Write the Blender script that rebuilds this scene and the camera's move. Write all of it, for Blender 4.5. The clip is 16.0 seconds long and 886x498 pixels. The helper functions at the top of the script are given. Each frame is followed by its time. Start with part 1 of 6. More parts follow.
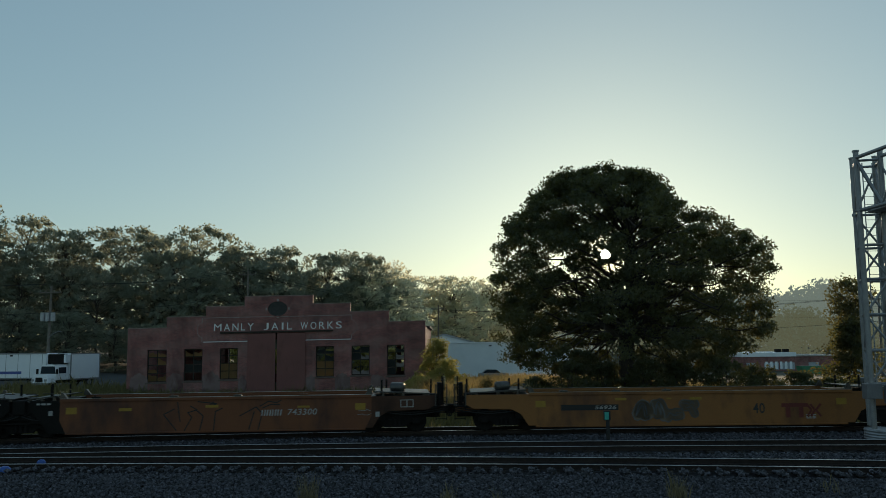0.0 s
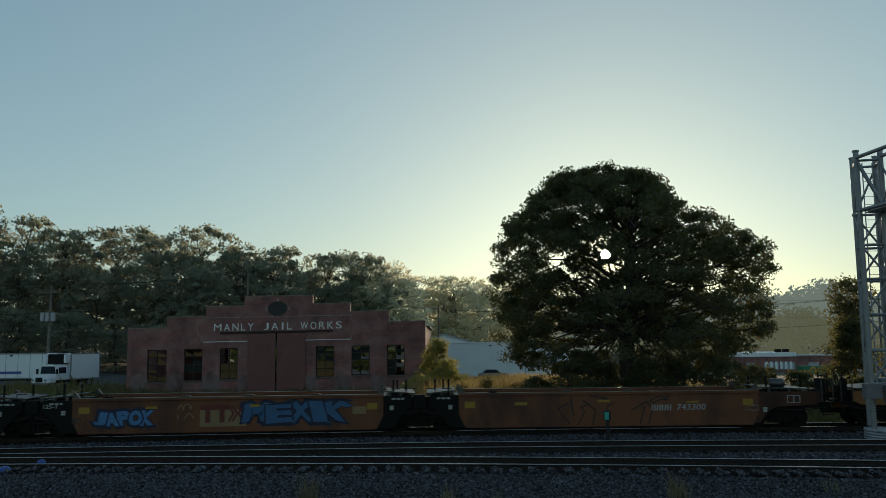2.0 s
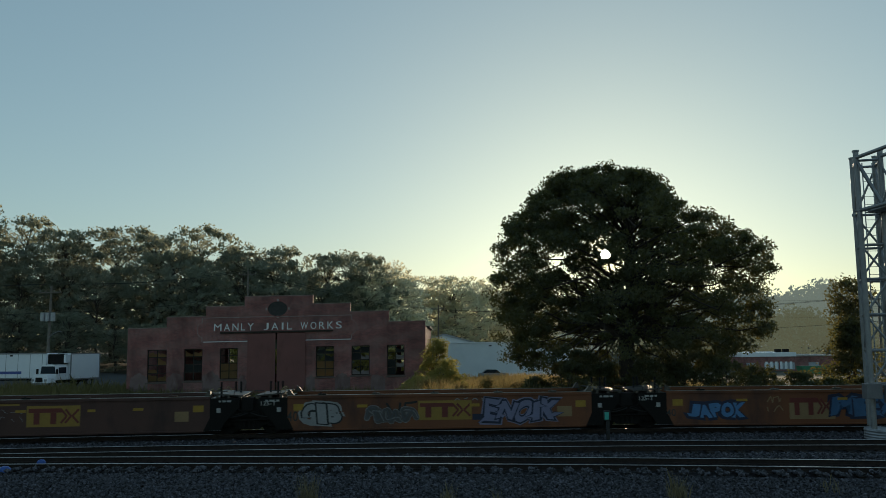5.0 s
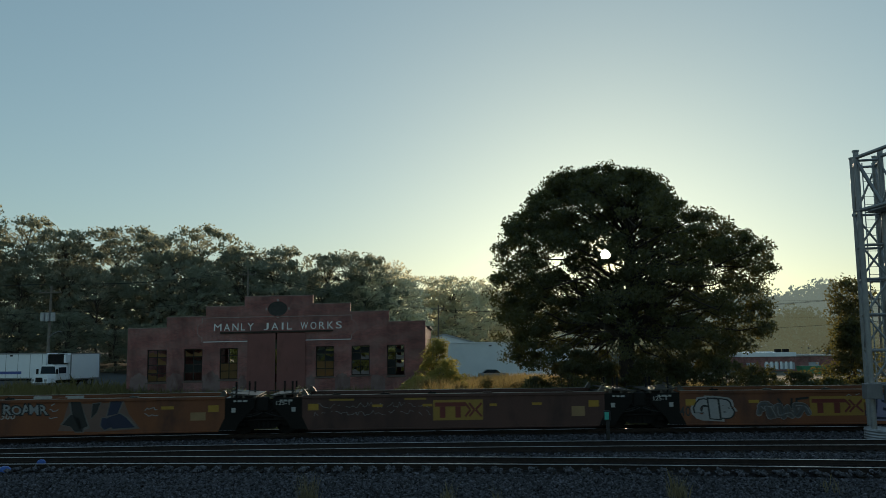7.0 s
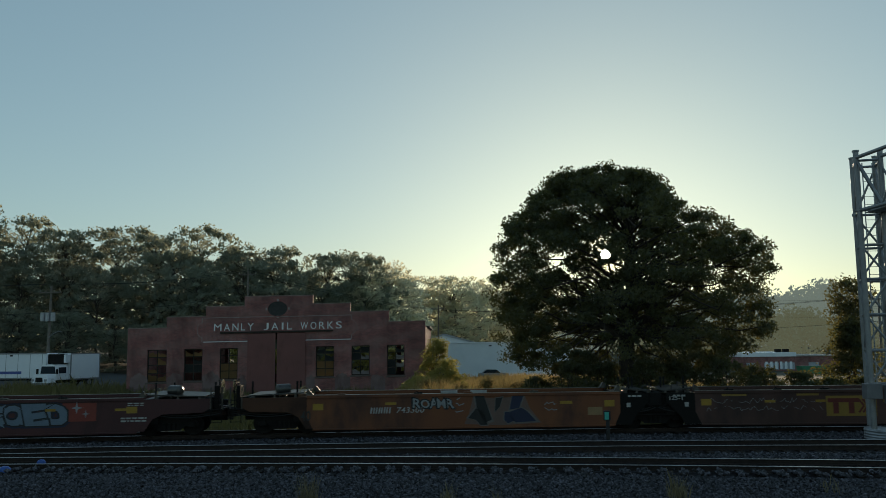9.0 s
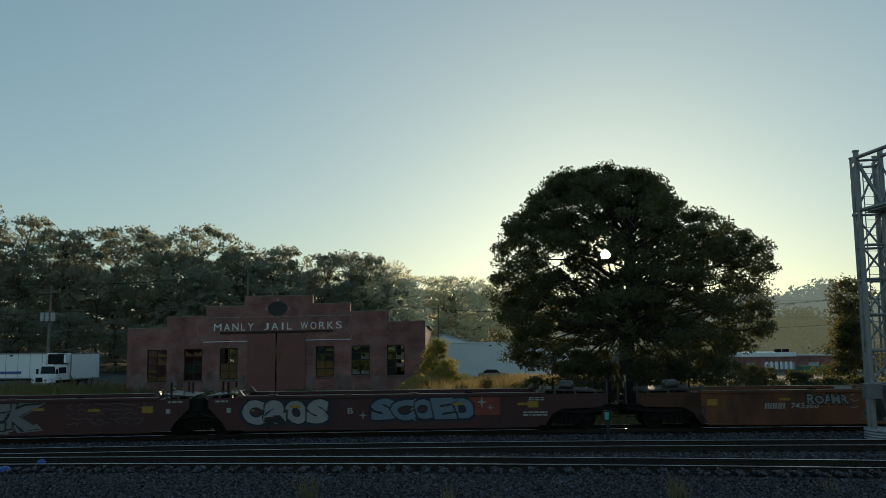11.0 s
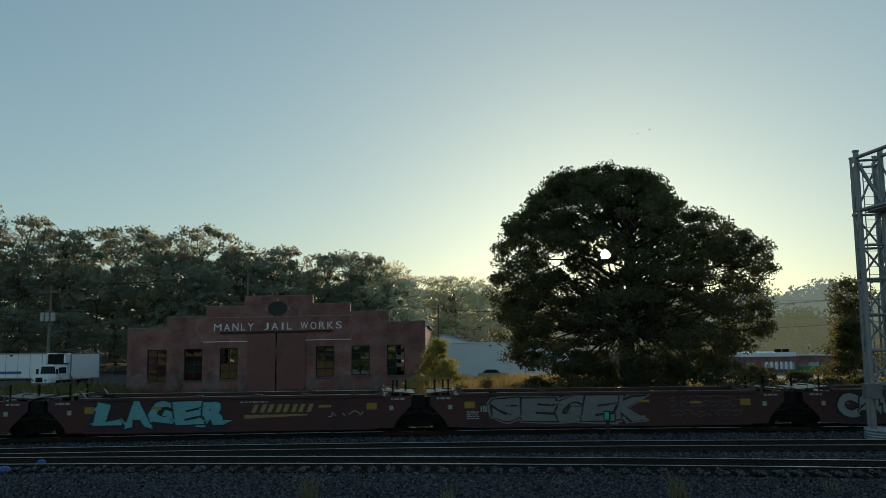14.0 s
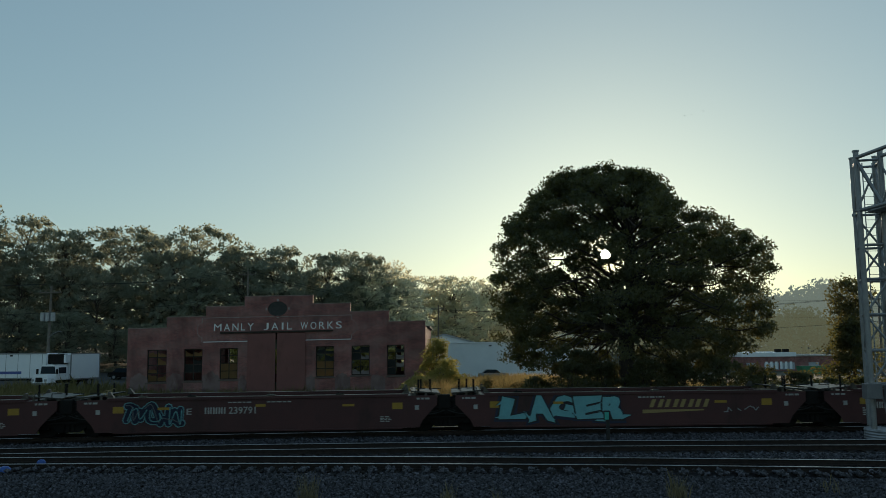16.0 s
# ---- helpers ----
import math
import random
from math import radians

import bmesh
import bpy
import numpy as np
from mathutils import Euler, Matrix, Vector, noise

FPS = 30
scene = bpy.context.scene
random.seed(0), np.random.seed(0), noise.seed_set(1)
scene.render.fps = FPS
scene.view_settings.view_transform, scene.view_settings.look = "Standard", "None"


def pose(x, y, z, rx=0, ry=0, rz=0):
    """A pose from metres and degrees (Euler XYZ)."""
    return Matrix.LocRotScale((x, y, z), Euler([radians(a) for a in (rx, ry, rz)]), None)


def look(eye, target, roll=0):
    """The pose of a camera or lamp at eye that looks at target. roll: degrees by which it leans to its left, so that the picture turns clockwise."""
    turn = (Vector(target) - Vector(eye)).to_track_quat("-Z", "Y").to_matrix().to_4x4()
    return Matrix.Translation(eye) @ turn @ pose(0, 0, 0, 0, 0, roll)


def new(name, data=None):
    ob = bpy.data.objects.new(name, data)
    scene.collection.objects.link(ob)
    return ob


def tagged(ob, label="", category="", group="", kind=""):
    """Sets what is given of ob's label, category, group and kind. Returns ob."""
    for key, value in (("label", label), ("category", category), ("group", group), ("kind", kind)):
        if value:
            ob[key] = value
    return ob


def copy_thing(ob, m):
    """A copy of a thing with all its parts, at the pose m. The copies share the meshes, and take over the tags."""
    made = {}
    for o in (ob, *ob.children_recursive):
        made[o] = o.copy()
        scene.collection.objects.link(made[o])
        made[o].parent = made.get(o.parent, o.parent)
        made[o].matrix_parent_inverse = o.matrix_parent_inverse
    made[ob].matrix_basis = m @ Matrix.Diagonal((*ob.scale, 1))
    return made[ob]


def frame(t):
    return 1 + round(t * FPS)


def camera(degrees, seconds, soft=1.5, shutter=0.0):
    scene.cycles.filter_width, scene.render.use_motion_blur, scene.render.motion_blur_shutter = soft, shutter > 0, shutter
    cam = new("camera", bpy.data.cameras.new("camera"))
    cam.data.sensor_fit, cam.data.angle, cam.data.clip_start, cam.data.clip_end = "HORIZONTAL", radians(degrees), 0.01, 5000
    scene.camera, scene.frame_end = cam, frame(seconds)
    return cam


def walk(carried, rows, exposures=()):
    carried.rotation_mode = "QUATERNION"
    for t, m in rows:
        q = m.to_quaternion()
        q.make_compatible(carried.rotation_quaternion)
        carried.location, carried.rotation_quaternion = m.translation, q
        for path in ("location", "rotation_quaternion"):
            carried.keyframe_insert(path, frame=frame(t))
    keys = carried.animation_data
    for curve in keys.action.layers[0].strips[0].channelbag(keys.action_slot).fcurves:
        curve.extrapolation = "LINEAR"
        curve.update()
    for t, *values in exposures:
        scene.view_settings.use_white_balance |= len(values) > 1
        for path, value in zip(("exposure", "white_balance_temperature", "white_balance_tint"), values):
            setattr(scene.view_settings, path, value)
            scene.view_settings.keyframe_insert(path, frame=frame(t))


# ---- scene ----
# camera: stands still on the far side of the tracks, 3.7 m above the rails
cam = camera(57.13, 16.0, soft=0.65, shutter=0.2)
EYE = Vector((0.0, 0.0, 3.695))
STAND = look(EYE, EYE + Vector((0.0, math.cos(radians(6.49)), math.sin(radians(6.49)))), roll=-0.59)
walk(cam, [(0.0, STAND), (16.0, STAND)], exposures=[(0.0, 0.0), (16.0, 0.0)])

# light: low hazy morning sun behind the big tree
SUN_WAY = Vector((0.19536, 0.97533, 0.10280)).normalized()
world = bpy.data.worlds.new("sky")
scene.world = world
world.use_nodes = True
wn = world.node_tree
wn.nodes.clear()
sky = wn.nodes.new("ShaderNodeTexSky")
sky.sky_type = "NISHITA"
sky.sun_disc = False
sky.sun_elevation = math.asin(SUN_WAY.z)
sky.sun_rotation = math.atan2(SUN_WAY.x, SUN_WAY.y)
sky.altitude, sky.air_density, sky.dust_density, sky.ozone_density = 200.0, 1.0, 0.7, 2.0
background = wn.nodes.new("ShaderNodeBackground")
background.inputs["Strength"].default_value = 0.15
sky_out = wn.nodes.new("ShaderNodeOutputWorld")
soften = wn.nodes.new("ShaderNodeGamma")
soften.inputs[1].default_value = 0.55
tint = wn.nodes.new("ShaderNodeMixRGB")
tint.blend_type = "MULTIPLY"
tint.inputs[0].default_value = 1.0
tint.inputs[2].default_value = (1.32, 1.62, 1.63, 1)
wn.links.new(sky.outputs[0], soften.inputs[0])
wn.links.new(soften.outputs[0], tint.inputs[1])
wn.links.new(tint.outputs[0], background.inputs[0])
wn.links.new(background.outputs[0], sky_out.inputs[0])

sun_data = bpy.data.lights.new("sun", "SUN")
sun_data.energy, sun_data.angle, sun_data.color = 3.0, radians(0.6), (1.0, 0.80, 0.55)
sun_lamp = new("sun", sun_data)
sun_lamp.matrix_world = look(SUN_WAY * 300, (0, 0, 0))

# ---- materials ----
def nodes_of(name):
    m = bpy.data.materials.new(name)
    m.use_nodes = True
    n = m.node_tree.nodes
    return m, n, m.node_tree.links, n["Principled BSDF"]


def surface(name, a, b, rough=0.7, metal=0.0, scale=3.0, fine=40.0, bump=0.25, rand=0.0, stain=None, amount=0.5, island=False, depth=0.01, gloss=0.5):
    """Two tones mixed by noise at two scales, an optional third one in stains, and relief."""
    m, n, l, p = nodes_of(name)
    co = n.new("ShaderNodeTexCoord")
    big = n.new("ShaderNodeTexNoise")
    big.inputs["Scale"].default_value, big.inputs["Detail"].default_value = scale, 6.0
    small = n.new("ShaderNodeTexNoise")
    small.inputs["Scale"].default_value, small.inputs["Detail"].default_value = fine, 4.0
    l.new(co.outputs["Object"], big.inputs["Vector"])
    l.new(co.outputs["Object"], small.inputs["Vector"])
    add = n.new("ShaderNodeMath")
    add.operation = "MULTIPLY_ADD"
    add.inputs[1].default_value, add.inputs[2].default_value = 0.45, 0.0
    l.new(small.outputs[0], add.inputs[0])
    add2 = n.new("ShaderNodeMath")
    add2.operation = "MULTIPLY_ADD"
    add2.inputs[1].default_value = 0.55
    l.new(big.outputs[0], add2.inputs[0])
    l.new(add.outputs[0], add2.inputs[2])
    ramp = n.new("ShaderNodeValToRGB")
    ramp.color_ramp.elements[0].position, ramp.color_ramp.elements[1].position = 0.36, 0.64
    ramp.color_ramp.elements[0].color, ramp.color_ramp.elements[1].color = (*a, 1), (*b, 1)
    l.new(add2.outputs[0], ramp.inputs[0])
    colour = ramp.outputs[0]
    if stain:
        st = n.new("ShaderNodeTexNoise")
        st.inputs["Scale"].default_value, st.inputs["Detail"].default_value, st.inputs["Roughness"].default_value = scale * 0.6, 8.0, 0.65
        off = n.new("ShaderNodeMapping")
        off.inputs["Location"].default_value, off.inputs["Scale"].default_value = (7.3, 2.1, 5.7), (1.0, 1.0, 0.45)
        l.new(co.outputs["Object"], off.inputs[0])
        l.new(off.outputs[0], st.inputs["Vector"])
        edge = n.new("ShaderNodeMapRange")
        edge.inputs[1].default_value, edge.inputs[2].default_value = 0.68 - 0.3 * amount, 0.76 - 0.2 * amount
        l.new(st.outputs[0], edge.inputs[0])
        mix = n.new("ShaderNodeMixRGB")
        mix.inputs[2].default_value = (*stain, 1)
        l.new(edge.outputs[0], mix.inputs[0])
        l.new(colour, mix.inputs[1])
        colour = mix.outputs[0]
    if rand:
        if island:
            src = n.new("ShaderNodeNewGeometry").outputs["Random Per Island"]
        else:
            src = n.new("ShaderNodeObjectInfo").outputs["Random"]
        vr = n.new("ShaderNodeMapRange")
        vr.inputs[3].default_value, vr.inputs[4].default_value = 1 - rand, 1 + rand
        l.new(src, vr.inputs[0])
        hsv = n.new("ShaderNodeHueSaturation")
        l.new(vr.outputs[0], hsv.inputs["Value"])
        l.new(colour, hsv.inputs["Color"])
        colour = hsv.outputs[0]
    l.new(colour, p.inputs["Base Color"])
    rr = n.new("ShaderNodeMapRange")
    rr.inputs[3].default_value, rr.inputs[4].default_value = max(0.03, rough - 0.12), min(1.0, rough + 0.12)
    l.new(add2.outputs[0], rr.inputs[0])
    l.new(rr.outputs[0], p.inputs["Roughness"])
    p.inputs["Metallic"].default_value = metal
    p.inputs["Specular IOR Level"].default_value = gloss
    if bump:
        bp = n.new("ShaderNodeBump")
        bp.inputs["Strength"].default_value, bp.inputs["Distance"].default_value = bump, depth
        l.new(add2.outputs[0], bp.inputs["Height"])
        l.new(bp.outputs[0], p.inputs["Normal"])
    return m


def leaf_material(name, a, b, thin=0.5, glow=(0.35, 0.38, 0.05), gloss=0.3):
    """Leaves: two greens by island, with light shining through."""
    m, n, l, p = nodes_of(name)
    geo = n.new("ShaderNodeNewGeometry")
    info = n.new("ShaderNodeObjectInfo")
    ramp = n.new("ShaderNodeValToRGB")
    ramp.color_ramp.elements[0].color, ramp.color_ramp.elements[1].color = (*a, 1), (*b, 1)
    l.new(geo.outputs["Random Per Island"], ramp.inputs[0])
    vr = n.new("ShaderNodeMapRange")
    vr.inputs[3].default_value, vr.inputs[4].default_value = 0.75, 1.25
    l.new(info.outputs["Random"], vr.inputs[0])
    hsv = n.new("ShaderNodeHueSaturation")
    l.new(vr.outputs[0], hsv.inputs["Value"])
    l.new(ramp.outputs[0], hsv.inputs["Color"])
    l.new(hsv.outputs[0], p.inputs["Base Color"])
    p.inputs["Roughness"].default_value = 0.6
    p.inputs["Specular IOR Level"].default_value = gloss
    tl = n.new("ShaderNodeBsdfTranslucent")
    tl.inputs[0].default_value = (*glow, 1)
    mix = n.new("ShaderNodeMixShader")
    mix.inputs[0].default_value = thin
    l.new(p.outputs[0], mix.inputs[1])
    l.new(tl.outputs[0], mix.inputs[2])
    l.new(mix.outputs[0], n["Material Output"].inputs[0])
    return m


def brick_material(name, a, b, mortar, scale=1.0):
    """Running bond of 0.215 x 0.075 m on walls along x or y."""
    m, n, l, p = nodes_of(name)
    co = n.new("ShaderNodeTexCoord")
    sep = n.new("ShaderNodeSeparateXYZ")
    l.new(co.outputs["Object"], sep.inputs[0])
    s = n.new("ShaderNodeMath")
    s.operation = "ADD"
    l.new(sep.outputs[0], s.inputs[0])
    l.new(sep.outputs[1], s.inputs[1])
    com = n.new("ShaderNodeCombineXYZ")
    l.new(s.outputs[0], com.inputs[0])
    l.new(sep.outputs[2], com.inputs[1])
    br = n.new("ShaderNodeTexBrick")
    br.inputs["Color1"].default_value, br.inputs["Color2"].default_value, br.inputs["Mortar"].default_value = (*a, 1), (*b, 1), (*mortar, 1)
    br.inputs["Scale"].default_value = 1.0
    br.inputs["Mortar Size"].default_value, br.inputs["Brick Width"].default_value, br.inputs["Row Height"].default_value = 0.014, 0.225, 0.080
    l.new(com.outputs[0], br.inputs["Vector"])
    noi = n.new("ShaderNodeTexNoise")
    noi.inputs["Scale"].default_value, noi.inputs["Detail"].default_value, noi.inputs["Roughness"].default_value = 0.55, 8.0, 0.62
    l.new(co.outputs["Object"], noi.inputs["Vector"])
    rr = n.new("ShaderNodeMapRange")
    rr.inputs[1].default_value, rr.inputs[2].default_value, rr.inputs[3].default_value, rr.inputs[4].default_value = 0.3, 0.7, 0.55, 1.5
    l.new(noi.outputs[0], rr.inputs[0])
    hsv = n.new("ShaderNodeHueSaturation")
    l.new(rr.outputs[0], hsv.inputs["Value"])
    l.new(br.outputs[0], hsv.inputs["Color"])
    wash = n.new("ShaderNodeTexNoise")
    wash.inputs["Scale"].default_value, wash.inputs["Detail"].default_value = 0.33, 9.0
    mp = n.new("ShaderNodeMapping")
    mp.inputs["Location"].default_value = (3.0, 9.0, 1.0)
    l.new(co.outputs["Object"], mp.inputs[0])
    l.new(mp.outputs[0], wash.inputs["Vector"])
    wr = n.new("ShaderNodeMapRange")
    wr.inputs[1].default_value, wr.inputs[2].default_value, wr.inputs[4].default_value = 0.55, 0.66, 0.45
    l.new(wash.outputs[0], wr.inputs[0])
    mx = n.new("ShaderNodeMixRGB")
    mx.inputs[2].default_value = (0.24, 0.16, 0.145, 1)
    l.new(wr.outputs[0], mx.inputs[0])
    l.new(hsv.outputs[0], mx.inputs[1])
    l.new(mx.outputs[0], p.inputs["Base Color"])
    p.inputs["Roughness"].default_value = 0.9
    bp = n.new("ShaderNodeBump")
    bp.inputs["Strength"].default_value, bp.inputs["Distance"].default_value = 0.6, 0.012
    bp.invert = True
    l.new(br.outputs["Fac"], bp.inputs["Height"])
    l.new(bp.outputs[0], p.inputs["Normal"])
    return m


def glow_material(name, colour, strength):
    m, n, l, p = nodes_of(name)
    p.inputs["Base Color"].default_value = (*colour, 1)
    p.inputs["Emission Color"].default_value = (*colour, 1)
    p.inputs["Emission Strength"].default_value = strength
    return m


M_BRICK = brick_material("old_red_brick", (0.325, 0.102, 0.088), (0.170, 0.056, 0.053), (0.275, 0.172, 0.158))
M_STONE = surface("pale_coping", (0.30, 0.27, 0.25), (0.48, 0.44, 0.40), 0.85, 0, 2, 25)
M_DOOR = surface("red_oxide_steel", (0.175, 0.064, 0.058), (0.225, 0.084, 0.074), 0.65, 0, 0.8, 30, 0.2, 0, (0.14, 0.05, 0.04), 0.45)
M_SIGN = surface("white_sign_paint", (0.76, 0.76, 0.75), (0.88, 0.88, 0.87), 0.6, 0, 4, 50, 0.1)
M_FRAME = surface("dark_steel_sash", (0.032, 0.026, 0.022), (0.07, 0.055, 0.045), 0.8, 0.0, 8, 60, gloss=0.15)
M_SHADE_ROOF = surface("shading_roof", (0.03, 0.03, 0.03), (0.07, 0.065, 0.06), 0.9, 0, 0.5, 20)
M_STEEL = surface("rail_side", (0.020, 0.014, 0.012), (0.044, 0.031, 0.026), 0.85, 0.0, 6, 60, gloss=0.25)
M_HEAD = surface("polished_rail_head", (0.55, 0.54, 0.53), (0.70, 0.69, 0.68), 0.30, 1.0, 3, 60, 0.02)
M_TIE = surface("creosoted_wood", (0.013, 0.010, 0.008), (0.034, 0.026, 0.021), 0.95, 0, 4, 40, 0.5, 0.3, gloss=0.2)
M_BALLAST = surface("ballast_stone", (0.017, 0.0165, 0.021), (0.082, 0.078, 0.094), 0.66, 0, 9, 60, 0.4, 0.9, None, 0.5, True)
M_BED = surface("ballast_bed", (0.011, 0.0095, 0.011), (0.030, 0.026, 0.030), 0.95, 0, 14, 45, 1.0, depth=0.04, gloss=0.25)
M_EARTH = surface("dry_grassy_earth", (0.028, 0.030, 0.014), (0.07, 0.058, 0.03), 0.95, 0, 0.25, 6, 0.8, depth=0.05, stain=(0.05, 0.06, 0.02))
M_ASPHALT = surface("asphalt", (0.04, 0.04, 0.042), (0.07, 0.07, 0.072), 0.9, 0, 0.6, 30, 0.3)
M_BARK = surface("bark", (0.035, 0.027, 0.02), (0.09, 0.07, 0.055), 0.95, 0, 2, 14, 0.9, depth=0.04)
M_LEAF = leaf_material("oak_leaf", (0.034, 0.046, 0.034), (0.062, 0.076, 0.050), 0.32, (0.36, 0.30, 0.07))
# woods leaves: haze put into the colour, greyer first and paler farther off
M_LEAF2 = leaf_material("wood_leaf_hazed", (0.115, 0.142, 0.122), (0.145, 0.168, 0.142), 0.50, (0.50, 0.50, 0.34), 0.15)
M_LEAF_HAZED = leaf_material("far_leaf_hazed", (0.20, 0.22, 0.18), (0.28, 0.29, 0.24), 0.74, (0.93, 0.88, 0.64), 0.2)
M_SHRUB = leaf_material("shrub_leaf", (0.075, 0.10, 0.032), (0.18, 0.17, 0.06), 0.55, (0.66, 0.56, 0.17))
M_GRASS = leaf_material("dry_grass", (0.12, 0.098, 0.045), (0.30, 0.22, 0.095), 0.5, (0.66, 0.47, 0.19))
M_GREEN = leaf_material("green_grass", (0.052, 0.056, 0.026), (0.13, 0.108, 0.055), 0.36, (0.36, 0.31, 0.10))
M_WHITE = surface("white_truck_paint", (0.82, 0.84, 0.87), (0.88, 0.89, 0.91), 0.45, 0, 1.2, 30, 0.05)
M_BLUE = surface("blue_stripe", (0.05, 0.08, 0.28), (0.07, 0.11, 0.35), 0.5, 0, 3, 30, 0.05)
M_RUBBER = surface("black_rubber", (0.012, 0.012, 0.012), (0.03, 0.03, 0.03), 0.85, 0, 6, 60)
M_DARK = surface("dark_machinery", (0.006, 0.0052, 0.005), (0.015, 0.013, 0.012), 0.8, 0.0, 3, 40, 0.3, gloss=0.2)
M_GALV = surface("galvanised_steel", (0.30, 0.31, 0.33), (0.46, 0.47, 0.49), 0.5, 0.6, 5, 60, 0.1)
M_SILVER = surface("aluminium_paint", (0.20, 0.205, 0.215), (0.30, 0.305, 0.315), 0.45, 0.35, 3, 40, 0.1)
M_POLE = surface("weathered_pole_wood", (0.12, 0.10, 0.08), (0.22, 0.19, 0.16), 0.9, 0, 3, 30)
M_CONCRETE = surface("pale_metal_wall", (0.70, 0.71, 0.72), (0.80, 0.81, 0.82), 0.7, 0, 0.4, 12, 0.1)
M_YELLOW = surface("yellow_reflector", (0.26, 0.145, 0.012), (0.34, 0.195, 0.015), 0.4, 0, 6, 60, 0.05)
M_LETTER = surface("white_stencil", (0.27, 0.265, 0.26), (0.41, 0.40, 0.39), 0.6, 0, 8, 60, 0.05)
M_BLACK = surface("black_stencil", (0.012, 0.012, 0.013), (0.03, 0.03, 0.03), 0.6, 0, 8, 60, 0.05)
m_glass, gn, gl, gp = nodes_of("window_glass")
gp.inputs["Base Color"].default_value, gp.inputs["Roughness"].default_value = (0.02, 0.03, 0.04, 1), 0.05
M_GLASS = m_glass


# ---- mesh helpers ----
def as_mesh(name, bm, material):
    me = bpy.data.meshes.new(name)
    bm.to_mesh(me)
    bm.free()
    for mt in (material if isinstance(material, (list, tuple)) else [material]):
        me.materials.append(mt)
    return me


def part(name, bm, material, parent=None, label=""):
    """Links a bmesh as one mesh object under a thing or a part."""
    ob = new(name, as_mesh(name, bm, material))
    ob.parent = parent
    return tagged(ob, label)


def shared(name, me, parent, m=None):
    ob = new(name, me)
    ob.parent = parent
    if m is not None:
        ob.matrix_basis = m
    return ob


def box(bm, x0, x1, y0, y1, z0, z1, bevel=0.0, mat=0):
    r = bmesh.ops.create_cube(bm, size=1, matrix=Matrix.Translation(((x0 + x1) / 2, (y0 + y1) / 2, (z0 + z1) / 2)) @ Matrix.Diagonal((x1 - x0, y1 - y0, z1 - z0, 1)))
    if mat:
        for f in {f for v in r["verts"] for f in v.link_faces}:
            f.material_index = mat
    if bevel:
        es = list({e for v in r["verts"] for e in v.link_edges})
        bmesh.ops.bevel(bm, geom=es, offset=bevel, segments=2, affect="EDGES", profile=0.5)
    return bm


def tube(bm, a, b, ra, rb=None, seg=8):
    a, b = Vector(a), Vector(b)
    rb = ra if rb is None else rb
    d = b - a
    m = Matrix.Translation((a + b) / 2) @ d.to_track_quat("Z", "Y").to_matrix().to_4x4()
    bmesh.ops.create_cone(bm, cap_ends=True, segments=seg, radius1=ra, radius2=rb, depth=d.length, matrix=m)
    return bm


def beam(bm, a, b, w, h=None):
    """A square bar from a to b."""
    a, b = Vector(a), Vector(b)
    d = b - a
    m = Matrix.Translation((a + b) / 2) @ d.to_track_quat("Z", "Y").to_matrix().to_4x4() @ Matrix.Diagonal((w, h or w, d.length, 1))
    bmesh.ops.create_cube(bm, size=1, matrix=m)
    return bm


def prism(bm, outline, y0, y1):
    """Extrudes an outline of (x, z) from y0 to y1."""
    f = [bm.verts.new((x, y0, z)) for x, z in outline]
    g = [bm.verts.new((x, y1, z)) for x, z in outline]
    bm.faces.new(f)
    bm.faces.new(g[::-1])
    for i in range(len(f)):
        j = (i + 1) % len(f)
        bm.faces.new((f[j], f[i], g[i], g[j]))
    bmesh.ops.recalc_face_normals(bm, faces=bm.faces)
    return bm


def lettering(name, text, size, material, parent, m, label="", fat=0.0, deep=0.006, spacing=1.0, shear=0.0, align="CENTER"):
    """Letters as a thin solid mesh, reading along x, standing in the xz plane, seen from -y."""
    cu = bpy.data.curves.new(name, "FONT")
    cu.body, cu.size, cu.extrude, cu.offset, cu.space_character, cu.shear = text, size, deep, fat, spacing, shear
    cu.align_x, cu.align_y, cu.resolution_u = align, "CENTER", 3
    tmp = bpy.data.objects.new(name, cu)
    scene.collection.objects.link(tmp)
    me = bpy.data.meshes.new_from_object(tmp)
    bpy.data.objects.remove(tmp)
    me.materials.clear()
    me.materials.append(material)
    me.transform(Matrix.Rotation(radians(90), 4, "X"))
    ob = new(name, me)
    ob.parent = parent
    ob.matrix_basis = m
    return tagged(ob, label)


def empty(name, m, label, category, group="", kind=""):
    ob = new(name)
    ob.matrix_basis = m
    return tagged(ob, label, category, group, kind)


# ---- the ground and the tracks ----
XS = np.linspace(-260.0, 260.0, 10401)
TRACKS = {"main": (35.401, 0.03746, -0.001961), "middle": (29.978, -0.00131, -0.002091), "near": (26.141, -0.09836, -0.002534)}


def track_y(c, x):
    """Middle line of a track: a gentle curve before the camera, straight farther out."""
    k = np.clip(x, -24, 24)
    return c[0] + c[1] * k + c[2] * k * k + (c[1] + 2 * c[2] * k) * (x - k)


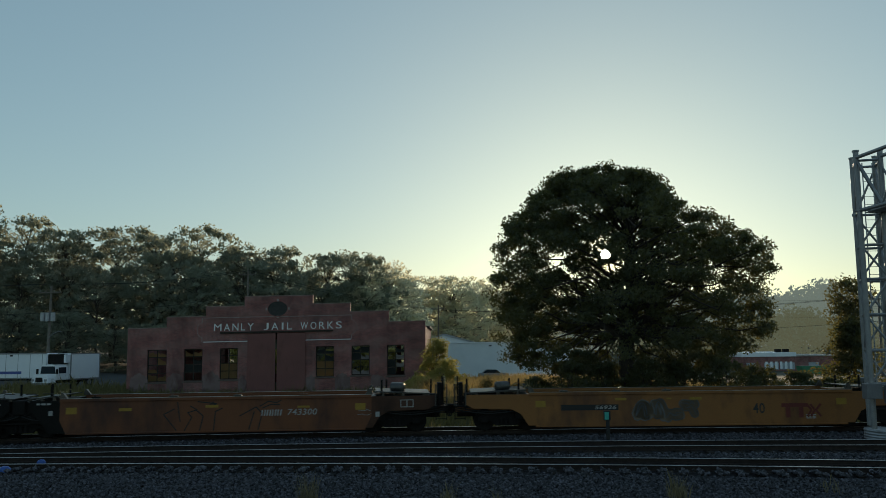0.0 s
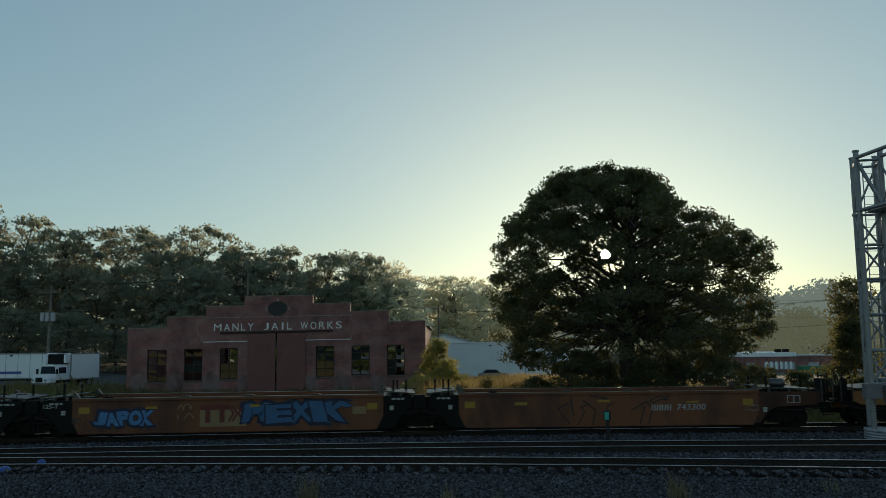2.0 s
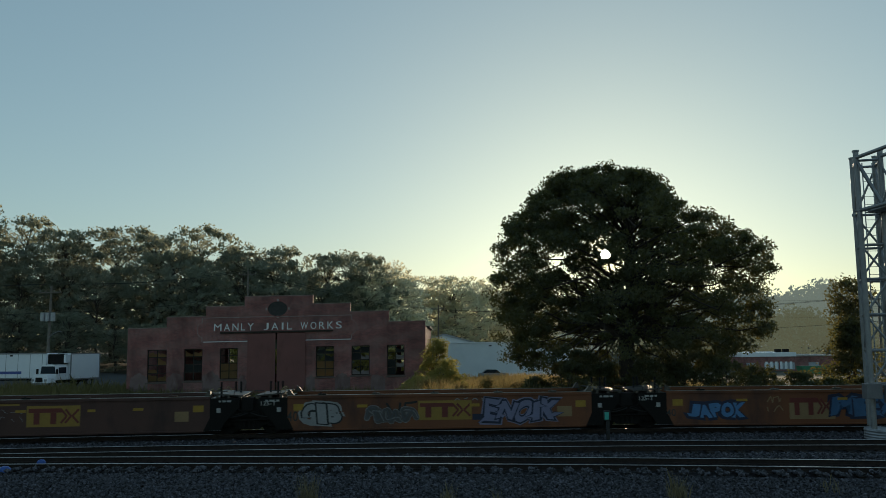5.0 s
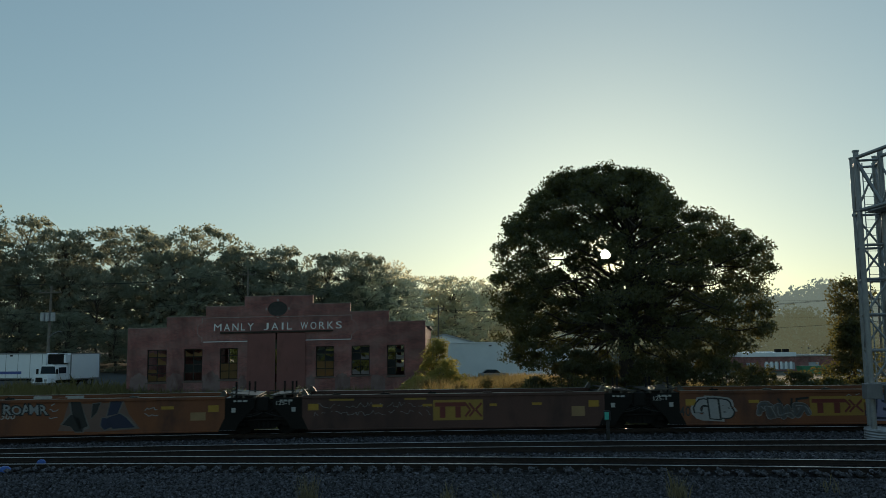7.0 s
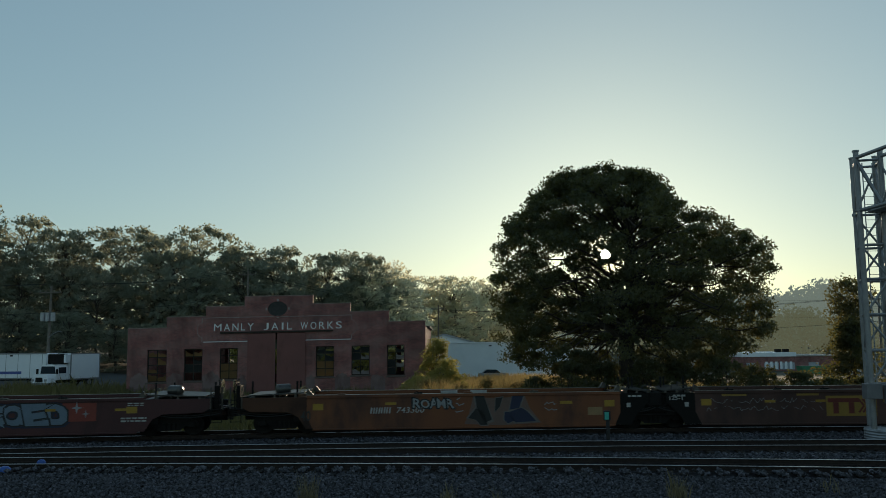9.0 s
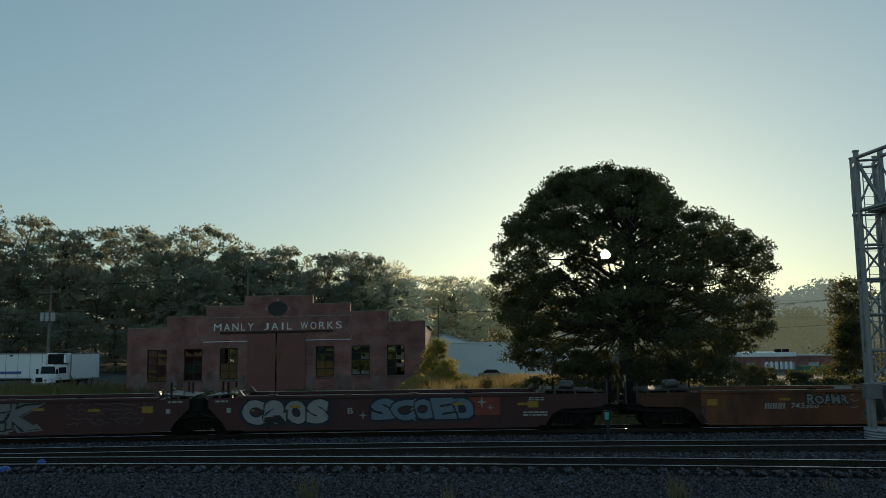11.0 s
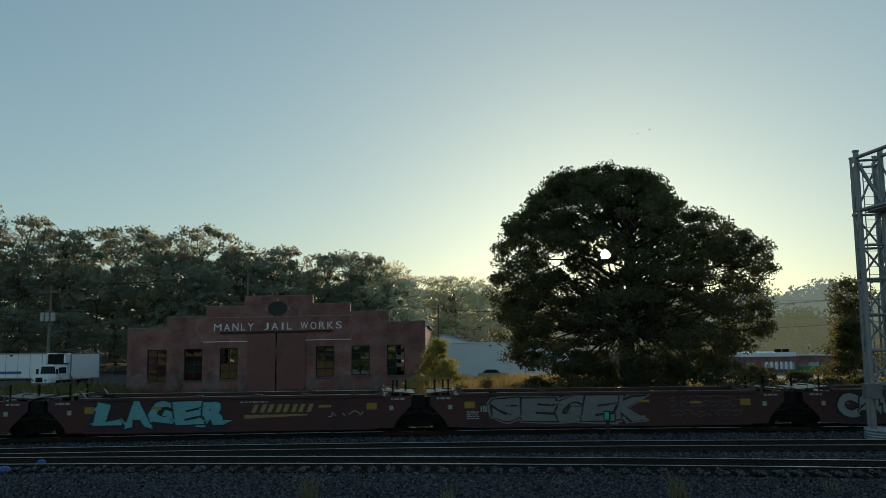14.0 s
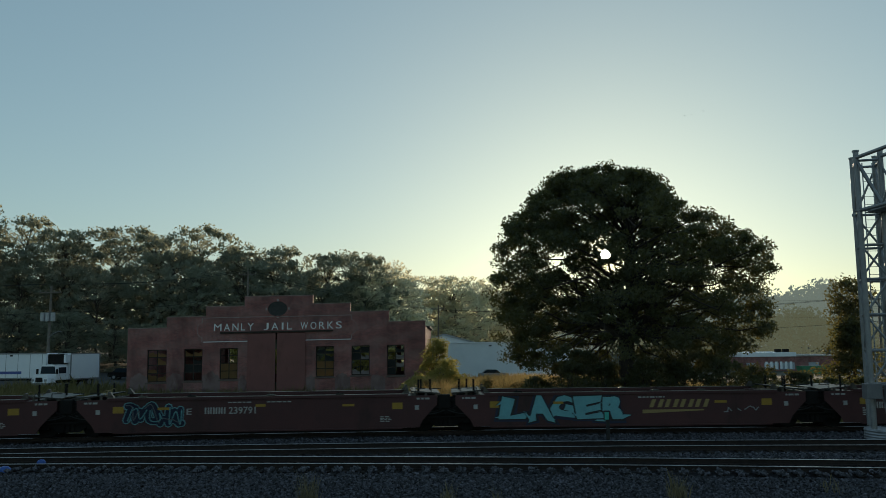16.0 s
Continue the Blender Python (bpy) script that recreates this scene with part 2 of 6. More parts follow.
def ground_z(x, y):
    """Rail heads lie at 0."""
    mid = track_y(TRACKS["main"], x)
    near = track_y(TRACKS["near"], x)
    bed = np.clip((mid + 4.2 - y) / 1.6, 0, 1) * np.clip((y - near + 3.6) / 1.8, 0, 1)
    base = -0.62 - 0.035 * np.clip(y - 85, 0, 70) + 0.012 * np.clip(y - 160, 0, 300)
    hill = np.clip((-8 - 0.25 * (y - 90) - x) / 45, 0, 1) * np.clip((y - 95) / 60, 0, 1) * 7.0
    front = np.where(y < near, -0.14 * np.clip(near - 3.6 - y, 0, 8), 0)
    return base + hill + front + bed * 0.40


def ground_sheet():
    def steps(lo, hi, inner, fine, coarse):
        a = np.arange(inner[0], inner[1], fine)
        k = np.arange(1, coarse + 1) / coarse
        return np.concatenate([(inner[0] + (lo - inner[0]) * k ** 3)[::-1], a, inner[1] + (hi - inner[1]) * k ** 3])
    gx = steps(-2400, 2400, (-60, 60), 0.8, 30)
    gy = steps(-600, 3000, (14, 90), 0.4, 34)
    X, Y = np.meshgrid(gx, gy)
    Z = ground_z(X, Y)
    rng = np.random.default_rng(3)
    Z = Z + rng.normal(0, 0.02, Z.shape)
    nx, ny = len(gx), len(gy)
    me = bpy.data.meshes.new("ground")
    faces = [(j * nx + i, j * nx + i + 1, (j + 1) * nx + i + 1, (j + 1) * nx + i) for j in range(ny - 1) for i in range(nx - 1)]
    me.from_pydata(np.stack([X.ravel(), Y.ravel(), Z.ravel()], 1).tolist(), [], faces)
    me.materials.append(M_EARTH)
    me.materials.append(M_BED)
    cx, cy = (gx[:-1] + gx[1:]) / 2, (gy[:-1] + gy[1:]) / 2
    CX, CY = np.meshgrid(cx, cy)
    stone = (CY < track_y(TRACKS["main"], CX) + 3.6) & (CY > track_y(TRACKS["near"], CX) - 14)
    me.polygons.foreach_set("material_index", stone.ravel().astype(np.int32))
    me.update()
    return tagged(new("ground", me), "earth with rough dry grass, and grey ballast along the tracks", "ground", kind="structure")


ground_sheet()


def swept_rail(x0, x1, c, off):
    """A rail of true profile along a track; the head is polished."""
    prof = [(-0.070, -0.171), (0.070, -0.171), (0.070, -0.155), (0.012, -0.135), (0.012, -0.045), (0.037, -0.035), (0.037, -0.010), (0.027, 0.0), (-0.028, 0.0), (-0.037, -0.008), (-0.037, -0.035), (-0.012, -0.045), (-0.012, -0.135), (-0.070, -0.155)]
    xs = np.arange(x0, x1 + 0.1, 2.0)
    verts, faces, mats = [], [], []
    for x in xs:
        m = (track_y(c, x + 0.1) - track_y(c, x - 0.1)) / 0.2
        n = Vector((-m, 1, 0)).normalized()
        p = Vector((x, track_y(c, x), 0)) + n * off
        verts += [tuple(p + n * a + Vector((0, 0, b))) for a, b in prof]
    k = len(prof)
    for i in range(len(xs) - 1):
        for j in range(k):
            faces.append((i * k + j, (i + 1) * k + j, (i + 1) * k + (j + 1) % k, i * k + (j + 1) % k))
            mats.append(1 if j in (6, 7, 8) else 0)
    me = bpy.data.meshes.new("rail")
    me.from_pydata(verts, [], faces)
    me.materials.append(M_STEEL)
    me.materials.append(M_HEAD)
    me.polygons.foreach_set("material_index", mats)
    me.update()
    return me


bm = bmesh.new()
TIE = as_mesh("sleeper", box(bm, -0.115, 0.115, -1.3, 1.3, -0.36, -0.178, 0.012), M_TIE)
bm = bmesh.new()
for s in (-1, 1):
    box(bm, -0.09, 0.09, s * 0.7535 - 0.17, s * 0.7535 + 0.17, -0.178, -0.1715, 0.0)
    for u in (-1, 1):
        box(bm, -0.03, 0.03, s * 0.7535 + u * 0.095 - 0.02, s * 0.7535 + u * 0.095 + 0.02, -0.172, -0.135, 0.0)
PLATE = as_mesh("tie_plate", bm, M_STEEL)


TIE_STEP = 0.53


def railway_track(name, c, x0, x1, label):
    tr = empty(name, Matrix(), label, "railway track", "railway tracks", "structure")
    for off in (-0.7535, 0.7535):
        shared("rail", swept_rail(x0, x1, c, off), tr)
    rng = random.Random(name)
    x = max(x0, -21.0)
    while x < min(x1, 22.0):
        m = (track_y(c, x + 0.1) - track_y(c, x - 0.1)) / 0.2
        spot = pose(x, track_y(c, x) + rng.uniform(-0.06, 0.06), rng.uniform(-0.008, 0.0), 0, 0, math.degrees(math.atan(m)) + rng.uniform(-1, 1))
        shared("sleeper", TIE, tr, spot)
        shared("tie_plate", PLATE, tr, pose(x, track_y(c, x), 0, 0, 0, math.degrees(math.atan(m))))
        x += TIE_STEP


railway_track("railway_track_main", TRACKS["main"], -160, 170, "main track with polished rails on dark wooden sleepers")
railway_track("railway_track_middle", TRACKS["middle"], -29, 120, "empty middle track with shiny rails in grey ballast")
railway_track("railway_track_near", TRACKS["near"], -120, 80, "empty near track with shiny rails and rough sleeper ends")


# ---- the brick works ----
SHEAR = 0.0105


def window_outline(bm, x0, x1, z0, z1, y0, y1, t=0.07):
    for a, b, c, d in ((x0, x0 + t, z0, z1), (x1 - t, x1, z0, z1), (x0 + t, x1 - t, z0, z0 + t), (x0 + t, x1 - t, z1 - t, z1)):
        box(bm, a, b, y0, y1, c, d)
    return bm


def wall_pieces(bm, top, z0, x0, x1, holes, y0, y1):
    """A wall in upright strips with holes (x0, x1, z0, z1) left open; top(x) gives its height."""
    cuts = sorted({x0, x1, *[h[0] for h in holes], *[h[1] for h in holes], *STEPS})
    cuts = [c for c in cuts if x0 <= c <= x1]
    for a, b in zip(cuts, cuts[1:]):
        zs = sorted([(h[2], h[3]) for h in holes if h[0] <= a + 1e-6 and h[1] >= b - 1e-6])
        low = z0
        for p, q in zs:
            if p > low:
                box(bm, a, b, y0, y1, low, p)
            low = q
        box(bm, a, b, y0, y1, low, top((a + b) / 2))
    bmesh.ops.remove_doubles(bm, verts=bm.verts, dist=0.0005)
    return bm


BX, BY = -14.2, 69.5          # middle of the facade
STEPS = [-12.65, -9.37, -6.04, -2.77, 3.04, 6.25, 9.52, 12.63]
TOPS = [5.15, 6.05, 6.88, 7.68, 6.95, 6.22, 5.30]


def facade_top(x):
    for a, b, t in zip(STEPS, STEPS[1:], TOPS):
        if a <= x <= b:
            return t
    return TOPS[0]


def sheared(ob):
    for o in (ob, *ob.children_recursive):
        if o.type == "MESH":
            off = o.matrix_basis.translation
            for v in o.data.vertices:
                v.co.z += SHEAR * (v.co.x + off.x)


def brick_works():
    b = empty("brick_workshop", pose(BX, BY, 0), "derelict red brick workshop with stepped parapet and white sign", "building")
    wins = [(-10.95, -9.30, 0.62, 3.36), (-7.83, -6.28, 0.66, 3.36), (-4.81, -3.28, 0.74, 3.36), (3.33, 4.88, 0.80, 3.36), (6.35, 7.89, 0.88, 3.36), (9.37, 10.84, 0.78, 3.36)]
    door = (-2.40, 2.40, -0.8, 4.58)
    bm = wall_pieces(bmesh.new(), facade_top, -0.9, -12.65, 12.63, [*wins, door], 0.0, 0.42)
    part("front_wall", bm, M_BRICK, b)
    for x0, x1 in ((-12.65, -12.23), (12.21, 12.63)):
        bm = bmesh.new()
        box(bm, x0, x1, 0.424, 30.0, -0.9, 4.9)
        part("side_wall", bm, M_BRICK, b)
    bm = bmesh.new()
    back_wins = [(-11.9, -8.6, 0.1, 4.2), (-8.2, -5.4, 0.1, 4.2), (-5.0, -2.2, 0.1, 4.2), (-1.6, 1.8, -0.8, 4.4), (2.4, 5.4, 0.1, 4.2), (5.9, 8.5, 0.1, 4.2), (9.0, 11.8, 0.1, 4.2)]
    wall_pieces(bm, lambda x: 4.9, -0.9, -12.22, 12.20, back_wins, 29.6, 30.0)
    part("back_wall", bm, M_BRICK, b)
    # trusses; the front stays open to the sky
    for k in range(5):
        y = 5.0 + k * 5.0
        bm = bmesh.new()
        beam(bm, (-12.2, y, 4.8), (12.2, y, 4.8), 0.12)
        beam(bm, (-12.2, y, 4.85), (0, y, 5.7), 0.10)
        beam(bm, (12.2, y, 4.85), (0, y, 5.7), 0.10)
        for xx in (-8, -4, 0, 4, 8):
            beam(bm, (xx, y, 4.8), (xx, y, 5.7 - abs(xx) * 0.07), 0.06)
        part("truss", bm, M_FRAME, b, "rusty roof truss")
    # unseen roof over the rear, added to keep the inside dark
    bm = prism(bmesh.new(), [(-12.9, 4.91), (0, 5.78), (12.9, 4.91), (12.9, 5.03), (0, 5.92), (-12.9, 5.03)], 7.0, 30.2)
    part("roof", bm, M_SHADE_ROOF, b, "unseen dark roof added over the rear to shade the inside")
    # coping along the steps, with a worn pale face
    for a, c, t in zip(STEPS, STEPS[1:], TOPS):
        bm = bmesh.new()
        box(bm, a - 0.03, c + 0.03, -0.035, 0.46, t + 0.002, t + 0.075, 0.012)
        part("coping", bm, M_ROOFEDGE, b, "worn stone coping")
    # brick string courses and pale sign-panel border
    for x0, x1, z in ((-6.2, -2.42, 3.92), (2.42, 6.3, 3.92)):
        bm = bmesh.new()
        box(bm, x0, x1, -0.05, -0.002, z - 0.032, z + 0.032, 0.0)
        part("sign_border", bm, M_SIGN, b, "white painted lower border of the sign panel")
    bm = bmesh.new()
    box(bm, -6.25, 6.4, -0.03, -0.002, 5.93, 5.99)
    for s in (-1, 1):
        for i in range(14):
            a0, a1 = math.pi * (i / 14 - 0.5), math.pi * ((i + 1) / 14 - 0.5)
            f = lambda a: (s * (6.35 + 0.42 * math.cos(a)), 4.95 + 0.98 * math.sin(a) * 0.62)
            (xa, za), (xb, zb) = f(a0), f(a1)
            beam(bm, (xa, -0.016, za), (xb, -0.016, zb), 0.05, 0.03)
        box(bm, s * 6.35 - 0.025, s * 6.35 + 0.025, -0.03, -0.002, 3.92, 4.34)
        box(bm, s * 6.35 - 0.025, s * 6.35 + 0.025, -0.03, -0.002, 5.56, 5.96)
    part("panel_moulding", bm, M_MOULD, b, "faded painted moulding round the sign")
    # oval vent with keystones
    bm = bmesh.new()
    pts = [(0.06 + 0.86 * math.cos(i * math.tau / 28), 6.62 + 0.66 * math.sin(i * math.tau / 28)) for i in range(28)]
    prism(bm, pts, -0.012, 0.03)
    part("oval_vent", bm, M_DARKWOOD, b, "dark boarded oval vent")
    bm = bmesh.new()
    for i in range(28):
        a, c = pts[i], pts[(i + 1) % 28]
        beam(bm, (a[0], -0.02, a[1]), (c[0], -0.02, c[1]), 0.11, 0.06)
    part("vent_ring", bm, M_BRICK, b, "brick ring round the vent")
    for x, z in ((0.06, 7.33), (0.06, 5.92), (-0.86, 6.62), (0.98, 6.62)):
        bm = bmesh.new()
        box(bm, x - 0.09, x + 0.09, -0.05, -0.004, z - 0.10, z + 0.10, 0.01)
        part("keystone", bm, M_STONE, b, "pale keystone")
    # sliding doors, a hand's width apart
    for x0, x1 in ((-2.46, -0.09), (0.05, 2.46)):
        bm = bmesh.new()
        box(bm, x0, x1, -0.10, -0.04, -0.55, 4.55, 0.008)
        for k in range(1, 6):
            xx = x0 + (x1 - x0) * k / 6
            box(bm, xx - 0.012, xx + 0.012, -0.108, -0.099, -0.5, 4.5)
        box(bm, x0, x1, -0.115, -0.099, 0.9, 1.0)
        box(bm, x0, x1, -0.115, -0.099, 3.4, 3.5)
        part("sliding_door", bm, M_DOOR, b, "faded red sheet-steel sliding door")
    bm = bmesh.new()
    box(bm, -4.8, 4.8, -0.16, -0.03, 4.60, 4.74, 0.01)
    part("door_rail", bm, M_FRAME, b, "dark door track")
    rng = random.Random(5)
    for i, (x0, x1, z0, z1) in enumerate(wins):
        bm = window_outline(bmesh.new(), x0, x1, z0, z1, 0.14, 0.22)
        xm = (x0 + x1) / 2
        bmesh.ops.remove_doubles(bm, verts=bm.verts, dist=0.0005)
        w = part("window", bm, M_FRAME, b, "rusty steel sash with broken panes")
        bm = bmesh.new()
        box(bm, x0 - 0.1, x1 + 0.1, -0.07, 0.135, z0 - 0.12, z0 - 0.004, 0.01)
        part("sill", bm, M_STONE2, w)
        bm = bmesh.new()
        box(bm, xm - 0.035, xm + 0.035, 0.15, 0.20, z0 + 0.07, z1 - 0.07)
        part("mullion", bm, M_FRAME, w)
        for k in (0.27, 0.52, 0.76):
            zz = z0 + (z1 - z0) * k
            for xa, xb in ((x0 + 0.07, xm - 0.035), (xm + 0.035, x1 - 0.07)):
                bm = bmesh.new()
                box(bm, xa, xb, 0.155, 0.195, zz - 0.03, zz + 0.03)
                part("glazing_bar", bm, M_FRAME, w)
        # panes that are left: whole, broken, chalky, or amber with golden light put in
        ks = [0.02, 0.27, 0.52, 0.76, 0.98]
        for a in range(4):
            for c in range(2):
                xa, xb = (x0 + 0.075, xm - 0.04) if c == 0 else (xm + 0.04, x1 - 0.075)
                za, zb = z0 + (z1 - z0) * ks[a] + 0.035, z0 + (z1 - z0) * ks[a + 1] - 0.035
                mid = [(xa + (xb - xa) * rng.uniform(0.25, 0.75), za + (zb - za) * rng.uniform(0.25, 0.8)) for _ in range(2)]
                broken = [(xa, za), (xb, za), (xb, za + (zb - za) * rng.uniform(0.3, 0.9)), *sorted(mid, reverse=True), (xa, za + (zb - za) * rng.uniform(0.4, 1.0))]
                # amber stands for sunlit leaves seen through the openings
                if (i in (2, 3) and a < 2) or (i == 0 and (a + c) % 3 != 2) or (i == 1 and a == 3):
                    shape = [(xa, za), (xb, za), (xb, zb), (xa, zb)] if i in (2, 3) else broken
                    part("pane", prism(bmesh.new(), shape, 0.168, 0.174), M_AMBER, w, "translucent pane with golden light put into its colour")
                elif (i == 4 and a in (0, 2) and (a == 0 or c == 1)) or (i == 5 and c == 1 and a in (1, 2)):
                    part("pane", prism(bmesh.new(), broken, 0.168, 0.174), M_CHALK, w, "chalky broken pane")
                elif rng.random() < (0.2 if a < 3 else 0.6):
                    part("pane", prism(bmesh.new(), broken if rng.random() < 0.4 else [(xa, za), (xb, za), (xb, zb), (xa, zb)], 0.170, 0.176), M_PANE, w)
    for text, x0, x1 in (("MANLY", -5.34, -1.97), ("JAIL", -1.10, 1.27), ("WORKS", 2.02, 5.53)):
        wide = [0.45 if ch in "I" else 0.7 if ch in "LJ" else 1.25 if ch in "MW" else 1.0 for ch in text]
        unit, at = (x1 - x0) / (sum(wide) + 0.42 * (len(text) - 1)), x0
        for ch, k in zip(text, wide):
            ob = lettering("sign_letter", ch, 0.80, M_SIGN, b, Matrix(), "white raised sign letter", 0.0, 0.02)
            co = np.array([v.co for v in ob.data.vertices])
            lo, hi = co.min(0), co.max(0)
            width = unit * k if ch != "I" else unit * 0.25
            for v in ob.data.vertices:
                v.co.x = at + (unit * k - width) / 2 + (v.co.x - lo[0]) * width / (hi[0] - lo[0])
                v.co.z = 4.84 + (v.co.z - lo[2]) * 0.60 / (hi[2] - lo[2])
                v.co.y -= 0.024
            at += unit * (k + 0.42)
    # remains of pale render low on the wall
    for cx, cz, w, h, sd in ((-11.6, 0.5, 0.75, 1.1, 1), (-8.55, 0.55, 0.7, 1.0, 2), (-5.5, 0.5, 0.75, 1.1, 3), (-2.85, 0.35, 0.35, 0.9, 4), (2.9, 0.3, 0.35, 0.8, 5), (5.6, 0.35, 0.65, 0.9, 6), (8.6, 0.3, 0.6, 0.8, 7), (11.7, 0.1, 0.7, 0.7, 8)):
        rg = random.Random(sd)
        pts = [(cx - w, -0.6), (cx + w, -0.6)]
        for k in range(13):
            pts.append((cx + w - 2 * w * k / 12 + (rg.uniform(-0.05, 0.05) if 0 < k < 12 else 0), cz + h * 0.8 * math.sin(math.pi * (0.15 + 0.7 * k / 12)) + rg.uniform(-0.12, 0.12)))
        part("render_remnant", prism(bmesh.new(), pts, -0.012, -0.001), M_RENDER, b, "pale flaking render")
    sheared(b)
    return b


M_CHALK = leaf_material("chalky_pane", (0.30, 0.27, 0.26), (0.48, 0.43, 0.42), 0.5, (0.62, 0.55, 0.52))
M_AMBER = leaf_material("golden_light_pane", (0.13, 0.085, 0.04), (0.42, 0.27, 0.12), 0.55, (0.58, 0.36, 0.16))
M_RENDER = surface("flaking_render", (0.17, 0.105, 0.098), (0.26, 0.18, 0.17), 0.9, 0, 1.2, 25, 0.3, 0, (0.12, 0.06, 0.055), 0.6)
M_DARKWOOD = surface("dark_boards", (0.03, 0.03, 0.03), (0.06, 0.055, 0.05), 0.8, 0, 4, 40)
M_MOULD = surface("faded_moulding", (0.20, 0.12, 0.105), (0.44, 0.38, 0.36), 0.9, 0, 3, 30)
M_STONE2 = surface("sooty_sill", (0.10, 0.075, 0.065), (0.17, 0.13, 0.115), 0.9, 0, 3, 30)
M_ROOFEDGE = surface("worn_coping", (0.20, 0.11, 0.09), (0.40, 0.32, 0.28), 0.9, 0, 1.5, 30)
m_pane, pn, pl, pp = nodes_of("dusty_pane")
pp.inputs["Base Color"].default_value, pp.inputs["Roughness"].default_value = (0.025, 0.026, 0.025, 1), 0.6
pp.inputs["Specular IOR Level"].default_value = 0.08
M_PANE = m_pane
brick_works()


# ---- trees ----
def crown_mesh(name, clumps, leaves, size, rng, material, gap=None):
    """Leaves as small bent blades, gathered in clumps (x, y, z, radius)."""
    per = leaves // max(1, len(clumps))
    spots = []
    for (cx, cy, cz, r) in clumps:
        k = int(per * rng.uniform(0.7, 1.3))
        d = rng.normal(size=(k, 3))
        d /= np.linalg.norm(d, axis=1)[:, None]
        spots.append(np.array([cx, cy, cz]) + d * (r * rng.random(k) ** 0.5)[:, None] * np.array([1.2, 1.2, 0.72]))
    q = np.concatenate(spots)
    if gap is not None:
        q = q[~gap(q)]
    n = len(q)
    a, b = rng.normal(size=(n, 3)), rng.normal(size=(n, 3))
    a /= np.linalg.norm(a, axis=1)[:, None]
    b -= a * (a * b).sum(1)[:, None]
    b /= np.linalg.norm(b, axis=1)[:, None]
    s = size * rng.uniform(0.6, 1.35, n)[:, None]
    c = np.cross(a, b) * s * 0.18
    v = np.stack([q - a * s, q - b * s * 0.55 + c, q + a * s, q + b * s * 0.55 + c], 1).reshape(-1, 3)
    me = bpy.data.meshes.new(name)
    me.vertices.add(4 * n)
    me.vertices.foreach_set("co", v.astype(np.float32).ravel())
    me.loops.add(4 * n)
    me.loops.foreach_set("vertex_index", np.arange(4 * n, dtype=np.int32))
    me.polygons.add(n)
    me.polygons.foreach_set("loop_start", np.arange(0, 4 * n, 4, dtype=np.int32))
    me.update(calc_edges=True)
    me.materials.append(material)
    return me


def limb(bm, pts, r0, r1, seg=7):
    """A bent tapering limb."""
    rings = []
    n = len(pts)
    for i, p in enumerate(pts):
        d = (Vector(pts[min(i + 1, n - 1)]) - Vector(pts[max(i - 1, 0)])).normalized()
        u = d.orthogonal().normalized()
        w = d.cross(u)
        r = r0 + (r1 - r0) * i / (n - 1)
        rings.append([bm.verts.new(Vector(p) + (u * math.cos(k * math.tau / seg) + w * math.sin(k * math.tau / seg)) * r) for k in range(seg)])
    for a, b in zip(rings, rings[1:]):
        for k in range(seg):
            bm.faces.new((a[k], a[(k + 1) % seg], b[(k + 1) % seg], b[k]))
    return bm


def bent(a, b, rng, n=5, sway=0.08, lift=0.0):
    a, b = Vector(a), Vector(b)
    ln = (b - a).length
    out = []
    for i in range(n):
        t = i / (n - 1)
        p = a.lerp(b, t)
        if 0 < i < n - 1:
            p += Vector((rng.uniform(-1, 1), rng.uniform(-1, 1), rng.uniform(-1, 1))) * ln * sway
        p.z += lift * ln * math.sin(math.pi * t)
        out.append(p)
    return out


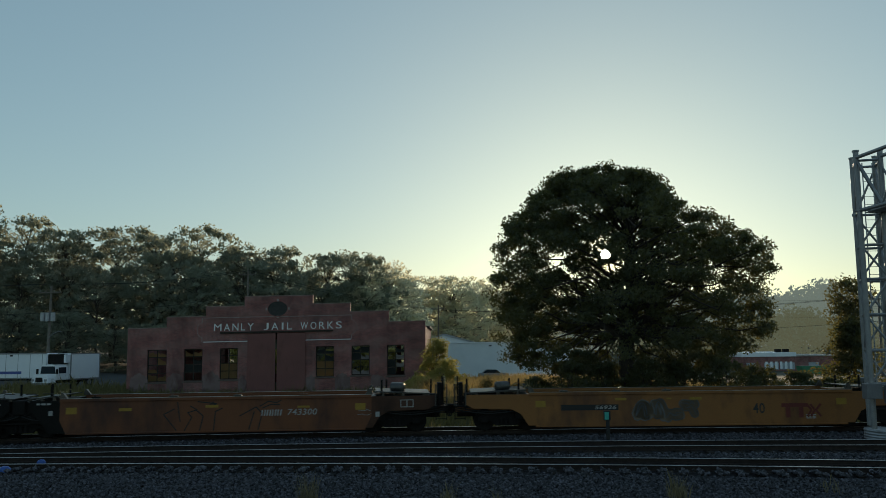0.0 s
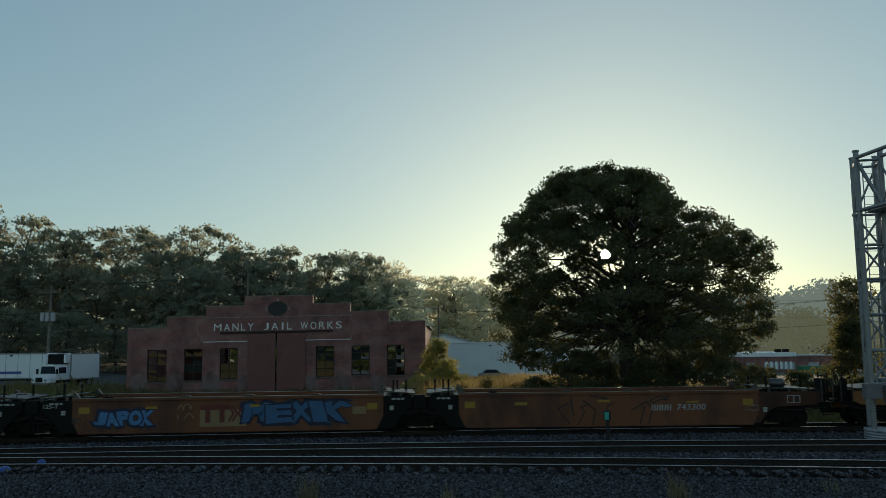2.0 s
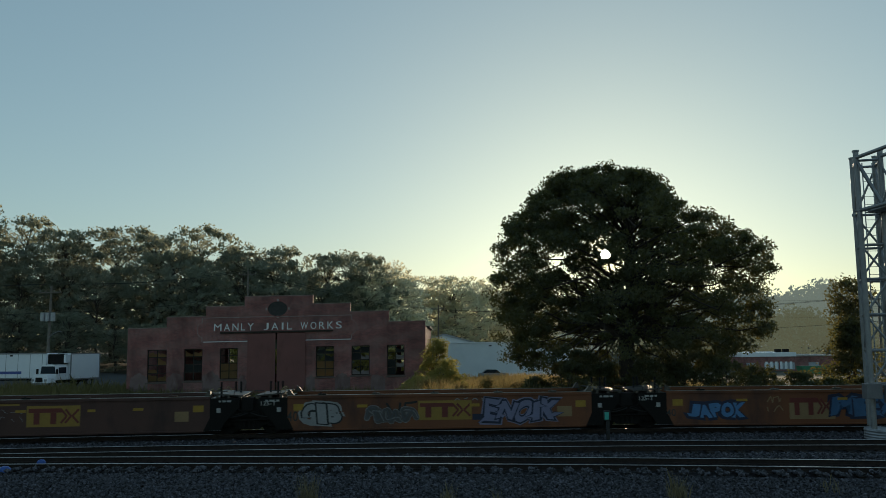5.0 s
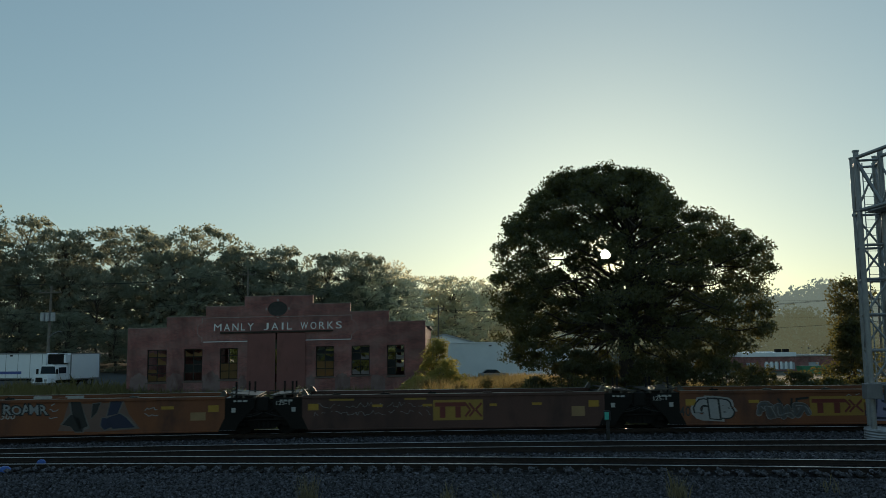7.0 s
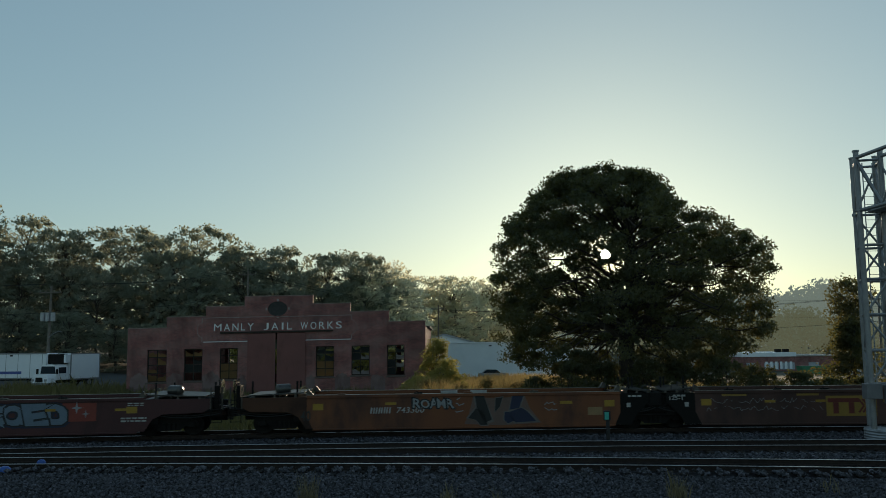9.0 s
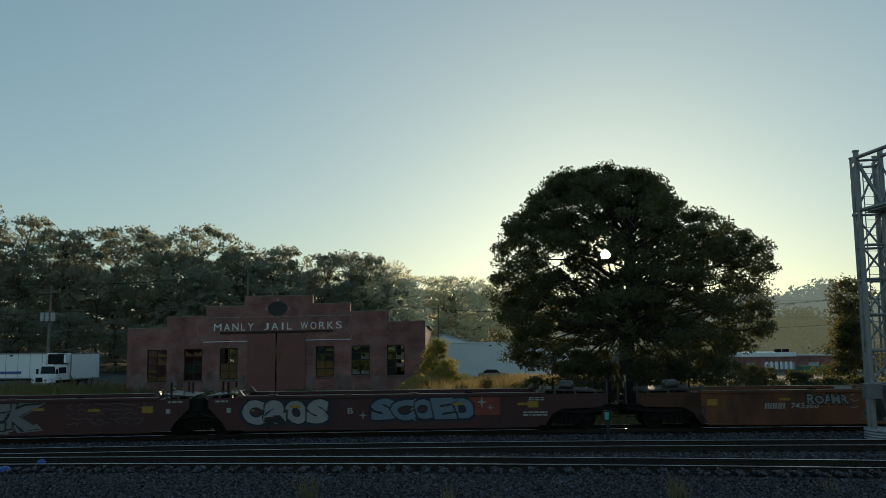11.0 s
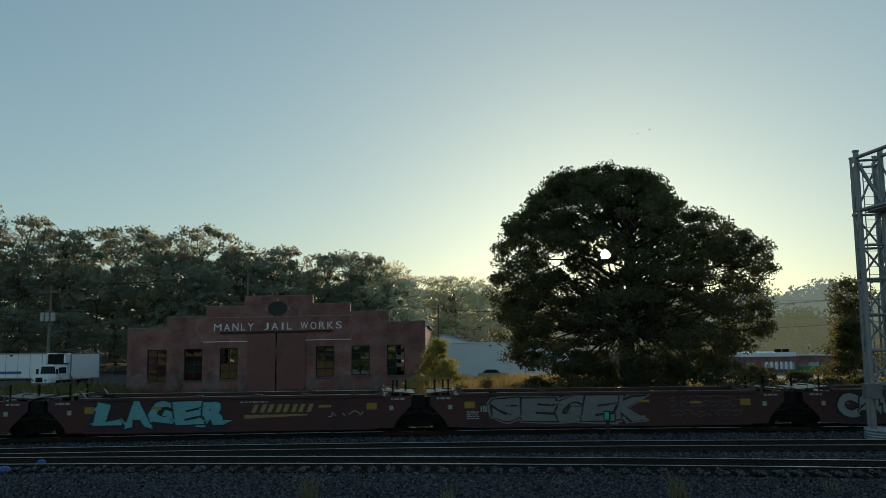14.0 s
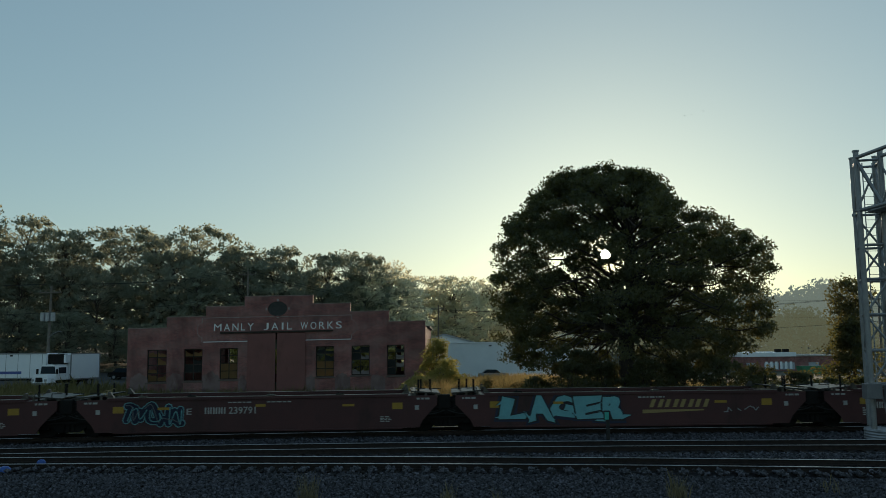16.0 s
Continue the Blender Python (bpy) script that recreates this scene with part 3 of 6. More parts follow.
def tree(name, m, seed, height, spread, base, clumps_n, leaves, size, material, label, profile=None, gap=None, trunk=0.35, clump_r=(0.09, 0.16)):
    """Tapered trunk, limbs that end in leaf clumps, and an uneven crown. profile(u) gives the half-width at height share u."""
    rng, r2 = np.random.default_rng(seed), random.Random(seed)
    profile = profile or (lambda u: math.sin(math.pi * min(1, 0.12 + 0.88 * u)) ** 0.6)
    th = empty(name, m, label, "tree", "trees")
    clumps = []
    for i in range(clumps_n):
        u = rng.random() ** 0.85
        a = rng.random() * math.tau
        pr = profile(u)
        lean, wide = pr if isinstance(pr, tuple) else (0.0, pr)
        if isinstance(pr, tuple) and i % 2:
            a = (i // 2 % 2) * math.pi + rng.normal(0, 0.45)
        rr = wide * spread * (rng.random() ** 0.42)
        clumps.append((lean * spread + rr * math.cos(a), rr * math.sin(a), base + (height - base) * u, height * rng.uniform(*clump_r)))
    bm = bmesh.new()
    fork = (r2.uniform(-0.3, 0.3), r2.uniform(-0.3, 0.3), base + 0.22 * (height - base))
    top = (r2.uniform(-0.6, 0.6), r2.uniform(-0.6, 0.6), height * 0.86)
    limb(bm, bent((0, 0, -0.4), fork, r2, 4, 0.03), trunk * 1.25, trunk * 0.85, 9)
    limb(bm, bent(fork, top, r2, 6, 0.05), trunk * 0.8, 0.04, 7)
    for i, c in enumerate(clumps):
        if i % (4 if clumps_n > 200 else 2) == 0:
            st = Vector(fork).lerp(Vector(top), max(0.0, min(0.9, (c[2] - fork[2]) / (top[2] - fork[2]) - r2.uniform(0.15, 0.4))))
            way = bent(st, c[:3], r2, 6, 0.09, 0.06)
            if gap is None or not gap(np.array([st.lerp(Vector(c[:3]), k / 12) for k in range(13)] + [tuple(p) for p in way]), 1.5).any():
                limb(bm, way, trunk * r2.uniform(0.12, 0.26), 0.02, 5)
    part("trunk", bm, M_BARK, th)
    shared("crown", crown_mesh("crown", clumps, leaves, size, rng, material, gap), th)
    return th


# the big oak before the sun
OAK = (12.3, 55.0)


OAK_EDGE = [(1.3, 7.2, 16.6), (2.0, 5.6, 18.0), (2.8, 3.5, 19.6), (4.25, 3.1, 21.6), (5.9, 3.0, 22.1), (7.6, 2.9, 22.4), (9.1, 3.6, 22.3), (10.1, 3.4, 22.0), (11.1, 3.6, 20.7), (11.8, 3.9, 18.9), (12.7, 4.4, 16.8), (13.7, 5.8, 16.2), (14.6, 6.6, 15.2), (15.3, 7.4, 14.5), (15.7, 8.4, 13.4)]
OAK_SPREAD, OAK_INSET = 9.1, 0.38


def oak_profile(u):
    """Lean and half-width of the crown, as shares of its spread; u runs from its lowest to its highest leaves."""
    z = OAK_EDGE[0][0] + (OAK_EDGE[-1][0] - OAK_EDGE[0][0]) * u
    for (a, l, p), (b, m, q) in zip(OAK_EDGE, OAK_EDGE[1:]):
        if z <= b + 1e-6:
            k = (z - a) / (b - a)
            lo, hi = l + (m - l) * k + OAK_INSET, p + (q - p) * k - OAK_INSET
            return ((lo + hi) / 2 - OAK[0]) / OAK_SPREAD, (hi - lo) / 2 / OAK_SPREAD
    return -0.1, 0.3


SUN_HOLE = [(11.02 - OAK[0], 9.49 + 0.62, 0.31), (11.2 - OAK[0], 9.40 + 0.62, 0.22), (10.62 - OAK[0], 9.75 + 0.62, 0.13), (10.35 - OAK[0], 9.05 + 0.62, 0.12), (11.9 - OAK[0], 9.7 + 0.62, 0.10), (10.9 - OAK[0], 8.7 + 0.62, 0.12), (11.6 - OAK[0], 8.85 + 0.62, 0.08), (10.1 - OAK[0], 9.6 + 0.62, 0.09), (11.2 - OAK[0], 10.3 + 0.62, 0.11)]


def sun_gap(q, wider=1.0):
    """The opening in the crown through which the sun stands."""
    hit = np.zeros(len(q), bool)
    for x, z, r in SUN_HOLE:
        dx, dz = q[:, 0] - x - q[:, 1] * 0.2, q[:, 2] - z - q[:, 1] * 0.105
        hit |= dx * dx + dz * dz < (r * wider) ** 2
    return hit


def bush(name, x, y, h, w, seed, material, label, leaves=6000, size=0.09):
    """A low many-stemmed shrub."""
    rng, r = np.random.default_rng(seed), random.Random(seed)
    z = float(ground_z(np.array(x), np.array(y)))
    b = empty(name, pose(x, y, z - 0.05), label, "bush", "bushes")
    clumps = []
    for i in range(int(60 + 32 * h)):
        u = rng.random() ** 1.5
        a, rr = rng.random() * math.tau, w * (1 - 0.75 * u ** 1.5) * rng.random() ** 0.5
        clumps.append((rr * math.cos(a), rr * math.sin(a), 0.15 + (h - 0.3) * u, (0.16 + 0.045 * h) * rng.uniform(0.6, 1.6)))
    bm = bmesh.new()
    for c in clumps[::3]:
        limb(bm, bent((r.uniform(-0.2, 0.2), r.uniform(-0.2, 0.2), -0.1), c[:3], r, 4, 0.08), 0.035, 0.01, 5)
    part("stem", bm, M_BARK, b)
    shared("foliage", crown_mesh("foliage", clumps, leaves, size, rng, material), b)
    return b


def random_woods():
    oak = tree("oak_tree", pose(OAK[0], OAK[1], -0.62), 11, 15.75, OAK_SPREAD, 1.92, 1080, 205000, 0.096, M_LEAF, "broad old oak, dark against the low sun", oak_profile, sun_gap, 0.55, (0.019, 0.060))
    # undergrowth round its foot
    r = random.Random(9)
    for x, y, h, w in ((5.6, 50, 2.2, 1.6), (7.6, 49, 3.2, 2.0), (9.8, 50, 3.0, 2.2), (12.0, 49, 3.3, 2.2), (14.4, 50, 3.2, 2.2), (16.8, 49, 3.4, 2.4), (19.2, 50, 2.8, 2.2), (21.6, 50, 2.4, 2.0), (24.0, 51, 2.0, 1.9), (26.4, 52, 1.9, 2.0), (29.0, 52, 2.0, 2.0)):
        bush("bush", x, y, h, w, r.randrange(999), M_LEAF, "dark bush in the undergrowth below the oak", 7000)
    return oak


random_woods()

# woods on the rise behind the works: six kinds, copied along two rows
def dome(u):
    """Broad-crowned forest tree: slimmer below, a wide dome on top."""
    return (0.62 + 0.38 * min(1, u / 0.4)) * (1 - (max(0.0, u - 0.45) / 0.58) ** 2.4) ** 0.5


WOOD = []
for i in range(6):
    r = random.Random(40 + i)
    h = 20.0
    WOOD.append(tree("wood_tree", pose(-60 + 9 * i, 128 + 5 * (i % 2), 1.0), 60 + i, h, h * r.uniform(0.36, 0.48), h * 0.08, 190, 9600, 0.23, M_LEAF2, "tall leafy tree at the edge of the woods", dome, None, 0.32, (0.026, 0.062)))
# two trees with leaves paled for haze
HAZE_WOOD = [tree("wood_tree", pose(0, 190 + 9 * i, -2), 80 + i, 20.0, 8.2, 1.5, 190, 6400, 0.25, M_LEAF_HAZED, "airy tree at the end of the woods, leaves paled for haze", dome, None, 0.28, (0.030, 0.066)) for i in range(2)]


def woods():
    r = random.Random(77)
    # (x, y, height of the top)
    skyline = [(-78, 122, 26), (-71, 130, 25.5), (-64, 128, 22), (-57, 134, 23), (-50, 128, 22), (-44, 132, 23), (-37, 130, 21.5), (-31, 136, 20.5), (-25, 140, 20.5), (-19, 142, 20.5), (-14, 150, 20.8), (-9, 160, 20), (-5, 170, 19.5), (-1, 185, 18.5), (4, 200, 17.5), (10, 205, 19), (16, 215, 19), (24, 230, 18), (-67.5, 138, 21), (-54, 140, 21), (-40, 142, 20), (-28, 148, 18), (-16, 156, 18), (-86, 120, 24), (-94, 116, 22)]
    k, placed = 0, set()
    for x, y, top in skyline:
        for row in range(2):
            xx, yy = x + r.uniform(-2, 2) + (3.5 if row == 1 else 0), y - 6 + row * 9 + r.uniform(-2, 2)
            if -9 < xx < 10:
                yy = max(yy, 187.0)
            z = float(ground_z(np.array(xx), np.array(yy))) - 0.2
            h = (top * (1.05 if x < -60 else 1.0) - z) * (r.uniform(0.62, 0.86) if row == 0 else r.uniform(0.90, 1.02))
            src = HAZE_WOOD[k % 2] if x > -17 else WOOD[k % 6]
            m = pose(xx, yy, z, 0, 0, r.uniform(0, 360))
            if src not in placed:
                placed.add(src)
                src.matrix_basis = m
                src.scale = (h / 20,) * 3
            else:
                t = copy_thing(src, m)
                t.scale = (h / 20 * r.uniform(0.9, 1.15), h / 20 * r.uniform(0.9, 1.15), h / 20)
            k += 1

    for i in range(18):
        xx, yy = -100 + i * 5.0 + r.uniform(-2, 2), 114 + max(0, i - 12) * 4 + r.uniform(-3, 3)
        t = copy_thing(WOOD[(i * 5 + 2) % 6], pose(xx, yy, gz0(xx, yy), 0, 0, r.uniform(0, 360)))
        s = r.uniform(0.30, 0.46)
        t.scale = (s * 1.35, s * 1.35, s)
        t["label"] = "low young tree at the foot of the woods"


def gz0(x, y):
    return float(ground_z(np.array(x), np.array(y))) - 0.2


woods()


# ---- the train ----
# distance that the train has run at t seconds
def run(t):
    return 7.9941 * t + 0.16173 * t * t / 16 - 0.0456 * t ** 3 / 256


MAIN_S = np.concatenate([[0], np.cumsum(np.hypot(np.diff(XS), np.diff(track_y(TRACKS["main"], XS))))])
MAIN_S -= np.interp(0.0, XS, MAIN_S)


def on_main(s):
    x = float(np.interp(s, MAIN_S, XS))
    return Vector((x, float(track_y(TRACKS["main"], x)), 0.0))


def unit_rows(rear, front):
    """Rows for a unit whose ends run at these places along the train."""
    rows = []
    for i in range(33):
        t = i * 0.5
        a, b = on_main(rear + run(t)), on_main(front + run(t))
        d = b - a
        rows.append((t, pose((a.x + b.x) / 2, (a.y + b.y) / 2, 0, 0, 0, math.degrees(math.atan2(d.y, d.x)))))
    return rows


def paint(name, a, b, rust, amount=0.4, gloss=0.35):
    return surface(name, a, b, 0.62, 0, 0.7, 18, 0.15, 0, rust, amount, gloss=gloss)


P_ORANGE = paint("weathered_orange_paint", (0.140, 0.046, 0.021), (0.185, 0.066, 0.026), (0.075, 0.030, 0.019), 0.55)
P_YELLOW = paint("weathered_yellow_paint", (0.205, 0.083, 0.026), (0.275, 0.115, 0.032), (0.115, 0.048, 0.022), 0.5)
P_BROWN = paint("faded_brown_paint", (0.062, 0.029, 0.024), (0.088, 0.041, 0.033), (0.042, 0.021, 0.018), 0.5)
P_MAROON = paint("dull_maroon_paint", (0.052, 0.020, 0.021), (0.08, 0.028, 0.028), (0.035, 0.016, 0.015), 0.4)
P_BLACKISH = paint("sooty_black_paint", (0.007, 0.0065, 0.0065), (0.012, 0.011, 0.010), (0.018, 0.012, 0.010), 0.3, 0.12)
P_GRIME = paint("grimy_brown_paint", (0.060, 0.027, 0.018), (0.095, 0.042, 0.024), (0.028, 0.015, 0.012), 0.7, 0.2)

UNITS = []
WHEELSETS = []


def wheelset_mesh():
    bm = bmesh.new()
    tube(bm, (0, -0.95, 0), (0, 0.95, 0), 0.08, None, 10)
    for s in (-1, 1):
        tube(bm, (0, s * 0.70, 0), (0, s * 0.83, 0), 0.42, None, 24)
        tube(bm, (0, s * 0.67, 0), (0, s * 0.70, 0), 0.445, None, 24)
        tube(bm, (0, s * 0.83, 0), (0, s * 0.86, 0), 0.16, None, 12)
        for k in range(3):
            a = k * math.tau / 3
            tube(bm, (0.04 * math.cos(a), s * 0.95, 0.04 * math.sin(a)), (0.04 * math.cos(a), s * 0.965, 0.04 * math.sin(a)), 0.02, None, 6)
    return as_mesh("wheelset", bm, M_DARK)


def bogie_mesh():
    """Cast side frames, bolster and springs."""
    bm = bmesh.new()
    for s in (-1, 1):
        y0, y1 = (s * 1.02 - 0.07, s * 1.02 + 0.07)
        prism(bm, [(-1.15, 0.55), (-1.15, 0.40), (-0.65, 0.40), (-0.42, 0.22), (0.42, 0.22), (0.65, 0.40), (1.15, 0.40), (1.15, 0.55), (0.55, 0.78), (-0.55, 0.78)], y0, y1)
        for k in (-0.2, 0, 0.2):
            tube(bm, (k, s * 1.11, 0.26), (k, s * 1.11, 0.52), 0.075, None, 10)
        for k in (-0.89, 0.89):
            box(bm, k - 0.14, k + 0.14, s * 1.09 - 0.06, s * 1.09 + 0.06, 0.34, 0.58, 0.02)
    box(bm, -0.22, 0.22, -1.0, 1.0, 0.50, 0.72)
    return as_mesh("bogie", bm, M_DARK)


WHEELSET, BOGIE = wheelset_mesh(), bogie_mesh()


def bogie(parent, x):
    bo = shared("bogie", BOGIE, parent, pose(x, 0, 0))
    for k in (-0.89, 0.89):
        w = shared("wheelset", WHEELSET, bo, pose(k, 0, 0.42))
        WHEELSETS.append(w)
    return bo


def side_plate(half, paint_mat, parent, slope_l, slope_r):
    """Well sides with top chord, ribs and sloped ends; half is half the well's length."""
    for s in (-1, 1):
        y = s * 1.42
        bm = bmesh.new()
        out = [(-half + slope_l, 0.20), (half - slope_r, 0.20), (half, 0.72), (half, 1.50), (-half, 1.50), (-half, 0.72)]
        prism(bm, out, y - 0.03, y + 0.03)
        part("side_plate", bm, paint_mat, parent)
        bm = bmesh.new()
        box(bm, -half, half, y - 0.09 * (1 if s < 0 else 0.6), y + 0.09 * (1 if s > 0 else 0.6), 1.46, 1.57, 0.012)
        box(bm, -half + slope_l, half - slope_r, y - 0.07, y + 0.07, 0.17, 0.235, 0.01)
        part("chord", bm, paint_mat, parent)
        # top strip: bare worn steel, paled further for the sky's reflection
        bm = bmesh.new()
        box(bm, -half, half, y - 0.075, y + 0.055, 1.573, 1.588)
        part("wear_strip", bm, M_WEAR_SHEEN, parent, "bare worn steel strip, paled for sky sheen")
    # seats and stops along the top chord
    r = random.Random(int(half * 1000))
    k = -half + 1.4
    while k < half - 1.0:
        bm = bmesh.new()
        box(bm, k - 0.17, k + 0.17, -1.51, -1.38, 1.59, 1.645, 0.012)
        tube(bm, (k - 0.05, -1.45, 1.645), (k - 0.05, -1.45, 1.70), 0.03, None, 8)
        part("stacking_seat", bm, r.choice((M_DARK, M_GUIDE, paint_mat)), parent)
        k += r.uniform(1.9, 3.4)
    # floor beams of the well
    bm = bmesh.new()
    k = -half + 1.2
    while k < half - 1.0:
        box(bm, k - 0.1, k + 0.1, -1.38, 1.38, 0.24, 0.36)
        k += 2.2
    part("floor_beams", bm, M_DARK, parent)


def sticker(name, x, z, w, h, material, parent, label="", lift=0.0):
    bm = bmesh.new()
    box(bm, x - w / 2, x + w / 2, -1.456 - lift, -1.4505 - lift, z - h / 2, z + h / 2)
    return part(name, bm, material, parent, label)


def small_print(x, z, w, h, rows, parent, seed=1):
    """Stencilled lines too small to read: plain bars."""
    rng = random.Random(seed)
    bm = bmesh.new()
    for i in range(rows):
        zz = z + h / 2 - (i + 0.5) * h / rows
        xx = x - w / 2
        while xx < x + w / 2 - 0.05:
            d = rng.uniform(0.06, 0.22)
            box(bm, xx, min(xx + d, x + w / 2), -1.456, -1.4505, zz - h / rows * 0.28, zz + h / rows * 0.28)
            xx += d + 0.05
    return tagged(part("stencil_bar", bm, M_LETTER, parent, "small white stencilled lines"), kind="stuff")


def well_unit(rear, front, paint_mat, label, half_l, half_r, end_l="joint", end_r="joint", group="cars of the train"):
    """One unit of a well car; x runs along it, 0 in the middle. End kinds: joint (shared bogie) or coupler."""
    u = empty("well_car", pose(on_main((rear + front) / 2).x, 30, 0), label, "railway wagon", group)
    UNITS.append((u, rear, front))
    L = (front - rear) / 2
    u["half"] = L
    xl, xr = -L + half_l, L - half_r
    mid, half = (xl + xr) / 2, (xr - xl) / 2
    side_plate_at(mid, half, paint_mat, u)
    for s, kind, edge in ((-1, end_l, xl), (1, end_r, xr)):
        end_deck(u, s, kind, edge, s * L, paint_mat)
    return u


def side_plate_at(mid, half, paint_mat, u):
    before = set(u.children)
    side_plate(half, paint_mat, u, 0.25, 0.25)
    for o in set(u.children) - before:
        o.matrix_basis = pose(mid, 0, 0)


def end_deck(u, s, kind, edge, tip, paint_mat):
    """The structure over a bogie: sill, sloped end sheets, deck, corner guides, posts, rods."""
    lo, hi = sorted((edge, tip))
    dark = P_BLACKISH if kind == "joint" and paint_mat is not P_MAROON else P_GRIME if paint_mat is P_ORANGE else paint_mat
    e = edge
    bm = bmesh.new()
    for y in (-1.4225, 1.4225):
        if kind == "joint":
            prism(bm, [(e - s * 0.27, 0.22), (e - s * 0.27, 0.70), (e, 0.80), (e, 1.50), (tip - s * 0.42, 1.50), (tip - s * 0.42, 1.12), (tip - s * 0.55, 1.00), (tip - s * 1.02, 0.50), (tip - s * 1.16, 0.22)], y - 0.025, y + 0.025)
        else:
            prism(bm, [(e - s * 0.27, 0.24), (e - s * 0.27, 0.70), (e, 0.80), (e, 1.50), (tip - s * 0.55, 1.50), (tip - s * 0.55, 1.10), (tip - s * 0.85, 0.94), (e + s * 0.75, 0.90), (e + s * 0.35, 0.70), (e + s * 0.05, 0.24)], y - 0.025, y + 0.025)
    box(bm, min(e, tip - s * 0.1), max(e, tip - s * 0.1), -0.28, 0.28, 0.74, 1.10)
    box(bm, *sorted((e - s * 0.03, e + s * 0.03)), -1.36, 1.36, 0.30, 1.50)
    part("end_sill", bm, dark, u, "grimy end structure over the bogie")
    # rigging that fills the space under the deck
    bm = bmesh.new()
    box(bm, *sorted((e + s * 0.06, tip - s * 0.2)), 0.9, 1.2, 0.42, 1.30)
    box(bm, *sorted((e + s * 0.10, e + s * 0.55)), -1.30, -0.4, 0.50, 0.80, 0.02)
    for k in (0.35, 0.8):
        beam(bm, (e + s * k, -1.2, 0.75), (e + s * (k + 0.35), -1.2, 1.25), 0.07)
    part("brake_rigging", bm, M_DARK, u, "black brake rigging under the deck")
    # raised walkway on short brackets, a little out of level
    far = tip - s * (0.28 if kind == "joint" else 0.75)
    z0, z1 = 1.60, 1.70
    bm = bmesh.new()
    box(bm, *sorted((e, far)), -1.30, 1.30, 1.47, 1.50)
    prism(bm, [(e + s * 0.12, z1), (far, z0), (far, z0 - 0.025), (e + s * 0.12, z1 - 0.025)], -1.36, 1.30)
    for y in (-1.36, -0.5, 0.4, 1.28):
        beam(bm, (e + s * 0.12, y, z1 - 0.03), (far, y, z0 - 0.03), 0.045)
    part("deck_grating", bm, M_GALVD, u, "steel walkway grating")
    for k in (0.2, 0.55, 0.9):
        bm = bmesh.new()
        x = e + (far - e) * k
        prism(bm, [(x - 0.05, 1.50), (x + 0.05, 1.50), (x + 0.03, 1.66 - 0.08 * k), (x - 0.03, 1.66 - 0.08 * k)], -1.40, -1.30)
        part("bracket", bm, M_GUIDE, u)
    for y in (-1.30, 1.30):
        bm = bmesh.new()
        gx = e - s * 0.10
        prism(bm, [(gx - 0.15, 1.575), (gx + 0.15, 1.575), (gx + s * 0.06 + 0.04, 1.80), (gx + s * 0.06 - 0.04, 1.82)], y - 0.07, y + 0.07)
        part("container_guide", bm, M_GUIDE, u, "worn steel corner guide")
    for k, y in ((0.12, -1.05), (0.34, -0.75), (0.48, 0.6)):
        bm = bmesh.new()
        x = e + s * k
        limb(bm, [(x, y, 1.60), (x + s * 0.05, y, 1.76), (x - s * 0.07, y - 0.03, 1.86), (x - s * 0.15, y - 0.03, 1.82)], 0.024, 0.020, 6)
        part("locking_hook", bm, M_BRASSY, u, "bright worn container locking hook")
    for xx, y, h in ((e + s * 0.42, -1.25, 2.12), (tip - s * 0.62, 0.3, 2.06), (e + s * 0.62, 1.25, 2.02)):
        bm = bmesh.new()
        tube(bm, (xx, y, 1.5), (xx, y, h), 0.042, None, 8)
        tube(bm, (xx, y, h), (xx, y, h + 0.03), 0.05, 0.03, 8)
        part("post", bm, M_DARK, u)
    if kind == "joint":
        if s < 0:
            bogie(u, tip)
            bm = bmesh.new()
            box(bm, tip - 0.85, tip + 0.80, -1.24, -0.9, 0.70, 1.42, 0.03)
            box(bm, tip - 0.30, tip + 0.22, -1.36, -1.0, 0.95, 1.52, 0.04)
            box(bm, tip - 0.95, tip - 0.45, -1.30, -1.0, 0.66, 1.0, 0.02)
            box(bm, tip + 0.42, tip + 0.98, -1.30, -1.0, 0.62, 0.96, 0.02)
            for k in (-0.5, -0.2, 0.15, 0.45):
                tube(bm, (tip + k, -1.28, 1.34), (tip + k + 0.18, -1.30, 0.72), 0.028, None, 6)
            tube(bm, (tip - 1.2, -1.26, 0.58), (tip + 1.2, -1.26, 0.62), 0.035, None, 6)
            part("joint_gear", bm, M_DARK, u, "black pipes and brake boxes at the joint")
        bm = bmesh.new()
        tube(bm, (tip - s * 0.75, -1.40, 1.22), (tip - s * 0.25, -1.40, 0.92), 0.03, None, 6)
        tube(bm, (tip - s * 0.9, -1.30, 1.30), (tip - s * 0.05, -1.30, 1.25), 0.03, None, 6)
        box(bm, *sorted((tip - s * 0.75, tip - s * 0.35)), -1.30, -0.9, 1.12, 1.40, 0.02)
        part("brake_gear", bm, M_DARK, u)
    else:
        bogie(u, e + s * 0.95)
        # coupler, end platform, ladder, hand brake and air reservoir
        bm = bmesh.new()
        box(bm, *sorted((tip - s * 0.7, tip + s * 0.15)), -0.12, 0.12, 0.72, 0.98, 0.02)
        box(bm, *sorted((tip - s * 0.05, tip + s * 0.22)), -0.2, 0.2, 0.66, 1.04, 0.04)
        part("coupler", bm, M_DARK, u, "rusty knuckle coupler")
        bm = bmesh.new()
        for i in range(7):
            a, b = i / 7, (i + 1) / 7
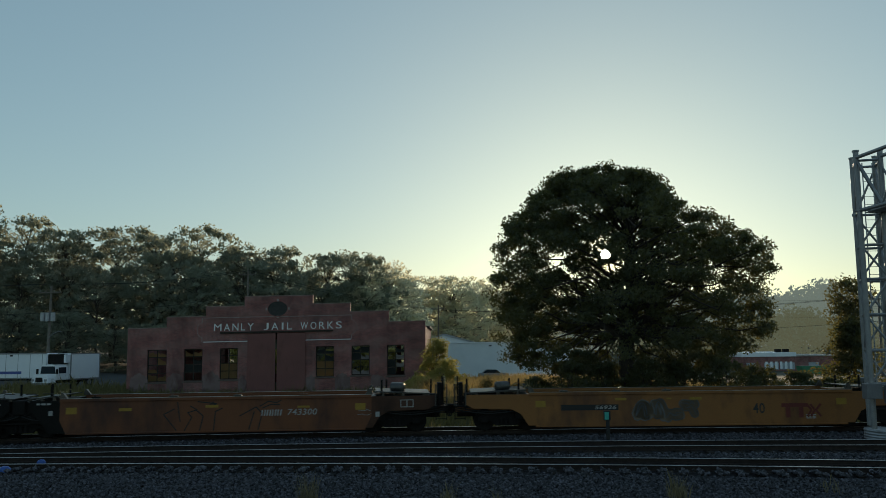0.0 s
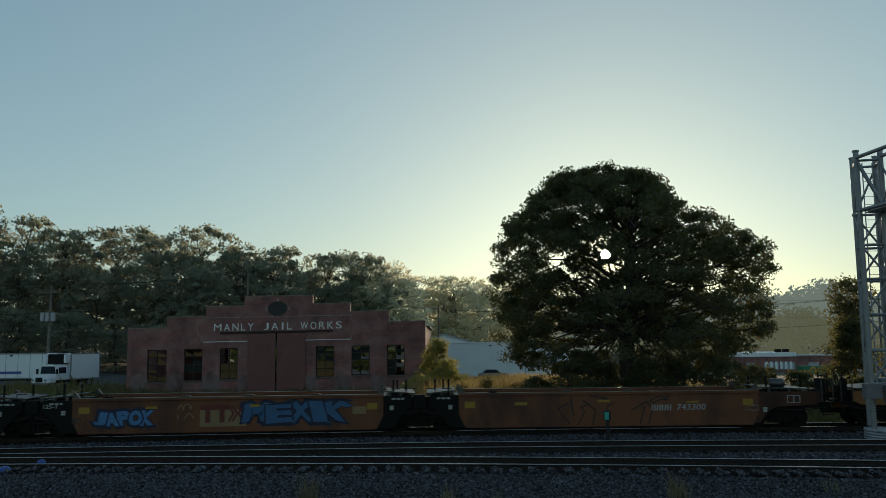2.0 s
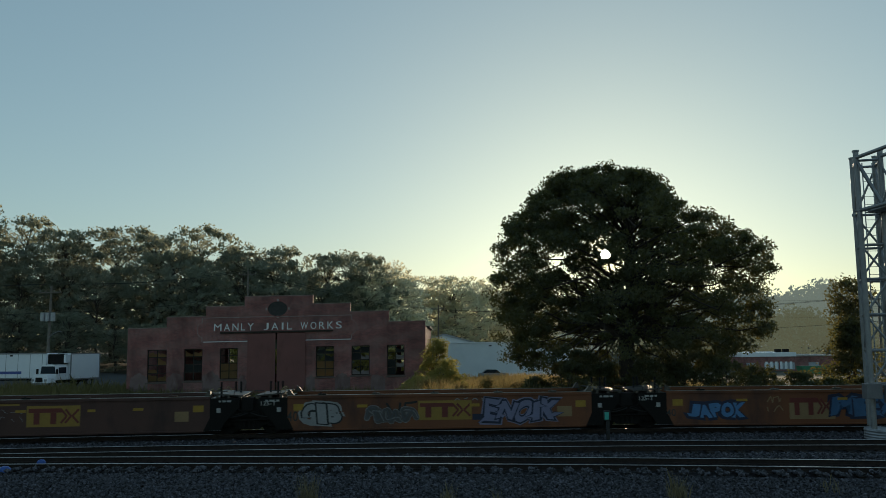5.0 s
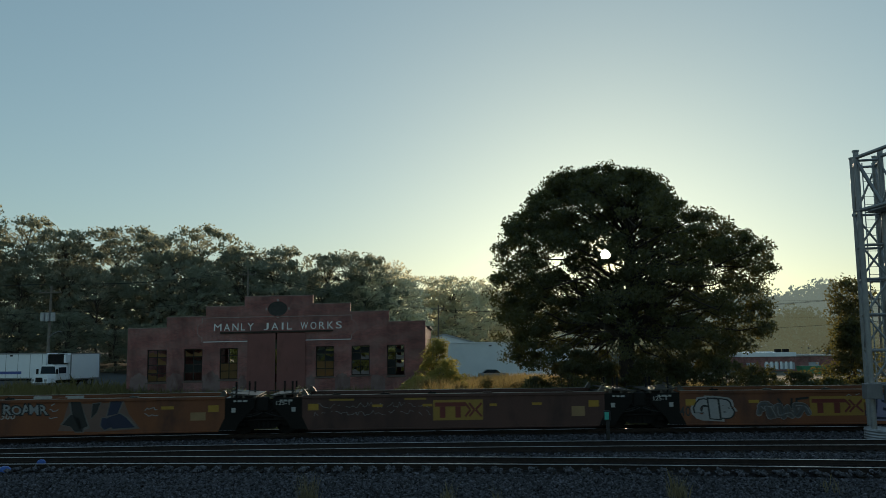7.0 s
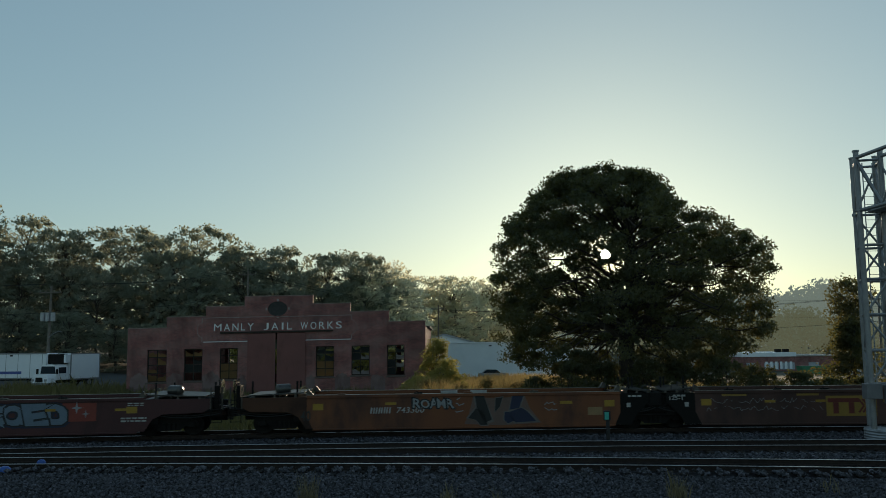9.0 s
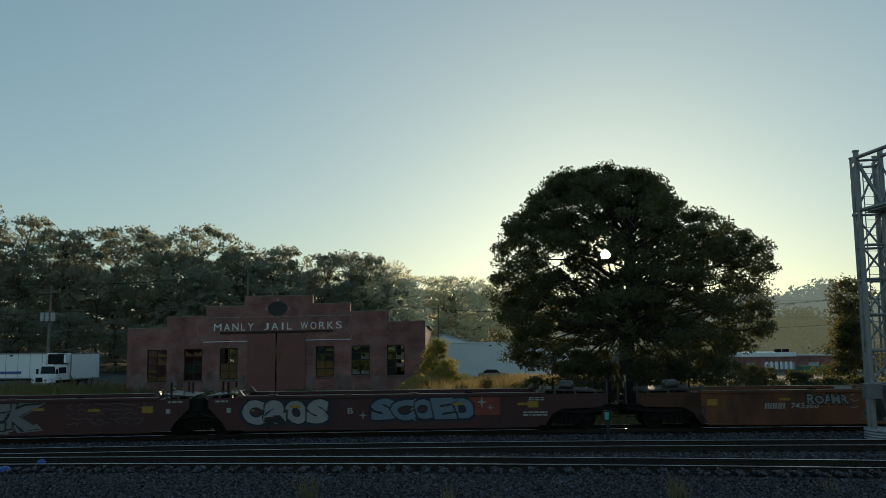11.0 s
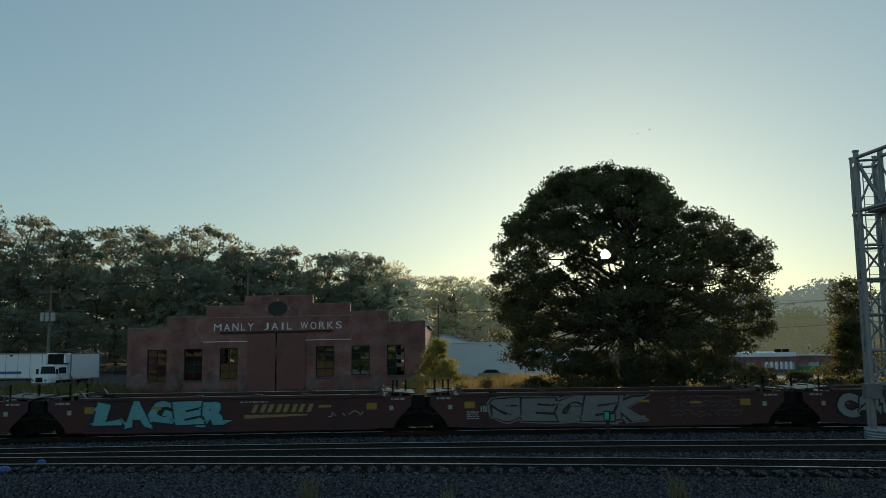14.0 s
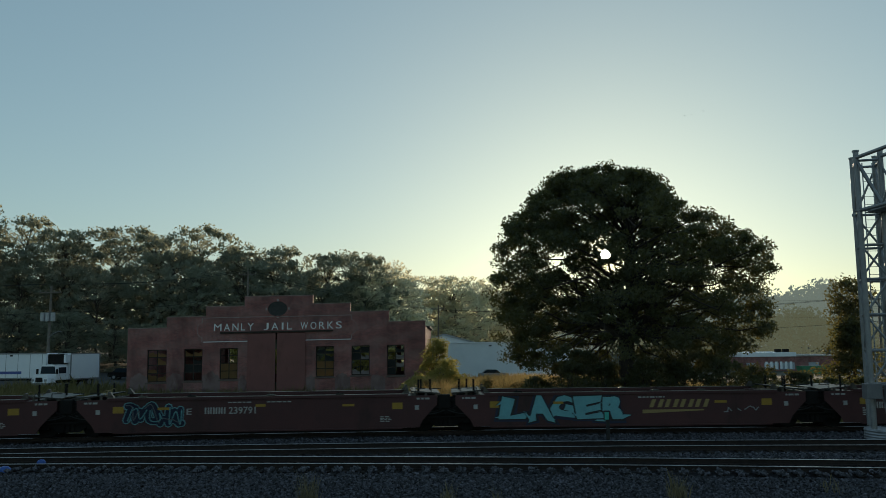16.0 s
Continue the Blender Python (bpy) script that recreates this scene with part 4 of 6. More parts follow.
            tube(bm, (tip + s * 0.2 * a, -0.4 + 0.25 * a, 0.9 - 0.35 * math.sin(math.pi * a)), (tip + s * 0.2 * b, -0.4 + 0.25 * b, 0.9 - 0.35 * math.sin(math.pi * b)), 0.025, None, 6)
        part("air_hose", bm, M_RUBBER, u)
        bm = bmesh.new()
        box(bm, *sorted((tip - s * 0.55, tip - s * 0.05)), -1.45, 1.45, 1.02, 1.07)
        for zz in (0.55, 0.8, 1.25, 1.42):
            box(bm, *sorted((tip - s * 0.5, tip - s * 0.08)), -1.46, -1.43, zz - 0.012, zz + 0.012)
        for xx in (tip - s * 0.5, tip - s * 0.08):
            box(bm, xx - 0.015, xx + 0.015, -1.46, -1.43, 0.5, 1.47)
        part("ladder", bm, M_DARK, u)
        bm = bmesh.new()
        tube(bm, (e + s * 0.85, -0.55, 1.80), (e + s * 1.30, -0.80, 1.80), 0.21, None, 24)
        tube(bm, (e + s * 1.30, -0.80, 1.80), (e + s * 1.36, -0.835, 1.80), 0.21, 0.10, 24)
        for k in (0.95, 1.2):
            box(bm, *sorted((e + s * k - 0.03, e + s * k + 0.03)), -0.9, -0.5, 1.5, 1.66)
        part("air_reservoir", bm, M_RESERVOIR, u, "dull grey cylindrical air reservoir")
        bm = bmesh.new()
        for yy in (-1.28, -0.5):
            beam(bm, (tip - s * 0.2, yy, 1.07), (tip - s * 0.2, yy, 2.25), 0.05)
        beam(bm, (tip - s * 0.2, -1.28, 2.1), (tip - s * 0.2, -0.5, 2.1), 0.05)
        box(bm, *sorted((tip - s * 0.42, tip - s * 0.24)), -1.25, -0.55, 1.07, 2.0, 0.03)
        box(bm, *sorted((tip - s * 0.75, tip - s * 0.45)), -1.40, -0.6, 0.95, 1.55, 0.02)
        part("brake_stand", bm, M_DARK, u)
        bm = bmesh.new()
        n = 16
        for i in range(n):
            a, b = i * math.tau / n, (i + 1) * math.tau / n
            tube(bm, (tip - s * 0.12, -0.9 + 0.27 * math.cos(a), 1.95 + 0.27 * math.sin(a)), (tip - s * 0.12, -0.9 + 0.27 * math.cos(b), 1.95 + 0.27 * math.sin(b)), 0.026, None, 6)
        for a in (0, math.tau / 3, 2 * math.tau / 3):
            tube(bm, (tip - s * 0.12, -0.9, 1.95), (tip - s * 0.12, -0.9 + 0.27 * math.cos(a), 1.95 + 0.27 * math.sin(a)), 0.014, None, 5)
        part("brake_wheel", bm, M_BRASSY, u, "hand-brake wheel")
        for xx, yy in ((tip - s * 0.06, -1.44), (tip - s * 0.52, -1.44)):
            bm = bmesh.new()
            tube(bm, (xx, yy, 1.07), (xx, yy, 1.95), 0.03, None, 8)
            part("grab_post", bm, M_GUIDE, u)
    # hoses, a brake cylinder and stencilled lines on the end sheet
    for k in (0.25, 0.5):
        bm = bmesh.new()
        xa, xb = e + s * 0.2, tip - s * 0.1
        limb(bm, [(xa + (xb - xa) * i / 6, -1.2 - k * 0.3, 1.05 - k * 0.3 - 0.16 * math.sin(math.pi * i / 6)) for i in range(7)], 0.024, 0.024, 6)
        part("hose", bm, M_RUBBER, u)
    bm = bmesh.new()
    tube(bm, (e + s * 0.25, -1.15, 0.92), (e + s * 0.7, -1.15, 0.92), 0.13, None, 14)
    part("brake_cylinder", bm, M_DARK, u)
    if kind == "joint":
        small_print(e + s * 0.62, 1.38, 0.55, 0.13, 1, u, int(abs(e) * 100))
        sticker("white_square", e + s * 0.35, 1.02, 0.16, 0.18, M_LETTER, u)
        for k in (0.3, 0.95):
            bm = bmesh.new()
            tube(bm, (e + s * k, -1.38, 1.56), (e + s * k, -1.38, 1.78), 0.018, None, 6)
            tube(bm, (e + s * k, -1.38, 1.78), (e + s * (k + 0.4), -1.38, 1.78), 0.018, None, 6)
            part("grab_iron", bm, M_GALVD, u)
    # yellow reflector by the well's end
    sticker("reflector", e - s * 0.45, 1.10, 0.42, 0.26, M_YELLOW, u, "yellow reflective panel")


M_BRASSY = surface("bright_worn_steel", (0.30, 0.22, 0.11), (0.52, 0.40, 0.20), 0.28, 0.85, 8, 60, 0.1)
M_WEAR_SHEEN = surface("worn_steel_sheen", (0.12, 0.11, 0.10), (0.34, 0.32, 0.30), 0.4, 0.7, 0.9, 25, 0.1)
M_GALVD = surface("dull_grating", (0.026, 0.025, 0.024), (0.062, 0.06, 0.057), 0.45, 0.5, 2, 30, 0.3)
M_GUIDE = surface("worn_guide_steel", (0.05, 0.045, 0.04), (0.11, 0.10, 0.09), 0.4, 0.6, 5, 60, 0.1)
M_RESERVOIR = surface("dull_grey_paint", (0.06, 0.058, 0.056), (0.11, 0.106, 0.10), 0.30, 0.7, 3, 40, 0.1)

A0, A1, A2, A3, A4, A5, A6, A7, A8, A9, A10 = 0.25, -17.05, -32.6, -48.25, -63.85, -81.6, -98.98, -114.45, -129.75, -145.0, -160.3
U0 = well_unit(0.35, 19.9, P_YELLOW, "faded yellow well car with blue and white spray paint", 3.15, 3.15, "coupler", "coupler")
U1 = well_unit(A1, 0.05, P_ORANGE, "rusty orange well car with black outline graffiti", 1.6, 3.15, "joint", "coupler")
U2 = well_unit(A2, A1, P_ORANGE, "orange well car with two blue graffiti pieces", 1.6, 1.6)
U3 = well_unit(A3, A2, P_ORANGE, "orange well car with silver and lilac graffiti", 1.6, 1.6)
U4 = well_unit(A4, A3, P_BROWN, "faded brown well car with a yellow logo patch", 1.6, 1.6)
U5 = well_unit(A5 + 0.15, A4, P_ORANGE, "orange end well car with black and white graffiti", 3.15, 1.6, "coupler", "joint")
U6 = well_unit(A6, A5 - 0.15, P_MAROON, "maroon end well car with pale bubble-letter graffiti", 1.6, 3.15, "joint", "coupler")
U7 = well_unit(A7, A6, P_MAROON, "maroon well car with a long silver graffiti piece", 1.6, 1.6)
U8 = well_unit(A8, A7, P_MAROON, "maroon well car with turquoise graffiti and gold logo", 1.6, 1.6)
U9 = well_unit(A9, A8, P_MAROON, "maroon well car with a small turquoise graffiti piece", 1.6, 1.6)
U10 = well_unit(A10, A9, P_MAROON, "plain maroon well car with yellow reflectors", 1.6, 1.6)


# ---- round about: trucks, sheds, poles, far buildings ----
def gz(x, y):
    return float(ground_z(np.array(float(x)), np.array(float(y))))


def wheel(parent, x, y, r, w):
    bm = bmesh.new()
    tube(bm, (x, y - w / 2, r), (x, y + w / 2, r), r, None, 20)
    ty = part("wheel", bm, M_RUBBER, parent)
    bm = bmesh.new()
    tube(bm, (x, y - w / 2 - 0.02, r), (x, y + w / 2 + 0.02, r), r * 0.55, None, 14)
    part("rim", bm, M_SILVER, ty)


def yard():
    xs, ys = np.linspace(-90, -27.5, 40), np.linspace(76, 112, 24)
    X, Y = np.meshgrid(xs, ys)
    Z = ground_z(X, Y) + 0.05
    me = bpy.data.meshes.new("asphalt_yard")
    nx = len(xs)
    me.from_pydata(np.stack([X.ravel(), Y.ravel(), Z.ravel()], 1).tolist(), [], [(j * nx + i, j * nx + i + 1, (j + 1) * nx + i + 1, (j + 1) * nx + i) for j in range(len(ys) - 1) for i in range(nx - 1)])
    me.materials.append(M_ASPHALT)
    tagged(new("yard", me), "grey asphalt yard beside the brick workshop", "yard", kind="structure")


yard()


def box_truck():
    t = empty("box_truck", pose(-40.0, 81.6, gz(-40, 81.6) + 0.06, 0, 0, -20), "white refrigerated box truck with a short bonnet", "truck")
    bm = bmesh.new()
    box(bm, -0.85, 1.85, 1.9, 5.8, 0.85, 3.42, 0.03)
    part("cargo_box", bm, M_WHITE, t, "white box body")
    for x0, x1, y0, y1, z0, z1 in ((1.84, 1.88, 1.86, 5.84, 3.36, 3.46), (1.84, 1.88, 1.86, 5.84, 0.80, 0.92), (1.84, 1.89, 1.84, 1.93, 0.92, 3.36), (1.84, 1.89, 5.76, 5.86, 0.92, 3.36)):
        bm = bmesh.new()
        box(bm, x0, x1, y0, y1, z0, z1)
        part("box_trim", bm, M_SILVER, t, "aluminium edge trim")
    bm = bmesh.new()
    prism(bm, [(-0.40, 0.85), (1.75, 0.85), (1.75, 1.45), (1.58, 2.35), (-0.22, 2.35), (-0.40, 1.45)], 0.2, 1.8)
    bmesh.ops.bevel(bm, geom=bm.edges[:], offset=0.06, segments=2, affect="EDGES")
    part("cab", bm, M_WHITE, t)
    bm = bmesh.new()
    prism(bm, [(-0.45, 0.55), (1.75, 0.55), (1.72, 1.0), (1.45, 1.42), (-0.15, 1.42), (-0.42, 1.0)], -0.85, 0.25)
    bmesh.ops.bevel(bm, geom=bm.edges[:], offset=0.08, segments=2, affect="EDGES")
    part("bonnet", bm, M_WHITE, t)
    bm = bmesh.new()
    prism(bm, [(-0.28, 1.48), (1.62, 1.48), (1.50, 2.2), (-0.15, 2.2)], 0.155, 0.21)
    part("windscreen", bm, M_GLASS, t, "dark windscreen")
    bm = bmesh.new()
    box(bm, 1.70, 1.765, 0.5, 1.4, 1.5, 2.1)
    part("side_window", bm, M_GLASS, t, "dark side window")
    bm = bmesh.new()
    prism(bm, [(0.2, 0.7), (1.1, 0.7), (1.05, 1.15), (0.25, 1.15)], -0.91, -0.84)
    part("grille", bm, M_DARK, t)
    for x in (-0.16, 1.45):
        bm = bmesh.new()
        box(bm, x - 0.18, x + 0.18, -0.90, -0.81, 0.78, 1.0, 0.03)
        part("headlight", bm, M_GALV, t)
    bm = bmesh.new()
    box(bm, -0.5, 1.8, -1.05, -0.85, 0.38, 0.62, 0.03)
    part("bumper", bm, M_SILVER, t)
    bm = bmesh.new()
    box(bm, -0.5, 1.5, 1.2, 1.89, 2.4, 3.4, 0.08)
    part("refrigeration_unit", bm, M_DARK, t, "dark refrigeration unit over the cab")
    bm = bmesh.new()
    box(bm, 1.52, 1.8, 1.25, 1.88, 2.5, 3.35, 0.05)
    part("unit_cover", bm, M_WHITE, t)
    bm = bmesh.new()
    box(bm, 0.0, 1.2, -0.8, 5.7, 0.52, 0.84)
    part("chassis", bm, M_DARK, t)
    for x in (-0.58, 1.93):
        bm = bmesh.new()
        box(bm, x - 0.12, x + 0.12, 0.0, 0.12, 1.45, 1.95, 0.03)
        part("mirror", bm, M_DARK, t)
    for x in (-0.22, 1.55):
        for y in (-0.2, 4.6):
            bm = bmesh.new()
            tube(bm, (x - 0.15, y, 0.5), (x + 0.15, y, 0.5), 0.5, None, 20)
            ty = part("wheel", bm, M_RUBBER, t)
            bm = bmesh.new()
            tube(bm, (x - 0.17, y, 0.5), (x + 0.17, y, 0.5), 0.27, None, 14)
            part("rim", bm, M_SILVER, ty)
    return t


def semi_trailer():
    t = empty("semi_trailer", pose(-47.0, 86.0, gz(-47, 86) + 0.02), "white semi-trailer with a blue stripe, parked in the yard", "trailer")
    bm = bmesh.new()
    box(bm, -7.4, 5.9, -1.25, 1.25, 1.0, 3.55, 0.02)
    part("body", bm, M_WHITE, t)
    for z in (3.53, 1.0):
        bm = bmesh.new()
        box(bm, -7.42, 5.92, -1.28, -1.245, z - 0.07, z + 0.07)
        part("edge_rail", bm, M_SILVER, t)
    for i in range(11):
        bm = bmesh.new()
        x = -7.0 + i * 1.25
        box(bm, x - 0.02, x + 0.02, -1.262, -1.248, 1.07, 3.46)
        part("panel_joint", bm, M_SILVER, t)
    bm = bmesh.new()
    box(bm, -7.2, 3.4, -1.272, -1.264, 1.45, 1.72)
    part("stripe", bm, M_BLUE, t, "blue stripe")
    for i in range(5):
        bm = bmesh.new()
        x = -2.2 + i * 0.62
        box(bm, x, x + 0.45, -1.281, -1.274, 1.52, 1.66)
        part("bar", bm, M_WHITE, t)
    for x in (-5.5, -1.5, 2.3):
        bm = bmesh.new()
        box(bm, x - 0.15, x + 0.15, -1.29, -1.265, 3.25, 3.4)
        part("marker_plate", bm, M_DARK, t)
    bm = bmesh.new()
    box(bm, -7.0, 5.0, -0.5, 0.5, 0.75, 0.99)
    part("frame", bm, M_DARK, t)
    for x in (-5.8, -4.5, 4.4):
        for y in (-0.95, 0.95):
            wheel(t, x, y, 0.5, 0.3)
    return t


box_truck()
semi_trailer()


def utility_pole(x, y, h, label, transformer=False, lamp=False):
    p = empty("utility_pole", pose(x, y, gz(x, y)), label, "utility pole", "utility poles")
    bm = bmesh.new()
    tube(bm, (0, 0, -0.3), (0.12, 0, h), 0.19, 0.11, 10)
    part("pole", bm, M_POLE, p)
    bm = bmesh.new()
    box(bm, -1.1, 1.2, -0.16, -0.05, h - 0.75, h - 0.62)
    part("crossarm", bm, M_POLE, p)
    for k in (-1.0, -0.4, 0.5, 1.1):
        bm = bmesh.new()
        tube(bm, (k, -0.1, h - 0.62), (k, -0.1, h - 0.42), 0.05, 0.035, 8)
        part("insulator", bm, M_STONE, p)
    if transformer:
        for k in (-0.5, 0.0, 0.55):
            bm = bmesh.new()
            tube(bm, (k, -0.32, h - 3.7), (k, -0.32, h - 2.8), 0.25, None, 14)
            part("transformer", bm, M_GALV, p, "grey can transformer")
    if lamp:
        bm = bmesh.new()
        limb(bm, [(0.1, -0.1, h - 5.4), (0.6, -0.2, h - 5.0), (1.2, -0.25, h - 4.75), (1.6, -0.25, h - 4.85)], 0.035, 0.03, 6)
        part("lamp_arm", bm, M_GALV, p)
    return p


utility_pole(-41.6, 86.0, 10.6, "weathered pole with grey transformers by the yard", True, True)
utility_pole(-26.1, 108.0, 14.5, "tall wooden pole behind the brick workshop")
utility_pole(-1.0, 140.0, 12.5, "wooden pole by the white shed")
utility_pole(52.2, 98.0, 10.0, "wooden pole beyond the tracks, half hidden by a tree")


def cable(name, a, b, sag, label):
    cu = bmesh.new()
    pts = []
    for i in range(17):
        u = i / 16
        p = Vector(a).lerp(Vector(b), u)
        p.z -= sag * 4 * u * (1 - u)
        pts.append(p)
    limb(cu, pts, 0.022, 0.022, 4)
    ob = part(name, cu, M_RUBBER)
    tagged(ob, label, "cable", "overhead cables")


for dz, dx in ((0.0, -1.0), (0.0, 0.4), (-3.0, 0.1)):
    cable("overhead_cable", (-41 + dx, 86, 10.2 + dz), (-26.1 + dx, 108, 13.4 + dz), 0.6, "thin black cable strung between poles")
    cable("overhead_cable", (-26.1 + dx, 108, 13.4 + dz), (-1 + dx, 140, 9.2 + dz), 0.7, "thin black cable strung between poles")
    cable("overhead_cable", (-78 + dx, 72, 10.2 + dz), (-41 + dx, 86, 10.2 + dz), 0.7, "thin black cable strung between poles")
    cable("overhead_cable", (-1 + dx, 140, 9.2 + dz), (52.2 + dx, 98, 8.6 + dz), 1.2, "thin black cable strung between poles")
    cable("overhead_cable", (52.2 + dx, 98, 8.6 + dz), (110 + dx, 92, 10.0 + dz), 1.0, "thin black cable strung between poles")
utility_pole(40.0, 210.0, 18.6, "tall wooden pole across the valley")
utility_pole(140.0, 235.0, 17.0, "tall wooden pole across the valley")
for k in range(3):
    cable("overhead_cable", (40, 210, 16.0 - k * 2.2), (140, 235, 14.5 - k * 2.4), 1.2, "thin black cable strung across the valley")


def white_shed():
    s = empty("metal_shed", pose(9.0, 150.0, gz(9, 150) - 0.1), "long white sheet-metal shed beyond the grass", "building")
    bm = bmesh.new()
    box(bm, -11.4, 14.0, 0, 18, 0, 6.35)
    part("wall", bm, M_CONCRETE, s)
    bm = bmesh.new()
    prism(bm, [(-11.6, 6.36), (14.2, 6.36), (14.2, 6.5), (-11.6, 6.5)], -0.15, 18.2)
    part("roof", bm, M_WHITE, s)
    for i in range(12):
        bm = bmesh.new()
        x = -10.3 + i * 2.1
        box(bm, x - 0.03, x + 0.03, -0.04, -0.004, 0.05, 6.3)
        part("seam", bm, M_CONCRETE, s)
    bm = bmesh.new()
    box(bm, -0.8, -0.3, -0.18, -0.02, 5.75, 5.98, 0.02)
    part("wall_lamp", bm, M_DARK, s)
    bm = bmesh.new()
    box(bm, 10.2, 13.2, -0.06, -0.004, 0.1, 3.4)
    part("roller_door", bm, M_WHITE, s)


white_shed()


def house():
    h = empty("house", pose(1.0, 172.0, gz(1, 172) + 2.1), "small pale house with a low gable behind the shed", "house")
    bm = bmesh.new()
    prism(bm, [(-5.0, -4.6), (5.2, -4.6), (5.2, 4.2), (-1.0, 5.9), (-5.0, 4.6)], 0, 9)
    part("wall", bm, M_WHITE, h)
    bm = bmesh.new()
    prism(bm, [(-5.6, 4.45), (-1.0, 5.95), (5.8, 4.1), (5.8, 4.3), (-1.0, 6.2), (-5.6, 4.65)], -0.4, 9.4)
    part("roof", bm, M_GALV, h)
    for x in (-3.4, 0.6):
        bm = bmesh.new()
        box(bm, x, x + 1.5, -0.06, -0.003, 2.2, 3.6)
        part("window", bm, M_GLASS, h)


house()


def brick_shop():
    s = empty("low_shop", pose(70.0, 168.0, gz(70, 168)), "low red brick shop with a white roof edge", "building")
    bm = bmesh.new()
    box(bm, -9.0, 12.0, 0, 14, -0.2, 2.9)
    part("wall", bm, M_BRICK, s)
    bm = bmesh.new()
    box(bm, -9.2, 2.0, -0.2, 14, 2.92, 3.75)
    part("roof_edge", bm, M_WHITE, s)
    bm = bmesh.new()
    box(bm, 2.02, 12.2, -0.2, 14, 2.92, 3.15)
    part("roof_edge", bm, M_STONE, s)
    for x in (-0.2, 1.4):
        bm = bmesh.new()
        box(bm, x - 0.5, x + 0.5, 3, 4.2, 3.76, 4.4, 0.05)
        part("roof_unit", bm, M_DARK, s)
    for x0, x1 in ((-8.2, -6.4), (-4.6, -1.6), (-1.2, 1.6), (4.5, 6.6)):
        bm = bmesh.new()
        box(bm, x0, x1, -0.08, -0.003, 0.3, 1.7)
        w = part("window", bm, M_PALE, s)
    for i in range(6):
        bm = bmesh.new()
        box(bm, -4.4 + i * 1.0, -3.9 + i * 1.0, -0.12, -0.085, 0.4, 1.9)
        part("bar", bm, M_WHITE, s)


M_PALE = surface("pale_shopfront", (0.28, 0.31, 0.34), (0.42, 0.45, 0.48), 0.3, 0, 0.6, 8, 0.05)
M_DUMP = surface("green_steel", (0.03, 0.16, 0.08), (0.05, 0.22, 0.11), 0.6, 0, 1, 20, 0.1)
brick_shop()


def skip():
    s = empty("dumpster", pose(67.5, 150.0, gz(67.5, 150)), "green steel dumpster in the far car park", "dumpster")
    bm = bmesh.new()
    prism(bm, [(-2.6, 0.1), (2.3, 0.1), (2.9, 1.5), (-2.9, 1.5)], -1.1, 1.1)
    part("bin", bm, M_DUMP, s)
    for x in (-2.6, -1.3, 0, 1.3, 2.5):
        bm = bmesh.new()
        box(bm, x - 0.06, x + 0.06, -1.2, -1.1, 0.3, 1.45)
        part("rib", bm, M_DUMP, s)


skip()


def car(x, y, turn, paint_mat, label):
    c = empty("car", pose(x, y, gz(x, y), 0, 0, turn), label, "car", "parked cars")
    bm = bmesh.new()
    prism(bm, [(-2.2, 0.35), (2.2, 0.35), (2.25, 0.75), (1.5, 0.92), (-2.0, 0.95), (-2.25, 0.7)], -0.88, 0.88)
    bmesh.ops.bevel(bm, geom=bm.edges[:], offset=0.07, segments=2, affect="EDGES")
    part("body", bm, paint_mat, c)
    bm = bmesh.new()
    prism(bm, [(-1.7, 0.94), (1.0, 0.92), (0.35, 1.42), (-1.1, 1.44)], -0.76, 0.76)
    bmesh.ops.bevel(bm, geom=bm.edges[:], offset=0.06, segments=2, affect="EDGES")
    part("cabin", bm, M_GLASS, c)
    for wx in (-1.4, 1.4):
        for wy in (-0.8, 0.8):
            wheel(c, wx, wy, 0.32, 0.22)
    return c


car(74.5, 152.0, 8, M_WHITE, "white parked saloon car")
car(7.3, 122.0, 4, M_SILVER, "silver saloon car parked before the white shed")
PASSING = car(-60.0, 103.0, 0, M_DARK, "dark saloon car driving along the back of the yard")
PASSING["group"] = ""
car(79.0, 156.0, 5, M_DARK, "dark parked saloon car")


